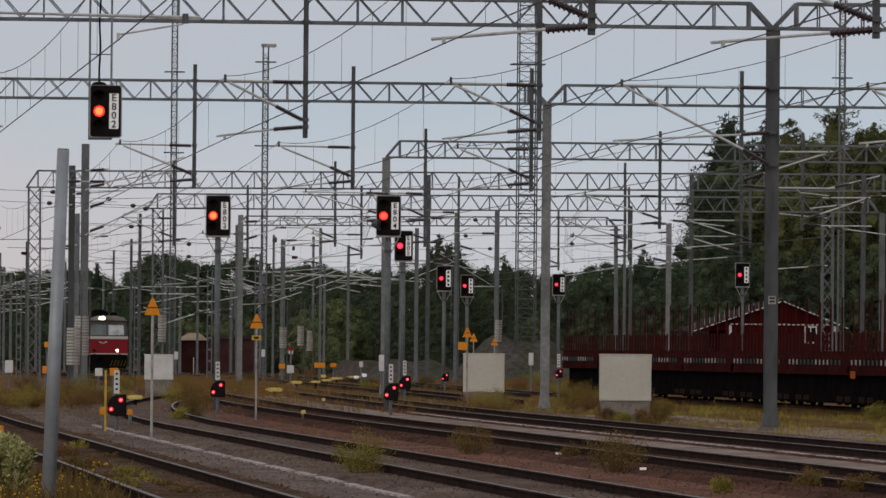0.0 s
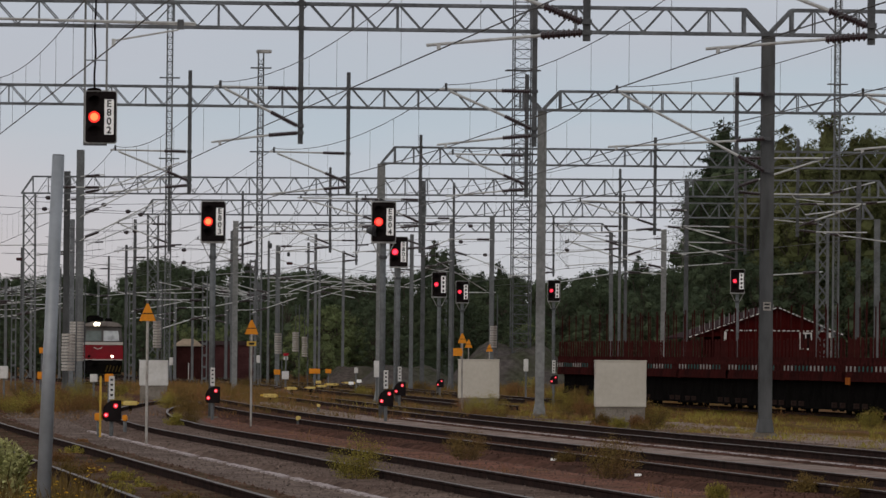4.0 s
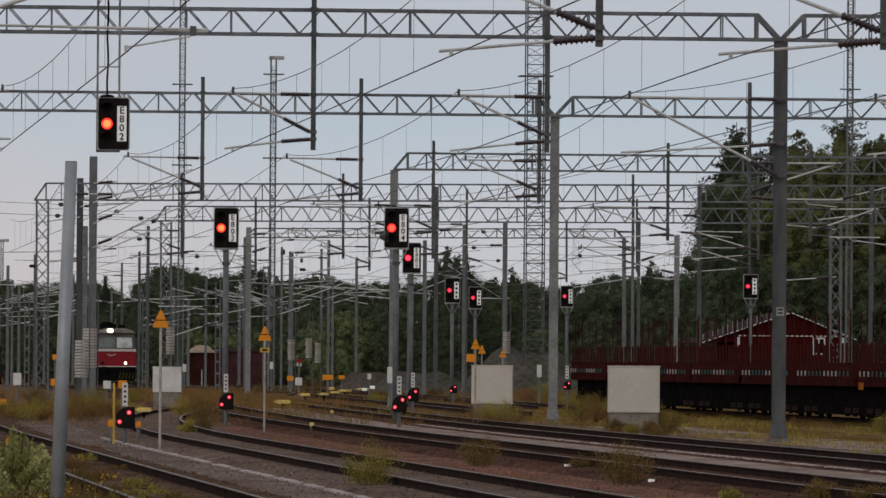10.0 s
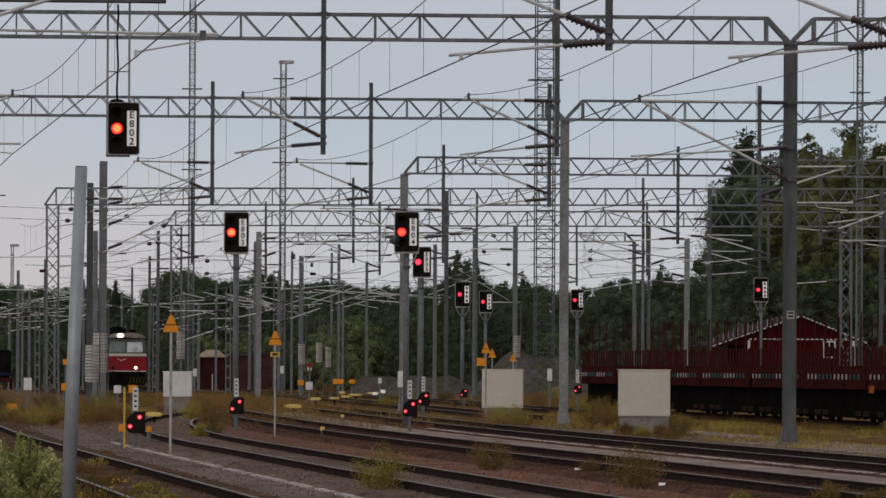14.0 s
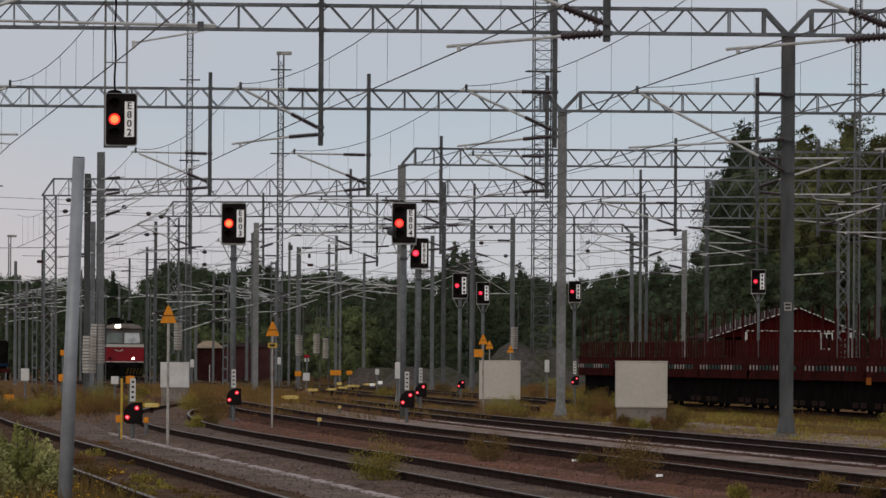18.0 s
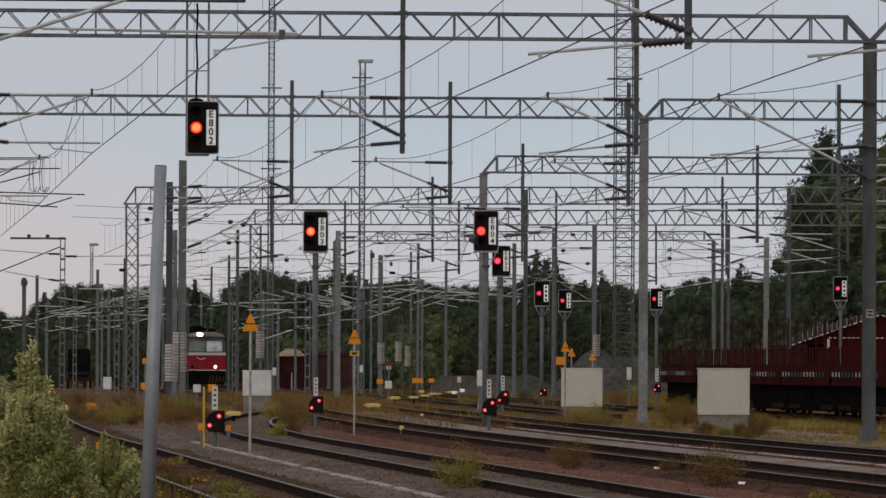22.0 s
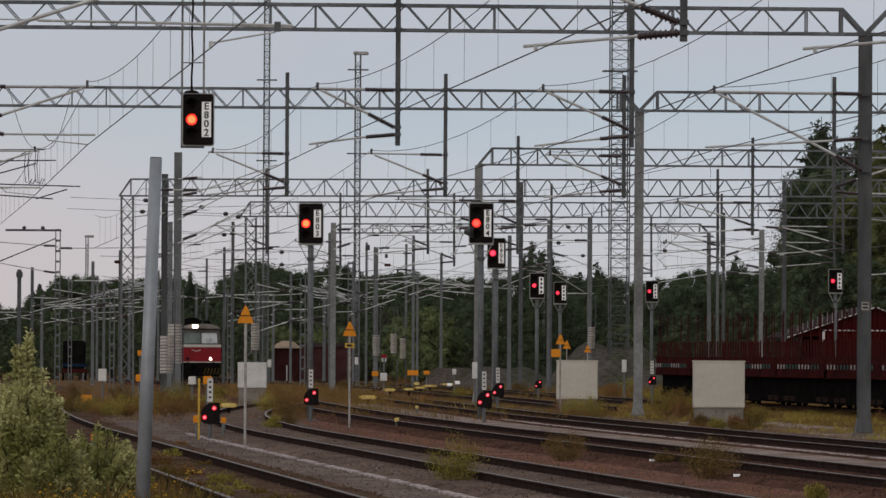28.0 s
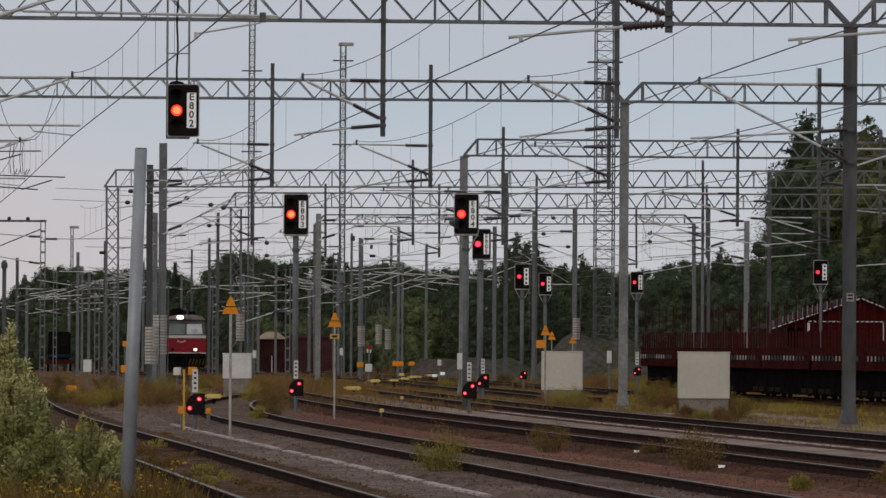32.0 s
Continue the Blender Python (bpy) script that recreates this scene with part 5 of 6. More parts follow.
def stake_wagon():
    w = thing("stake_wagon", 0, 0, 0, 0, "red-brown flat wagon with upright stakes", "freight wagon", "parked wagon train")
    bm = B()
    box(bm, -1.4, 0.25, 1.16, 1.4, WLEN - 0.25, 1.3)
    part("deck", bm, WAGON, w)
    for x in (-1.42, 1.34):
        bm = B()
        box(bm, x, 0.25, 1.02, x + 0.08, WLEN - 0.25, 1.22)
        part("side_sill", bm, WAGON, w)
    for y in (0.25, WLEN - 0.35):
        bm = B()
        box(bm, -1.4, y, 1.0, 1.4, y + 0.1, 1.75)
        part("end_wall", bm, WAGON, w)
    tall, short = B(), B()
    box(tall, -0.017, -0.03, 1.2, 0.017, 0.03, 3.4)
    box(short, -0.03, -0.04, 1.2, 0.03, 0.04, 2.35)
    tm, sm = to_mesh("stake", tall, WAGON), to_mesh("stake", short, WAGON)
    pk, pk2 = B(), B()
    box(pk, -0.02, -0.03, 1.32, 0.02, 0.03, 1.48)
    box(pk2, -0.02, -0.03, 1.32, 0.02, 0.03, 1.48)
    pw, pt = to_mesh("stake_pocket", pk, POCKET_WHITE), to_mesh("stake_pocket", pk2, TEAL)
    n = 15
    for i in range(n):
        y = 0.7 + i * (WLEN - 1.4) / (n - 1)
        for x in (-1.36, 1.36):
            piece("stake", tm if i % 3 == 1 else sm, w, pose(x, y, 0))
        if i < 14:
            piece("stake_pocket", pt if i in (3, 4, 5, 6, 11, 12, 13) else pw, w, pose(1.45, y, 0))
        if i % 2:
            bm = B()
            box(bm, -1.36, y - 0.08, 1.3, 1.36, y + 0.08, 1.42)
            part("bolster", bm, WAGON, w)
    wh = B()
    tube(wh, (-0.06, 0, 0.46), (0.06, 0, 0.46), 0.46, n=20)
    wm = to_mesh("wheel", wh, UNDER)
    ax = B()
    box(ax, -0.1, -0.11, 0.2, 0.1, 0.11, 0.36)
    am = to_mesh("axle_box", ax, RAIL_RUST)
    for yb in (2.2, WLEN - 2.2):
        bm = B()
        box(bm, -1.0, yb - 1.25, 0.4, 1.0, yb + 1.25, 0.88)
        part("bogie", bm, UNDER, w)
        for dy in (-0.9, 0.9):
            for x in (-0.762, 0.762):
                piece("wheel", wm, w, pose(x, yb + dy, 0))
            for x in (-1.2, 1.2):
                piece("axle_box", am, w, pose(x, yb + dy, 0))
    for x in (-0.9, 0.9):
        bm = B()
        tube(bm, (x, 0.25, 1.0), (x, -0.1, 1.0), 0.09)
        tube(bm, (x, -0.101, 1.0), (x, -0.16, 1.0), 0.2, n=12)
        part("buffer", bm, UNDER, w)
    # solid dark block added to fill the shaded space below the deck
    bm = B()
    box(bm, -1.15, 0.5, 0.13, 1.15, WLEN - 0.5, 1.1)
    part("underframe_and_shade", bm, UNDER, w)
    return w


first = stake_wagon()
length = (T1 - T0).length + 60
nw = int(length / (WLEN + 0.4))
for i in range(nw):
    c = T0 + DIRW * (i * (WLEN + 0.4))
    m = pose(c.x, c.y, -0.02, 0, 0, math.degrees(math.atan2(-DIRW.x, DIRW.y)))
    if i == 0:
        first.matrix_basis = m
    else:
        copy_thing(first, m)
t_ = thing("railway_track", 0, 0, 0, 0, "rails under the parked wagons", "railway track", "yard tracks", "structure")
for side in (-0.762, 0.762):
    bm = B()
    a, b_ = T0 - DIRW * 20, T1 + DIRW * 70
    nrm = Vector((DIRW.y, -DIRW.x)) * side
    angle_bar(bm, (a.x + nrm.x, a.y + nrm.y, -0.09), (b_.x + nrm.x, b_.y + nrm.y, -0.09), 0.07, 0.15)
    part("rail", bm, RAIL_RUST, t_)
bm = B()
box(bm, -0.004, -0.5, 0.92, 0.012, 0.5, 1.14)
plate_at = T0 + DIRW * 86 + Vector((DIRW.y, -DIRW.x)) * 1.423
o = new("orange_plate", to_mesh("orange_plate", bm, DIM_ORANGE))
o.matrix_basis = pose(plate_at.x, plate_at.y, -0.02, 0, 0, math.degrees(math.atan2(-DIRW.x, DIRW.y)))
tagged(o, "small dull orange plate on a wagon side", "plate")
# a worn number plate on the first portal's mast
bm = B()
box(bm, -0.09, -0.014, 0, 0.09, 0.0, 0.2)
o = new("mast_plate", to_mesh("mast_plate", bm, WEIGHT))
o.matrix_basis = pose(7.94, 180.44, 2.78)
tagged(o, "small worn white plate on a steel mast", "plate")
for dz_ in (0.045, 0.125):
    bm = B()
    box(bm, -0.065, -0.018, dz_, 0.06, -0.0145, dz_ + 0.04)
    part("bar", bm, INK, o)

# ---- red wooden building ----
house = thing("wooden_building", 26.61, 587.0, 0, 4, "red timber building with white trim and gable", "building")
hx0, hx1, hz = 22.61 - 26.61, 30.70 - 26.61, 4.00
ridge = 5.78
bm = B()
box(bm, hx0, 0, -0.3, hx1, 16, hz)
part("wall", bm, BARN_RED, house, "dark red boarded wall")
bm = B()
prism(bm, [(hx0 - 2.6, hz - 0.55), (hx1 + 0.8, hz - 0.1), (0, ridge - 0.08)], 0.02, 15.9)
part("gable", bm, BARN_RED, house, "dark red boarded gable")
for xa, za, xb in ((hx0 - 2.9, hz - 0.6, 0), (hx1 + 1.0, hz - 0.3, 0)):
    bm = B()
    angle_bar(bm, (xa, 8, za), (xb, 8, ridge), 0.14, 17)
    part("roof", bm, ROOF_TIN, house, "dark roof slope")
    n = 16
    for k in range(n):
        bm = B()
        u0, u1 = (k + 0.08) / n, (k + 0.72) / n
        angle_bar(bm, (xa + (xb - xa) * u0, -0.53, za + (ridge - za) * u0 + 0.02), (xa + (xb - xa) * u1, -0.53, za + (ridge - za) * u1 + 0.02), 0.07, 0.04)
        part("barge_board", bm, WHITE, house, "white barge board")
for k in range(18):
    bm = B()
    u = k / 18
    x = (hx0 - 2.8) * (1 - u)
    z = hz - 0.45 + (ridge - hz + 0.4) * u
    box(bm, x - 0.02, -0.58, z + 0.1, x + 0.03, -0.54, z + 0.8 * (1 - abs(u - 0.4) * 0.9))
    part("roof_batten", bm, POCKET_WHITE, house, "white upright batten on the roof edge")
for x in (hx0, hx1):
    bm = B()
    box(bm, x - 0.09, -0.05, 0.2, x + 0.09, -0.005, hz - 0.1)
    part("corner_board", bm, WHITE, house, "white corner board")
for k in range(22):
    bm = B()
    xa = hx0 + (hx1 - hx0) * k / 22
    box(bm, xa, -0.06, hz - 0.04, xa + (hx1 - hx0) / 22 * 0.6, -0.01, hz + 0.04)
    part("trim_board", bm, WHITE, house, "white trim board")
wx, wz = 28.83 - 26.61, 3.23
win = new("window")
win.parent = house
for nm, a0, a1, b0, b1, mt, d in (("pane", -0.4, 0.4, -0.55, 0.55, DARK_LENS, 0.01), ("frame", -0.48, -0.38, -0.62, 0.62, WHITE, 0.05), ("frame", 0.38, 0.48, -0.62, 0.62, WHITE, 0.05), ("frame", -0.48, 0.48, 0.55, 0.66, WHITE, 0.06), ("frame", -0.48, 0.48, -0.66, -0.55, WHITE, 0.06), ("bar", -0.04, 0.04, -0.55, 0.55, WHITE, 0.04)):
    bm = B()
    box(bm, wx + a0, -d, wz + b0, wx + a1, -0.002, wz + b1)
    part(nm, bm, mt, win)

# ---- hut ----
hut = thing("yard_hut", -17.94, 562.5, 0, 0, "small dark red hut with pale hipped roof", "hut")
bm = B()
box(bm, -0.95, 0, -0.3, 0.95, 2.2, 2.42)
part("wall", bm, HUT_WALL, hut)
bm = B()
z0, z1 = 2.34, 2.88
v = [bm.verts.new(p) for p in ((-1.15, -0.3, z0), (1.15, -0.3, z0), (1.15, 2.5, z0), (-1.15, 2.5, z0), (-0.4, 0.8, z1), (0.4, 0.8, z1), (0.4, 1.4, z1), (-0.4, 1.4, z1))]
for f in ((0, 3, 2, 1), (4, 5, 6, 7), (0, 1, 5, 4), (1, 2, 6, 5), (2, 3, 7, 6), (3, 0, 4, 7)):
    bm.faces.new([v[i] for i in f])
part("roof", bm, HUT_ROOF, hut)
bm = B()
box(bm, 0.05, -0.03, -0.1, 0.11, 0, 1.1)
part("door_trim", bm, WHITE, hut)


# ---- low shed and a parked tractor far off ----
shed = thing("low_shed", -15.35, 574.0, 0, 0, "long low dark maroon shed behind the masts", "shed")
bm = B()
box(bm, -2.2, 0, -0.3, 2.0, 3, 2.50)
part("wall", bm, MAROON, shed)
bm = B()
prism(bm, [(-2.4, 2.46), (2.2, 2.46), (1.9, 2.77), (-2.1, 2.77)], -0.2, 3.2)
part("roof", bm, ROOF_TIN, shed)
for k in range(5):
    bm = B()
    box(bm, -2.1 + k * 0.95, -0.03, -0.3, -2.04 + k * 0.95, 0, 2.41)
    part("batten", bm, MAROON, shed)
tractor = thing("rail_tractor", -30.95, 519.2, 0, 4, "small dark rail tractor parked among the masts", "rail vehicle")
bm = B()
box(bm, -0.75, 0, 0.8, 0.75, 4.5, 2.7)
part("body", bm, UNDER, tractor, "dark body", 0.08)
bm = B()
box(bm, -0.6, -0.02, 1.75, -0.05, 0.0, 2.4)
part("windscreen", bm, DARK_LENS, tractor)
bm = B()
box(bm, 0.05, -0.02, 1.75, 0.6, 0.0, 2.4)
part("windscreen", bm, DARK_LENS, tractor)
bm = B()
box(bm, -0.8, -0.1, 0.95, 0.8, 0.1, 1.15)
part("stripe", bm, BLUE, tractor, "faded blue stripe")
bm = B()
box(bm, -0.85, -0.15, 0.5, 0.85, 0.15, 0.8)
part("buffer_beam", bm, WAGON, tractor, "red buffer beam")
for x in (-0.762, 0.762):
    for y in (0.9, 3.4):
        bm = B()
        tube(bm, (x - 0.06, y, 0.4), (x + 0.06, y, 0.4), 0.4, n=16)
        part("wheel", bm, UNDER, tractor)
small_box(-7.78, 409.1, 1.43, 1.62, 0.24, WHITE, "white and red target plate on a post", "target_plate", "sign")
small_box(-7.73, 406.6, 1.65, 1.80, 0.28, RED_PAINT, "white and red target plate on a post", "target_plate", "sign")
# overlapping registration tubes and hanging jumper cables
over = thing("registration_tubes", 0, 0, 0, 0, "dark registration tubes of an overlapping wire section", "catenary bracket")
for a, b_ in (((-18.21, 236.8, 7.98), (-15.09, 236.8, 8.01)), ((-18.21, 236.8, 7.63), (-14.74, 236.8, 7.68)), ((-18.21, 236.8, 6.97), (-13.98, 236.8, 6.87)), ((-18.20, 236.8, 6.70), (-14.82, 236.8, 6.48)), ((-18.20, 236.8, 6.62), (-15.70, 236.8, 7.91)), ((-18.21, 236.8, 6.79), (-15.35, 236.8, 7.58)), ((-18.20, 236.8, 6.62), (-16.57, 236.8, 6.93)), ((-15.34, 236.8, 6.48), (-14.38, 236.8, 6.78))):
    part("tube", tube(B(), a, b_, 0.02), DARK_STEEL, over)
for px in (-108, -102, -90, -86):
    x = (px - 784) / 57
    pts = [(x, 236.4, 7.95), (x - 0.04, 236.4, 7.5), (x, 236.4, 7.0), (x + 0.12, 236.4, 6.93), (x + 0.2, 236.4, 7.1)]
    part("jumper_cable", hose(B(), pts, 0.014), WIRE, over)
for a, b_ in (((-16.21, 236.8, 9.96), (-15.35, 236.8, 8.04)), ((-14.31, 236.8, 9.63), (-15.09, 236.8, 8.04))):
    a, b_ = Vector(a), Vector(b_)
    part("hanger_wire", hose(B(), [a.lerp(b_, i / 6) - Vector((0, 0, 0.5 * 4 * (i / 6) * (1 - i / 6))) for i in range(7)], 0.01), WIRE, over)


part("registration_tube", tube(B(), (-8.02, 123.9, 7.03), (-3.87, 123.9, 6.97), 0.022), TUBE, over)
part("registration_tube", tube(B(), (-9.54, 123.9, 7.07), (-3.87, 123.9, 6.94), 0.012), TUBE, over)
part("steady_arm", hose(B(), ((-4.05, 123.9, 6.95), (-4.17, 123.9, 6.86), (-5.18, 123.9, 6.68), (-5.22, 123.9, 6.58)), 0.016), TUBE, over)
part("clamp", box(B(), *[v_ + d_ for v_, d_ in zip((-4.12, 123.9, 6.95), (-0.05, -0.05, -0.08))], *[v_ + d_ for v_, d_ in zip((-4.12, 123.9, 6.95), (0.05, 0.05, 0.08))]), DARK_STEEL, over)

# small rod insulators strung in cross wires
for k, (x, y, z) in enumerate(((-18.55, 364.9, 8.56), (-18.39, 364.9, 9.10), (-14.96, 375.0, 8.67), (-15.47, 397.1, 8.06), (-15.92, 397.1, 8.00), (-13.30, 409.1, 7.28), (-13.30, 409.1, 6.61), (2.19, 435.5, 9.18), (1.64, 435.5, 8.27), (7.97, 450.0, 8.57), (7.97, 450.0, 8.07), (3.14, 450.0, 7.74), (-14.34, 375.0, 8.53), (-16.15, 375.0, 8.99))):
    w_ = thing("cross_wire", x, y, z, TURN_P, "thin cross wire with a dark insulator", "overhead wire", "cross wires")
    part("wire", hose(B(), ((-3.6, 0, 0.12), (0, 0, 0), (3.2, 0, 0.1)), 0.011), WIRE, w_)
    part("insulator", lathe(B(), (-0.13, 0, 0), (0.13, 0, 0), ((0, 0.04), (0.25, 0.1), (0.75, 0.1), (1, 0.04)), 10), INSULATOR, w_)
throat = random.Random(41)
for k in range(22):
    y = throat.uniform(400, 520)
    across, up = ((-520, -330), (105, 165)) if k < 10 else (((-190, 10), (108, 150)) if k < 18 else ((150, 300), (118, 165)))
    x, z = throat.uniform(*across) * y / 10000, 1.55 + throat.uniform(*up) * y / 10000
    w_ = thing("cross_wire", x, y, z, TURN_P + throat.uniform(-3, 3), "thin cross wire with a dark insulator", "overhead wire", "cross wires")
    part("wire", hose(B(), ((-2.8, 0, throat.uniform(-0.3, 0.5)), (0, 0, 0), (2.6, 0, throat.uniform(-0.2, 0.5))), 0.013), WIRE, w_)
    part("insulator", ribbed(B(), (0.1, 0, 0), (0.75, 0, 0.03), 0.05, 6), INSULATOR, w_)
for k, (x, y, z, w, h, mt, lab) in enumerate(((-10.18, 478.7, 8.57, 0.28, 0.34, DARK_STEEL, "dark loudspeaker box on a far mast"), (-10.07, 540.0, 8.24, 0.42, 0.2, MAROON, "dark red box on a far mast"), (-10.15, 540.0, 8.88, 0.2, 0.3, DARK_STEEL, "dark lamp head on a far mast"), (-26.79, 496.3, 7.80, 0.5, 0.2, MAROON, "dark red box on a far mast"), (-24.89, 371.9, 5.59, 0.3, 0.3, DARK_STEEL, "dark lamp head on a far mast"))):
    bm = B()
    box(bm, -w / 2, -0.15, -h / 2, w / 2, 0.25, h / 2)
    o = new("mast_box", to_mesh("mast_box", bm, mt, 0.03))
    o.matrix_basis = pose(x, y, z)
    tagged(o, lab, "equipment box", "boxes on masts")


# ---- gravel heaps ----
def heap(x, y, w, h, d, lab, flat=2.2, mat=None):
    bm = B()
    n, m_ = 60, 24
    rows = []
    for j in range(m_ + 1):
        r = []
        for i in range(n + 1):
            u, q = 2 * i / n - 1, 2 * j / m_ - 1
            e = max(0.0, 1 - abs(u) ** flat) * max(0.0, 1 - abs(q) ** 2)
            z = h * e * (0.85 + 0.25 * noise.noise((u * 2.2 + x, q * 2, 5))) + 0.10 * e ** 0.5 * noise.noise((u * w * 1.3, q * d * 1.3, 8))
            r.append(bm.verts.new((u * w / 2, q * d / 2, z)))
        rows.append(r)
    for j in range(m_):
        for i in range(n):
            bm.faces.new((rows[j][i], rows[j][i + 1], rows[j + 1][i + 1], rows[j + 1][i]))
    o_ = new("gravel_mound", to_mesh("gravel_mound", bm, mat or HEAP, 0, True))
    o_.matrix_basis = pose(x, y, -0.3)
    return tagged(o_, lab, "gravel heap")


heap(5.27, 500.0, 8.5, 3.3, 12, "tall grey gravel heap behind the cabinet", 3.2)
heap(-1.46, 465.5, 7.0, 1.75, 10, "low grey gravel heap in the yard")
heap(-4.55, 482.1, 4.6, 1.55, 10, "low flat brown earth heap in the yard", 5, MOUND)

# ---- trees ----


def knob(verts, faces, c, rx, rz, seed, rings=5, n=7):
    """A lumpy mass of foliage round c, closed at both ends."""
    k = len(verts)
    for j in range(1, rings):
        f = math.pi * j / rings
        for i in range(n):
            a = 2 * math.pi * (i + 0.5 * (j % 2)) / n
            d = Vector((math.sin(f) * math.cos(a), math.sin(f) * math.sin(a), math.cos(f)))
            q = 1 + 0.45 * noise.noise(d * 1.7 + Vector((seed, seed * 0.37, 0)))
            verts.append((c[0] + d.x * rx * q, c[1] + d.y * rx * q, c[2] + d.z * rz * q))
    top, low = len(verts), len(verts) + 1
    verts += [(c[0], c[1], c[2] + rz), (c[0], c[1], c[2] - rz)]
    for i in range(n):
        e = (i + 1) % n
        faces.append((k + i, k + e, top))
        for j in range(rings - 2):
            faces.append((k + j * n + i, k + (j + 1) * n + i, k + (j + 1) * n + e, k + j * n + e))
        faces.append((k + (rings - 2) * n + e, k + (rings - 2) * n + i, low))


def sprig(verts, faces, p, out, size, r):
    """A pointed leaf spray that faces roughly outwards."""
    n = (out + Vector((r.gauss(0, 0.55), r.gauss(0, 0.55), r.gauss(0, 0.55)))).normalized()
    a = n.orthogonal().normalized()
    b_ = n.cross(a)
    t = r.uniform(0, 6.283)
    a, b_ = a * math.cos(t) + b_ * math.sin(t), b_ * math.cos(t) - a * math.sin(t)
    k = len(verts)
    verts += [p - a * size, p + a * size + b_ * size * 0.3, p + b_ * size * 0.9]
    faces.append((k, k + 1, k + 2))


def spruce(h, seed, lab, mat=None, wide=0.15, blunt=0.75, sag=0.3):
    """A conifer of drooping boughs, its outline uneven."""
    r = random.Random(seed)
    t_ = thing("spruce_tree", 0, 0, 0, 0, lab, "spruce tree", "spruces behind the yard")
    bm = B()
    tube(bm, (0, 0, 0), (0, 0, h * 0.99), h * 0.013, 0.02, 8)
    part("trunk", bm, BARK, t_)
    limbs = B()
    verts, faces = [], []

    def reach(u):
        return h * wide * min(1.0, 1.15 * (1 - u) ** blunt + 0.01)

    for i in range(14):
        u = 0.05 + 0.82 * i / 13
        knob(verts, faces, (r.gauss(0, 0.05) * h * wide, r.gauss(0, 0.05) * h * wide, u * h), reach(u) * 0.36, h * 0.06, seed + i, 4, 7)
    for i in range(430):
        u = 0.05 + 0.93 * (1 - r.random() ** 0.85)
        a = r.uniform(0, 2 * math.pi)
        l = reach(u) * r.uniform(0.62, 1.0) * (1 + 0.7 * noise.noise((math.cos(a) * 1.3 + seed, math.sin(a) * 1.3, u * 9)))
        if r.random() < 0.05:
            l *= 1.3
        z = u * h
        d = Vector((math.cos(a), math.sin(a), 0))
        tip = Vector((0, 0, z)) + d * l + Vector((0, 0, l * (0.75 * u - sag - 0.1)))
        if i % 3 == 0:
            tube(limbs, (0, 0, z), tip, 0.03, 0.01, 4, False)
        side = Vector((-d.y, d.x, 0))
        for _ in range(max(8, int(l * 17))):
            v_ = r.random() ** 0.7
            c = Vector((0, 0, z)).lerp(tip, v_) + side * r.uniform(-1, 1) * (l * 0.26 * (1.1 - v_) + 0.06)
            c.z -= abs(r.gauss(0, 0.10 + 0.18 * (1 - u)))
            sprig(verts, faces, c, d * 0.8 + Vector((0, 0, 0.5)), r.uniform(0.08, 0.19), r)
    tagged(part("branchwork", limbs, BARK, t_), kind="stuff")
    c = new("crown", cloud("crown", verts, faces, mat or NEEDLES))
    c.parent = t_
    return t_


def broadleaf(h, seed, lab, wide=0.3, mat=None, leaf=0.11, n=6200, clumps=34, ragged=0.0, low=0.12):
    """A crown of many leafy clumps on limbs."""
    r = random.Random(seed)
    t_ = thing("broadleaf_tree", 0, 0, 0, 0, lab, "tree", "trees behind the yard")
    bm = B()
    tube(bm, (0, 0, 0), (0, 0, h * 0.6), h * 0.018, h * 0.01, 8)
    part("trunk", bm, BARK, t_)
    limbs = B()
    verts, faces, heads = [], [], []
    for i in range(clumps):
        u = low + (0.93 - low) * ((i + r.random()) / clumps)
        prof = max(0.16, 1 - abs((u - 0.46) / 0.56) ** 2.2)
        a = i * 2.4 + r.uniform(-0.5, 0.5)
        l = h * wide * prof * r.random() ** 0.45 * (1 + ragged * r.uniform(-0.5, 1.0))
        rc = h * r.uniform(0.055, 0.10) * (0.6 + 0.5 * prof)
        c = Vector((math.cos(a) * l, math.sin(a) * l, u * h))
        heads.append((c, rc))
        knob(verts, faces, c, rc * 0.5, rc * 0.45, seed + i * 3.1)
        tube(limbs, (0, 0, h * max(0.06, min(0.58, u - 0.14))), c, h * 0.006, 0.02, 5, False)
    tagged(part("branchwork", limbs, BARK, t_), kind="stuff")
    for _ in range(n):
        c, rc = r.choice(heads)
        d = Vector((r.gauss(0, 1), r.gauss(0, 1), r.gauss(0.25, 0.9))).normalized()
        p = c + Vector((d.x, d.y, d.z * 0.85)) * rc * r.uniform(0.4, 1.25 + 0.5 * ragged * r.random())
        sprig(verts, faces, p, d + Vector((0, 0, 0.3)), leaf * r.uniform(0.6, 1.4), r)
    c = new("crown", cloud("crown", verts, faces, mat or LEAVES))
    c.parent = t_
    return t_


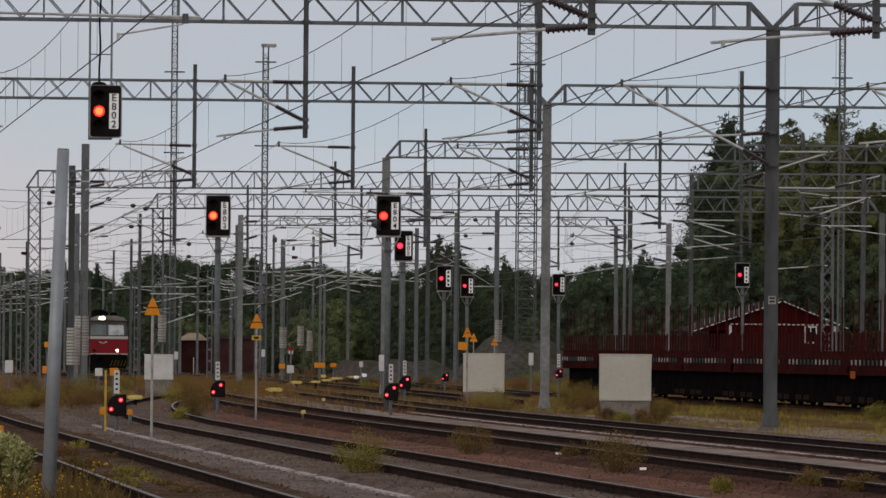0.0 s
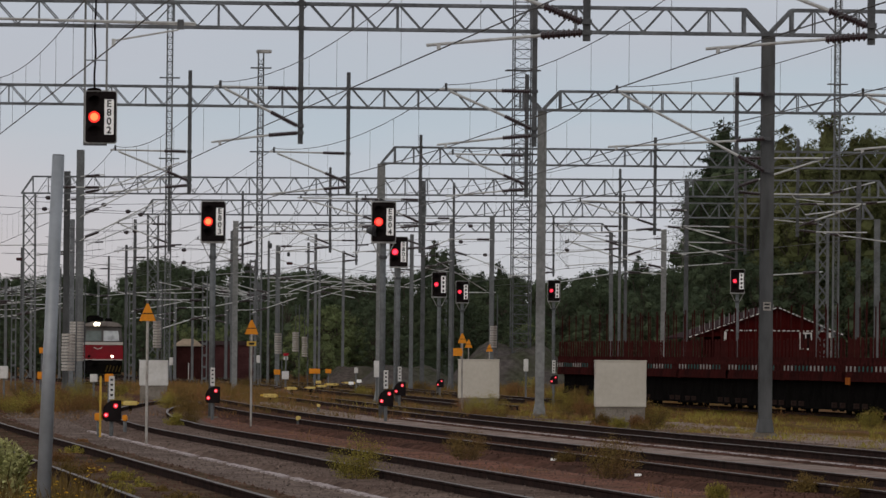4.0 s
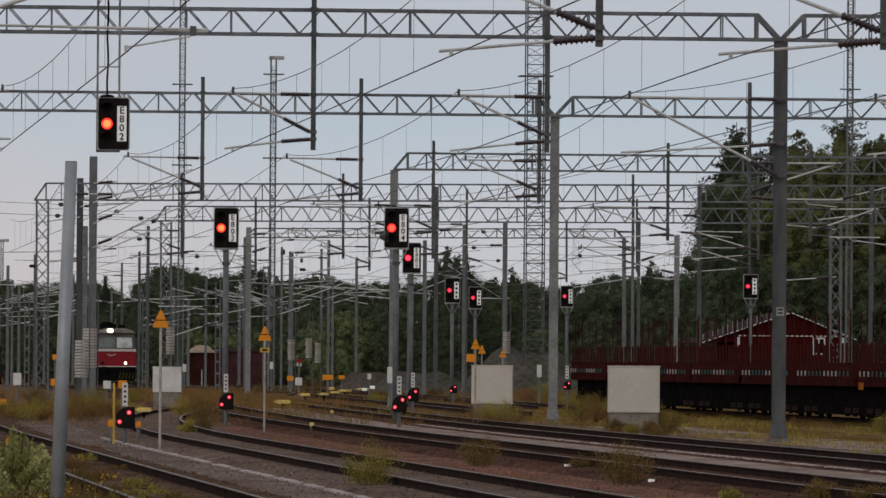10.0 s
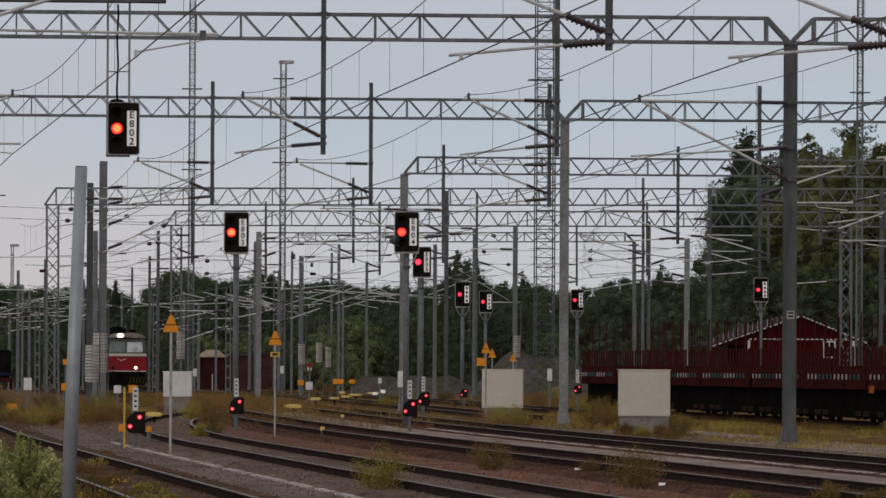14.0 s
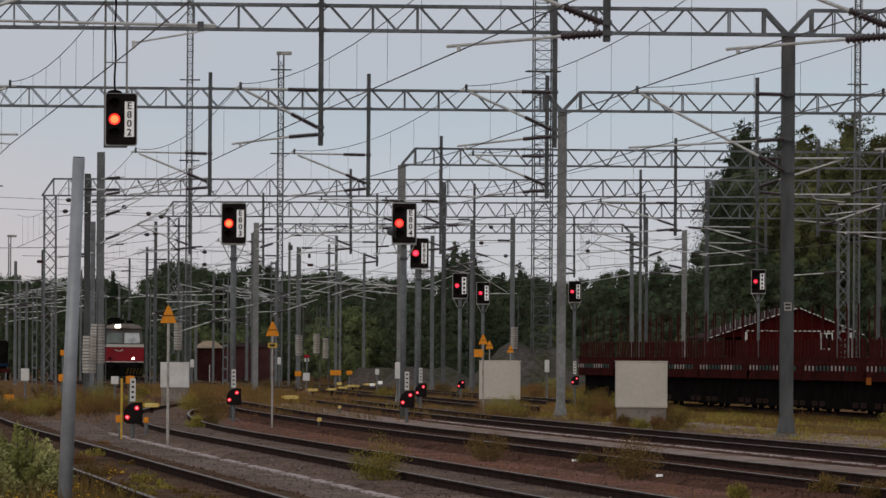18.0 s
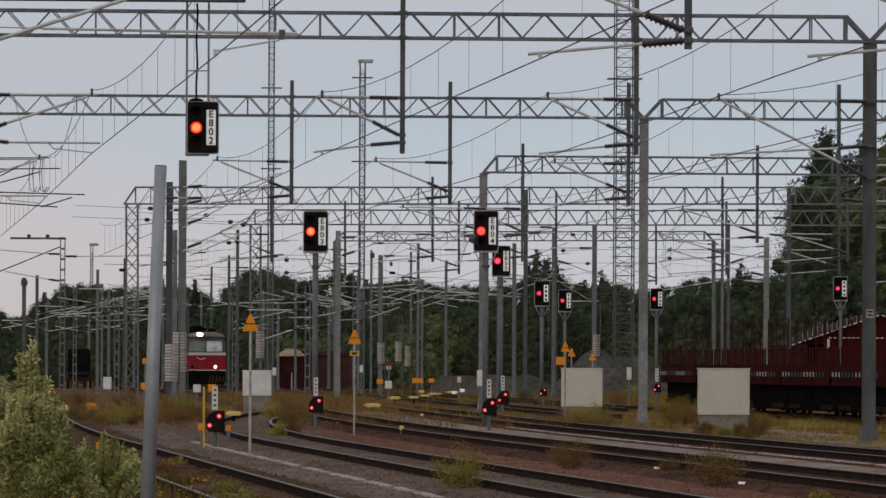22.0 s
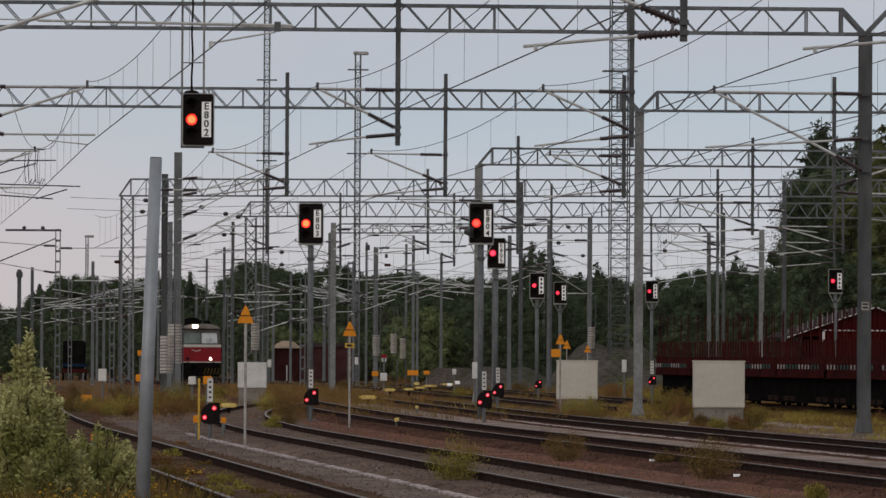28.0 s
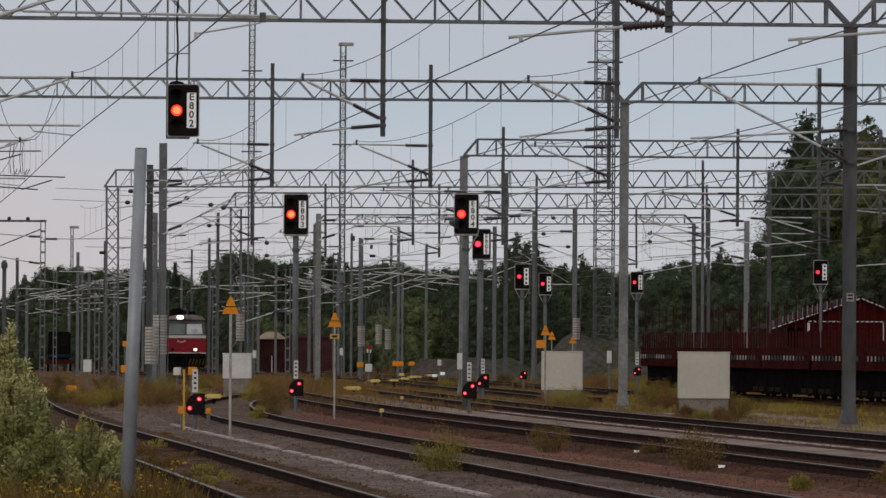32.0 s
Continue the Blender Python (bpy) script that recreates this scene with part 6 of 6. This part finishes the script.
S = [spruce(17, 11, "tall dark green spruce at the yard's edge", None, 0.23, 0.75), spruce(14, 12, "slim dark green spruce", None, 0.25, 0.8), spruce(16, 13, "ragged dark green spruce", None, 0.23, 0.6, 0.45), spruce(17, 14, "broad olive green spruce", WARM_NEEDLES, 0.22, 0.5, 0.2), spruce(15, 15, "full olive green spruce", WARM_NEEDLES, 0.2, 0.5, 0.2)]
L = [broadleaf(11, 21, "round dark green broadleaf tree"), broadleaf(9, 22, "dense dark green broadleaf tree", 0.36), broadleaf(12, 23, "tall loose broadleaf tree", 0.26), broadleaf(4, 24, "light green sapling thicket", 0.45, SAPLING, 0.06, 5000), broadleaf(20, 25, "tall olive birch at the yard's edge", 0.17, WARM_LEAVES, 0.1, 15000, 70, 0.5), broadleaf(20, 26, "tall dark ragged birch with drooping twigs", 0.14, LEAVES, 0.1, 13000, 56, 1.0)]
used = set()


def plant(kind, i, x, y, top, turn=0.0):
    """A tree of the given kind whose tip is at that height."""
    src = (S if kind == "s" else L)[i]
    h = ((17, 14, 16, 17, 15) if kind == "s" else (11, 9, 12, 4, 20, 20))[i]
    k = (top + 0.3) / h
    m = pose(x, y, -0.3, 0, 0, turn)
    if (kind, i) in used:
        q = k / src.scale[0]
        return copy_thing(src, m @ Matrix.Diagonal((q, q, q, 1)))
    used.add((kind, i))
    src.matrix_basis = m @ Matrix.Diagonal((k, k, k, 1))
    return src


def stand(kind, i, across, height, y, turn):
    """A tree by its bearing and the elevation of its tip, both in ten-thousandths of the distance, at distance y."""
    return plant(kind, i, across * y / 10000, y, 1.55 + height * y / 10000, turn)


rt = random.Random(5)
# the edge of the woods: bearing and elevation of its crest
CREST = ((-830, 60), (-740, 78), (-701, 72), (-680, 62), (-664, 65), (-640, 90), (-617, 96), (-600, 108), (-560, 105), (-514, 103), (-470, 106), (-450, 106), (-438, 96), (-421, 84), (-408, 88), (-382, 120), (-358, 130), (-340, 128), (-313, 116), (-294, 116), (-265, 126), (-240, 124), (-230, 112), (-205, 110), (-188, 116), (-140, 111), (-112, 105), (-83, 110), (-41, 108), (10, 125), (30, 125), (52, 114), (80, 110), (112, 112), (136, 102), (156, 103), (197, 113), (218, 122), (241, 114), (262, 118), (290, 118), (330, 120), (345, 130))


def crest(a):
    for (a0, h0), (a1, h1) in zip(CREST, CREST[1:]):
        if a0 <= a <= a1:
            return h0 + (h1 - h0) * (a - a0) / (a1 - a0)
    return CREST[0][1] if a < CREST[0][0] else CREST[-1][1]


for k in range(112):
    a = -830 + k * 10.5 + rt.uniform(-3, 3)
    i = rt.randrange(3)
    stand("s" if rt.random() < 0.12 else "l", i, a, crest(a) + 8 - rt.uniform(0, 6), rt.uniform(620, 700), k * 31)
for k in range(56):
    a = -800 + k * 21 + rt.uniform(-8, 8)
    stand("l", rt.randrange(3), a, crest(a) * rt.uniform(0.55, 0.85), rt.uniform(605, 622), k * 77)
for k in range(46):
    a = -780 + k * 25 + rt.uniform(-8, 8)
    stand("l", rt.randrange(2), a, rt.uniform(25, 50), rt.uniform(588, 604), k * 57)
# spruces that rise out of the crest
for k, (i, a, h_, y) in enumerate(((1, -643, 99, 640), (1, -445, 117, 640), (0, 3, 160, 570), (2, 17, 150, 590), (1, -8, 138, 600), (0, 28, 150, 600), (1, 65, 119, 640), (0, 87, 133, 650), (2, 80, 116, 640), (1, 96, 118, 650), (0, 271, 143, 625), (2, 279, 133, 640), (1, 263, 122, 650), (2, 310, 117, 650))):
    stand("s", i, a, h_, y, k * 53)
# trees that close the gaps below the crest
for k, (i, a, h_, y) in enumerate(((0, 210, 112, 615), (2, 199, 107, 612), (1, 158, 98, 612), (0, 170, 96, 610), (1, 222, 104, 611))):
    stand("l", i, a, h_, y, k * 83)
# the tall trees at the yard's far edge
for k, (kind, i, a, h_, y) in enumerate((("s", 2, 381, 325, 690), ("s", 0, 368, 303, 700), ("l", 5, 357, 250, 670), ("l", 5, 347, 180, 660), ("l", 5, 352, 135, 650), ("l", 5, 362, 262, 680), ("s", 1, 395, 285, 710), ("s", 2, 412, 291, 700), ("l", 5, 404, 268, 680), ("s", 0, 432, 318, 710), ("s", 4, 460, 316, 700), ("l", 4, 471, 300, 690), ("s", 3, 487, 290, 705), ("s", 3, 522, 334, 690), ("l", 4, 508, 300, 680), ("l", 4, 540, 298, 700), ("s", 4, 553, 300, 690), ("s", 3, 570, 310, 700), ("l", 4, 590, 315, 690), ("s", 4, 612, 320, 700), ("s", 3, 640, 305, 690), ("s", 0, 375, 235, 650), ("l", 4, 420, 235, 655), ("l", 4, 450, 250, 660), ("s", 0, 400, 190, 645), ("l", 4, 480, 230, 650), ("l", 4, 515, 240, 655), ("l", 4, 550, 235, 650), ("l", 4, 585, 245, 655), ("l", 4, 620, 250, 650), ("l", 0, 372, 140, 640), ("l", 1, 395, 135, 640), ("l", 2, 425, 140, 640), ("l", 0, 455, 140, 640), ("l", 2, 490, 145, 640), ("l", 1, 530, 140, 640), ("l", 0, 570, 145, 640), ("l", 2, 610, 145, 640))):
    stand(kind, i, a, h_, y, k * 67)
# pale saplings at the wood's foot
for k, (a, h_) in enumerate(((-150, 26), (-142, 18), (-134, 22), (-126, 14), (-158, 14), (-282, 44), (-274, 36), (-290, 30), (-166, 46), (-149, 68), (-136, 74), (-122, 66), (-108, 50), (-178, 34), (-96, 34), (124, 52), (138, 44), (-330, 48), (-312, 40), (-236, 46), (-222, 38))):
    stand("l", 3, a, h_, 575 + k * 1.5, k * 61)

# ---- grass, weeds, stones ----


def leaf_cloud(points, size, spread, n, r, flat=0.5):
    """n leaf quads round the points."""
    verts, faces = [], []
    for _ in range(n):
        c = r.choice(points)
        p = Vector((c[0] + spread * max(-1.6, min(1.6, r.gauss(0, 1))), c[1] + spread * max(-1.6, min(1.6, r.gauss(0, 1))), c[2] + spread * 0.8 * max(-1.6, min(1.6, r.gauss(0, 1)))))
        a = Vector((r.gauss(0, 1), r.gauss(0, 1), r.gauss(0, flat))).normalized()
        b_ = a.cross(Vector((r.gauss(0, 1), r.gauss(0, 1), r.gauss(0, 1)))).normalized()
        s_ = size * r.uniform(0.6, 1.4)
        k = len(verts)
        verts += [p - a * s_, p - b_ * s_ * 0.45, p + a * s_, p + b_ * s_ * 0.45]
        faces.append((k, k + 1, k + 2, k + 3))
    return verts, faces


def blades(name, mat, spots, label, seed, height=(0.15, 0.45), lean=0.4, width=0.006, category="grass"):
    """Tufts of upright blades; spots: x0, x1 across at y = 124, y0, y1, number of tufts, factor."""
    r = random.Random(seed)
    verts, faces = [], []
    for x0, x1, y0, y1, n, k in spots:
        for _ in range(n):
            y = y0 + (y1 - y0) * r.random()
            x = track_x(r.uniform(x0, x1), y)
            if 0.42 + 1.4 * noise.noise((x * 0.5, y * 0.07, seed)) < r.random() * 0.9:
                continue
            hh = r.uniform(*height) * k
            for _ in range(8):
                p = Vector((x + r.gauss(0, 0.09), y + r.gauss(0, 0.09), -0.27))
                h = hh * r.uniform(0.5, 1.15)
                d = Vector((r.gauss(0, lean) * h, r.gauss(0, lean) * h, h))
                w = Vector((width * k ** 0.5 * r.uniform(0.6, 1.5), 0, 0))
                j = len(verts)
                verts += [p - w, p + w, p + d * 0.6 + w * 0.8, p + d, p + d * 0.6 - w * 0.8]
                faces.append((j, j + 1, j + 2, j + 3, j + 4))
    o_ = new(name, cloud(name, verts, faces, mat))
    return tagged(o_, label, category, kind="stuff")


blades("grass", GRASS, [(10.8, 18, 120, 180, 2400, 0.24), (10.6, 18, 170, 215, 4200, 0.3), (10.6, 26, 200, 330, 6200, 0.46), (12, 40, 320, 520, 4000, 1.3), (-30, -9, 170, 420, 2600, 1.1), (-14, -8.2, 80, 170, 500, 0.7), (-8.3, -5.2, 86, 150, 1300, 0.34), (0, 9, 290, 420, 2600, 1.5), (-4, 9, 350, 520, 1600, 0.9), (3.5, 11, 215, 330, 1500, 0.9)], "dry yellow-green grass beside the tracks", 3)
blades("grass", WEED, [(-30, -9, 170, 420, 3000, 1.5), (10.8, 24, 150, 330, 3600, 0.5), (-3, 9, 240, 480, 1000, 0.9), (-12, -8.2, 80, 160, 500, 0.9), (-8.3, -5.2, 86, 150, 800, 0.4)], "green weedy grass in patches", 17, (0.12, 0.4), 0.5, 0.011)
blades("grass", RUSSET_GRASS, [(10.6, 17, 130, 215, 2600, 0.28), (0, 9, 290, 420, 2200, 1.5), (-6, 9, 210, 420, 2800, 0.85), (-26, -9, 180, 400, 3200, 1.4), (10, 30, 230, 460, 3000, 0.8), (0.4, 1.6, 85, 200, 200, 0.5), (-14, -8.4, 80, 160, 700, 0.8)], "russet dry grass and seed heads", 4)


def stones(name, mat, spots, label, seed):
    r = random.Random(seed)
    verts, faces = [], []
    for x0, x1, y0, y1, n, top in spots:
        for _ in range(n):
            y = y0 + (y1 - y0) * r.random() ** 1.3
            x = track_x(r.uniform(x0, x1), y)
            s_ = r.uniform(0.010, 0.032)
            j = len(verts)
            for d in ((1, 0, 0), (0, 1, 0), (-1, 0, 0), (0, -1, 0), (0, 0, 1)):
                verts.append((x + d[0] * s_ * r.uniform(.7, 1.4), y + d[1] * s_ * r.uniform(.7, 1.4), top + d[2] * s_ * r.uniform(.5, 1.1) + (0 if d[2] else -0.01)))
            faces += [(j, j + 1, j + 4), (j + 1, j + 2, j + 4), (j + 2, j + 3, j + 4), (j + 3, j, j + 4)]
    o_ = new(name, cloud(name, verts, faces, mat))
    return tagged(o_, label, "gravel", kind="stuff")


stones("gravel", DARK_STONE, [(a - 1.6, a + 1.6, 85, 240, 9000, -0.125) for a in TRACKS[2:]], "loose dark oily ballast stones", 18)
stones("gravel", STONE, [(a - 1.6, a + 1.6, 85, 240, 9000, -0.125) for a in TRACKS[1:2]] + [(10.4, 12.2, 100, 240, 3000, -0.19)], "loose brown-grey ballast stones", 8)
stones("gravel", GREY_STONE, [(-5.0, -3.0, 85, 240, 6000, -0.20)], "loose grey gravel of the walkway", 28)
stones("gravel", RED_STONE, [(0.2, 1.8, 85, 240, 5000, -0.19), (-9.4, -7.8, 85, 240, 3000, -0.21)], "loose reddish gravel", 9)
stones("gravel", DARK_STONE, [(TRACKS[0] - 1.6, TRACKS[0] + 1.6, 85, 240, 6000, -0.125)], "loose brown ballast stones of the outer track", 19)


def weed(x, y, h, seed, mat, lab, leaf=0.027, n=420, wide=0.5):
    """A weed clump of thin stems and small leaves."""
    r = random.Random(seed)
    w = thing("weed_clump", x, y, -0.25, 0, lab, "weed", "weeds by the tracks")
    pts, stems = [], B()
    for i in range(34):
        a, l = r.uniform(0, 6.283), h * wide * r.random() ** 0.6
        hh = h * r.uniform(0.55, 1.0) * (1 - 0.35 * l / (h * wide))
        tip = Vector((math.cos(a) * l, math.sin(a) * l, hh))
        tube(stems, (tip.x * 0.25, tip.y * 0.25, 0), tip, 0.005, 0.002, 4)
        pts += [tuple(Vector((tip.x * 0.25, tip.y * 0.25, 0)).lerp(tip, v_)) for v_ in (0.3, 0.5, 0.65, 0.8, 0.9, 1.0)]
    tagged(part("stalk", stems, TWIG, w), kind="stuff")
    verts, faces = leaf_cloud(pts, leaf * 0.5, 0.045 * h / 0.5, n * 7, r, 1.8)
    c = new("foliage", cloud("foliage", verts, faces, mat))
    c.parent = w
    return w


weed(-0.97, 106.0, 0.84, 1, WEED, "green-yellow weed clump between the rails", n=620, wide=0.46)
weed(0.62, 131.6, 0.72, 2, DRY_WEED, "dry brown weed clump between two tracks", n=520)
weed(2.66, 112.6, 0.78, 3, DRY_WEED, "dry russet weed clump between two tracks", n=700, wide=0.6)
weed(2.23, 126.1, 0.4, 4, DRY_WEED, "low dry weed clump between two tracks", n=300)
weed(3.59, 96.2, 0.33, 5, WEED, "small green weed in reddish gravel", n=240)
weed(4.89, 98.7, 0.4, 6, GRASS, "low yellow-green weed clump", n=380, wide=0.8)
weed(5.34, 95.0, 0.42, 7, GRASS, "low yellow-green weed clump", n=380, wide=0.8)
weed(-6.12, 193.7, 0.8, 8, GRASS, "brown-green weed clump beside the turnout", n=700)
weed(-6.22, 185.8, 0.5, 9, WEED, "brown-green weed clump beside the turnout", n=500)
weed(1.32, 221.9, 0.85, 10, WEED, "green weeds in front of the cabinet", n=800)
weed(1.78, 226.6, 0.9, 11, WEED, "green weeds in front of the cabinet", n=800)
weed(1.00, 223.7, 0.8, 27, RUSSET_GRASS, "dry weeds in front of the cabinet", n=400, wide=0.7)
weed(2.06, 229.0, 0.8, 28, GRASS, "dry weeds in front of the cabinet", n=400, wide=0.7)
weed(1.50, 218.0, 0.6, 29, RUSSET_GRASS, "dry weeds in front of the cabinet", n=400, wide=0.9)
weed(4.22, 187.7, 0.36, 30, RUSSET_GRASS, "low dry weeds in front of the cabinet", n=300, wide=0.9)
weed(5.20, 185.5, 0.4, 31, GRASS, "low dry weeds in front of the cabinet", n=300, wide=0.9)
for k, (x, y, h_) in enumerate(((4.33, 246.0, 1.15), (4.62, 250.5, 1.0), (4.95, 247.0, 0.95), (5.22, 243.5, 0.9), (4.75, 238.0, 0.75), (4.45, 196.9, 0.5), (4.85, 196.6, 0.42), (5.35, 197.1, 0.48), (5.9, 205.0, 0.85), (6.15, 207.5, 0.7))):
    weed(x, y, h_, 170 + k, (WEED, RUSSET_GRASS, GRASS)[k % 3], ("green weeds beside the relay cabinet", "russet weeds beside the relay cabinet", "yellow-brown weeds beside the relay cabinet")[k % 3], 0.03, 520, 0.6)
weed(11.99, 208.0, 0.7, 12, WEED, "green weeds beside the wagons", n=500)

for k, (x, y, h_) in enumerate(((-7.49, 231.5, 1.0), (-7.29, 238.9, 1.1), (-8.49, 248.1, 0.8), (-17.06, 319.0, 0.9), (-14.27, 293.1, 0.8), (-14.64, 317.7, 1.0), (-10.17, 419.7, 0.8), (-8.54, 518.5, 0.8), (-3.06, 338.1, 0.7), (-0.51, 399.5, 0.8), (6.45, 351.1, 1.0), (5.36, 317.4, 0.8), (6.08, 306.2, 0.9), (3.98, 363.6, 0.9), (5.90, 447.7, 1.0), (-18.81, 316.6, 0.9), (-17.36, 278.3, 0.8), (-13.83, 338.1, 0.7))):
    weed(x, y, h_, 40 + k, (GRASS, RUSSET_GRASS, WEED)[k % 3], ("dry yellow-brown weed clump in the grass", "russet dry weed clump in the grass", "green weed clump in the grass")[k % 3], 0.03, 700, 0.7)

rk = random.Random(77)
# a belt of tall weeds where the gravel walk ends
for k in range(34):
    px = -130 + k * 10.8 + rk.uniform(-6, 6)
    dd = 13500 * 1.8 / (rk.uniform(738, 752) - 646)
    weed((px - 784) / 13500 * dd, dd, rk.uniform(0.5, 0.85), 80 + k, (GRASS, WEED, RUSSET_GRASS, WEED)[(k + k // 5) % 4], ("tall yellow-brown weeds where the gravel ends", "tall green weeds where the gravel ends", "tall russet weeds where the gravel ends", "tall green weeds where the gravel ends")[(k + k // 5) % 4], 0.03, 420, 0.75)
# low weeds in and beside the outer track
for k, (x, y, h_) in enumerate(((-6.12, 130.9, 0.3), (-4.88, 109.3, 0.34), (-5.08, 120.5, 0.22), (-4.13, 102.8, 0.3), (-4.13, 95.2, 0.3), (-5.13, 108.1, 0.4), (-3.72, 97.8, 0.24), (-6.81, 149.2, 0.2), (-3.34, 94.7, 0.22), (-3.80, 91.6, 0.35), (-5.84, 120.2, 0.35), (-2.94, 90.1, 0.25))):
    weed(x, y, h_, 130 + k, (WEED, RUSSET_GRASS, GRASS)[k % 3], ("low green weed in the outer track", "low russet weed in the outer track", "low yellow-brown weed in the outer track")[k % 3], 0.03, 260, 0.9)

# ---- the bushes close by ----


def bush(x, y, h, wide, seed, n, lab, leaf=0.027, fall=0.6):
    """A shrub of many upright plumes of lance-shaped leaves."""
    r = random.Random(seed)
    b_ = thing("willow_bush", x, y, -0.3, 0, lab, "bush", "bushes by the path")
    verts, faces = [], []
    shoots = 60
    for i in range(shoots):
        a, l = r.uniform(0, 6.283), wide * r.random() ** 0.6
        hh = h * (1 - fall * (l / wide) ** 1.5) * r.uniform(0.72, 1.0)
        foot = Vector((math.cos(a) * l * 0.3, math.sin(a) * l * 0.3, 0))
        tip = Vector((math.cos(a) * l, math.sin(a) * l, hh))
        bm = B()
        mid = foot.lerp(tip, 0.5) + Vector((0, 0, 0.06 * h))
        tube(bm, foot, mid, 0.014, 0.009, 5)
        tube(bm, mid, tip, 0.009, 0.003, 5)
        part("shoot", bm, TWIG, b_)
        for j in range(n // shoots):
            u = 0.12 + 0.88 * r.random() ** 0.8
            c = foot.lerp(mid, u * 2) if u < 0.5 else mid.lerp(tip, u * 2 - 1)
            t = r.uniform(0, 6.283)
            d = Vector((math.cos(t), math.sin(t), r.uniform(-0.3, 1.5))).normalized()
            w = d.cross(Vector((r.gauss(0, 1), r.gauss(0, 1), r.gauss(0, 1)))).normalized()
            s_ = leaf * r.uniform(0.9, 2.1) * (1.25 - 0.65 * u)
            p = c + d * r.uniform(0, 0.13) * (1.2 - u) + Vector((0, 0, r.gauss(0, 0.02)))
            k = len(verts)
            verts += [p, p + d * s_ * 0.9 + w * s_ * 0.34, p + d * s_ * 2, p + d * s_ * 0.9 - w * s_ * 0.34]
            faces.append((k, k + 1, k + 2, k + 3))
    c = new("foliage", cloud("foliage", verts, faces, BUSH_LEAF))
    c.parent = b_
    return b_


BUSHES = [bush(-5.95, 90.0, 2.2, 0.5, 31, 27000, "pale green willow bush swaying in the wind", fall=0.48), bush(-5.0, 88.8, 1.2, 0.62, 32, 15000, "low pale green bush beside the track"), bush(-5.36, 86.5, 1.1, 0.5, 33, 11000, "low pale green bush beside the track"), bush(-6.69, 95.1, 1.95, 0.6, 34, 18000, "pale green willow bush swaying in the wind")]


def flowers(spots, seed):
    r = random.Random(seed)
    verts, faces = [], []
    for x, y, z, w, n in spots:
        for _ in range(n):
            p = Vector((x + r.uniform(-w, w), y + r.gauss(0, 0.3), z + r.gauss(0, 0.05)))
            s_ = r.uniform(0.012, 0.028)
            j = len(verts)
            for d in ((1, 0, 0), (0, 1, 0), (-1, 0, 0), (0, -1, 0), (0, 0, 0.8)):
                verts.append(p + Vector(d) * s_)
            faces += [(j, j + 1, j + 4), (j + 1, j + 2, j + 4), (j + 2, j + 3, j + 4), (j + 3, j, j + 4), (j, j + 3, j + 2, j + 1)]
    o_ = new("yellow_flowers", cloud("yellow_flowers", verts, faces, FLOWER))
    return tagged(o_, "yellow flower heads in the near grass", "flowers", kind="stuff")


flowers([(-4.42, 105.5, -0.25, 0.25, 40), (-4.62, 105.5, -0.04, 0.12, 16), (-4.81, 90.0, -0.04, 0.5, 45), (-4.41, 90.0, 0.01, 0.3, 30), (-5.35, 92.5, 0.03, 0.4, 50), (-5.87, 90.0, -0.08, 0.45, 70), (-4.55, 82.0, 0.03, 0.3, 26), (-4.0, 82.5, 0.0, 0.35, 28), (-4.95, 82.0, 0.06, 0.3, 22)], 6)
blades("grass", GRASS, [(-9.4, -6.9, 80, 100, 420, 0.8), (-9.2, -7.3, 80, 86, 260, 0.9), (-7.5, -6.55, 86, 135, 420, 0.42)], "rank yellow-green grass near the camera", 14, (0.25, 0.6))
scraps = B()
for x, y in ((0.55, 110.2), (0.61, 111.3), (2.07, 127.7), (3.04, 111.4), (-18.71, 376.8)):
    box(scraps, x - 0.05, y - 0.03, -0.13, x + 0.05, y + 0.03, -0.09)
tagged(new("litter", to_mesh("litter", scraps, SIGNAL_WHITE)), "scraps of white litter on the ballast", "litter", kind="stuff")


# ---- what moves ----
def motions():
    # degrees of lean to the right, second by second, of the low bushes; the tall ones sway less
    gusts = (-27, -22, -28, -22, -25, -27, -22, -3, 0, 1, 1, 2, -2, 0, -1, 2, 1, -1, 0, 3, 1, 4, 3, 2, 2, -1, 3, 3, 2, 0, 0, 3, 2)
    for k, b_ in enumerate(BUSHES):
        m = b_.matrix_basis.copy()
        tall = k in (0, 3)
        rows = []
        for i, g_ in enumerate(gusts):
            a = (max(-5.0, g_ * 0.5) if tall else g_) + 0.8 * math.sin(i * 1.9 + k)
            rows.append((float(i), m @ pose(0, 0, 0, 0.6 * math.cos(i * 1.3 + k), a, 0)))
        walk(b_, rows)


motions()
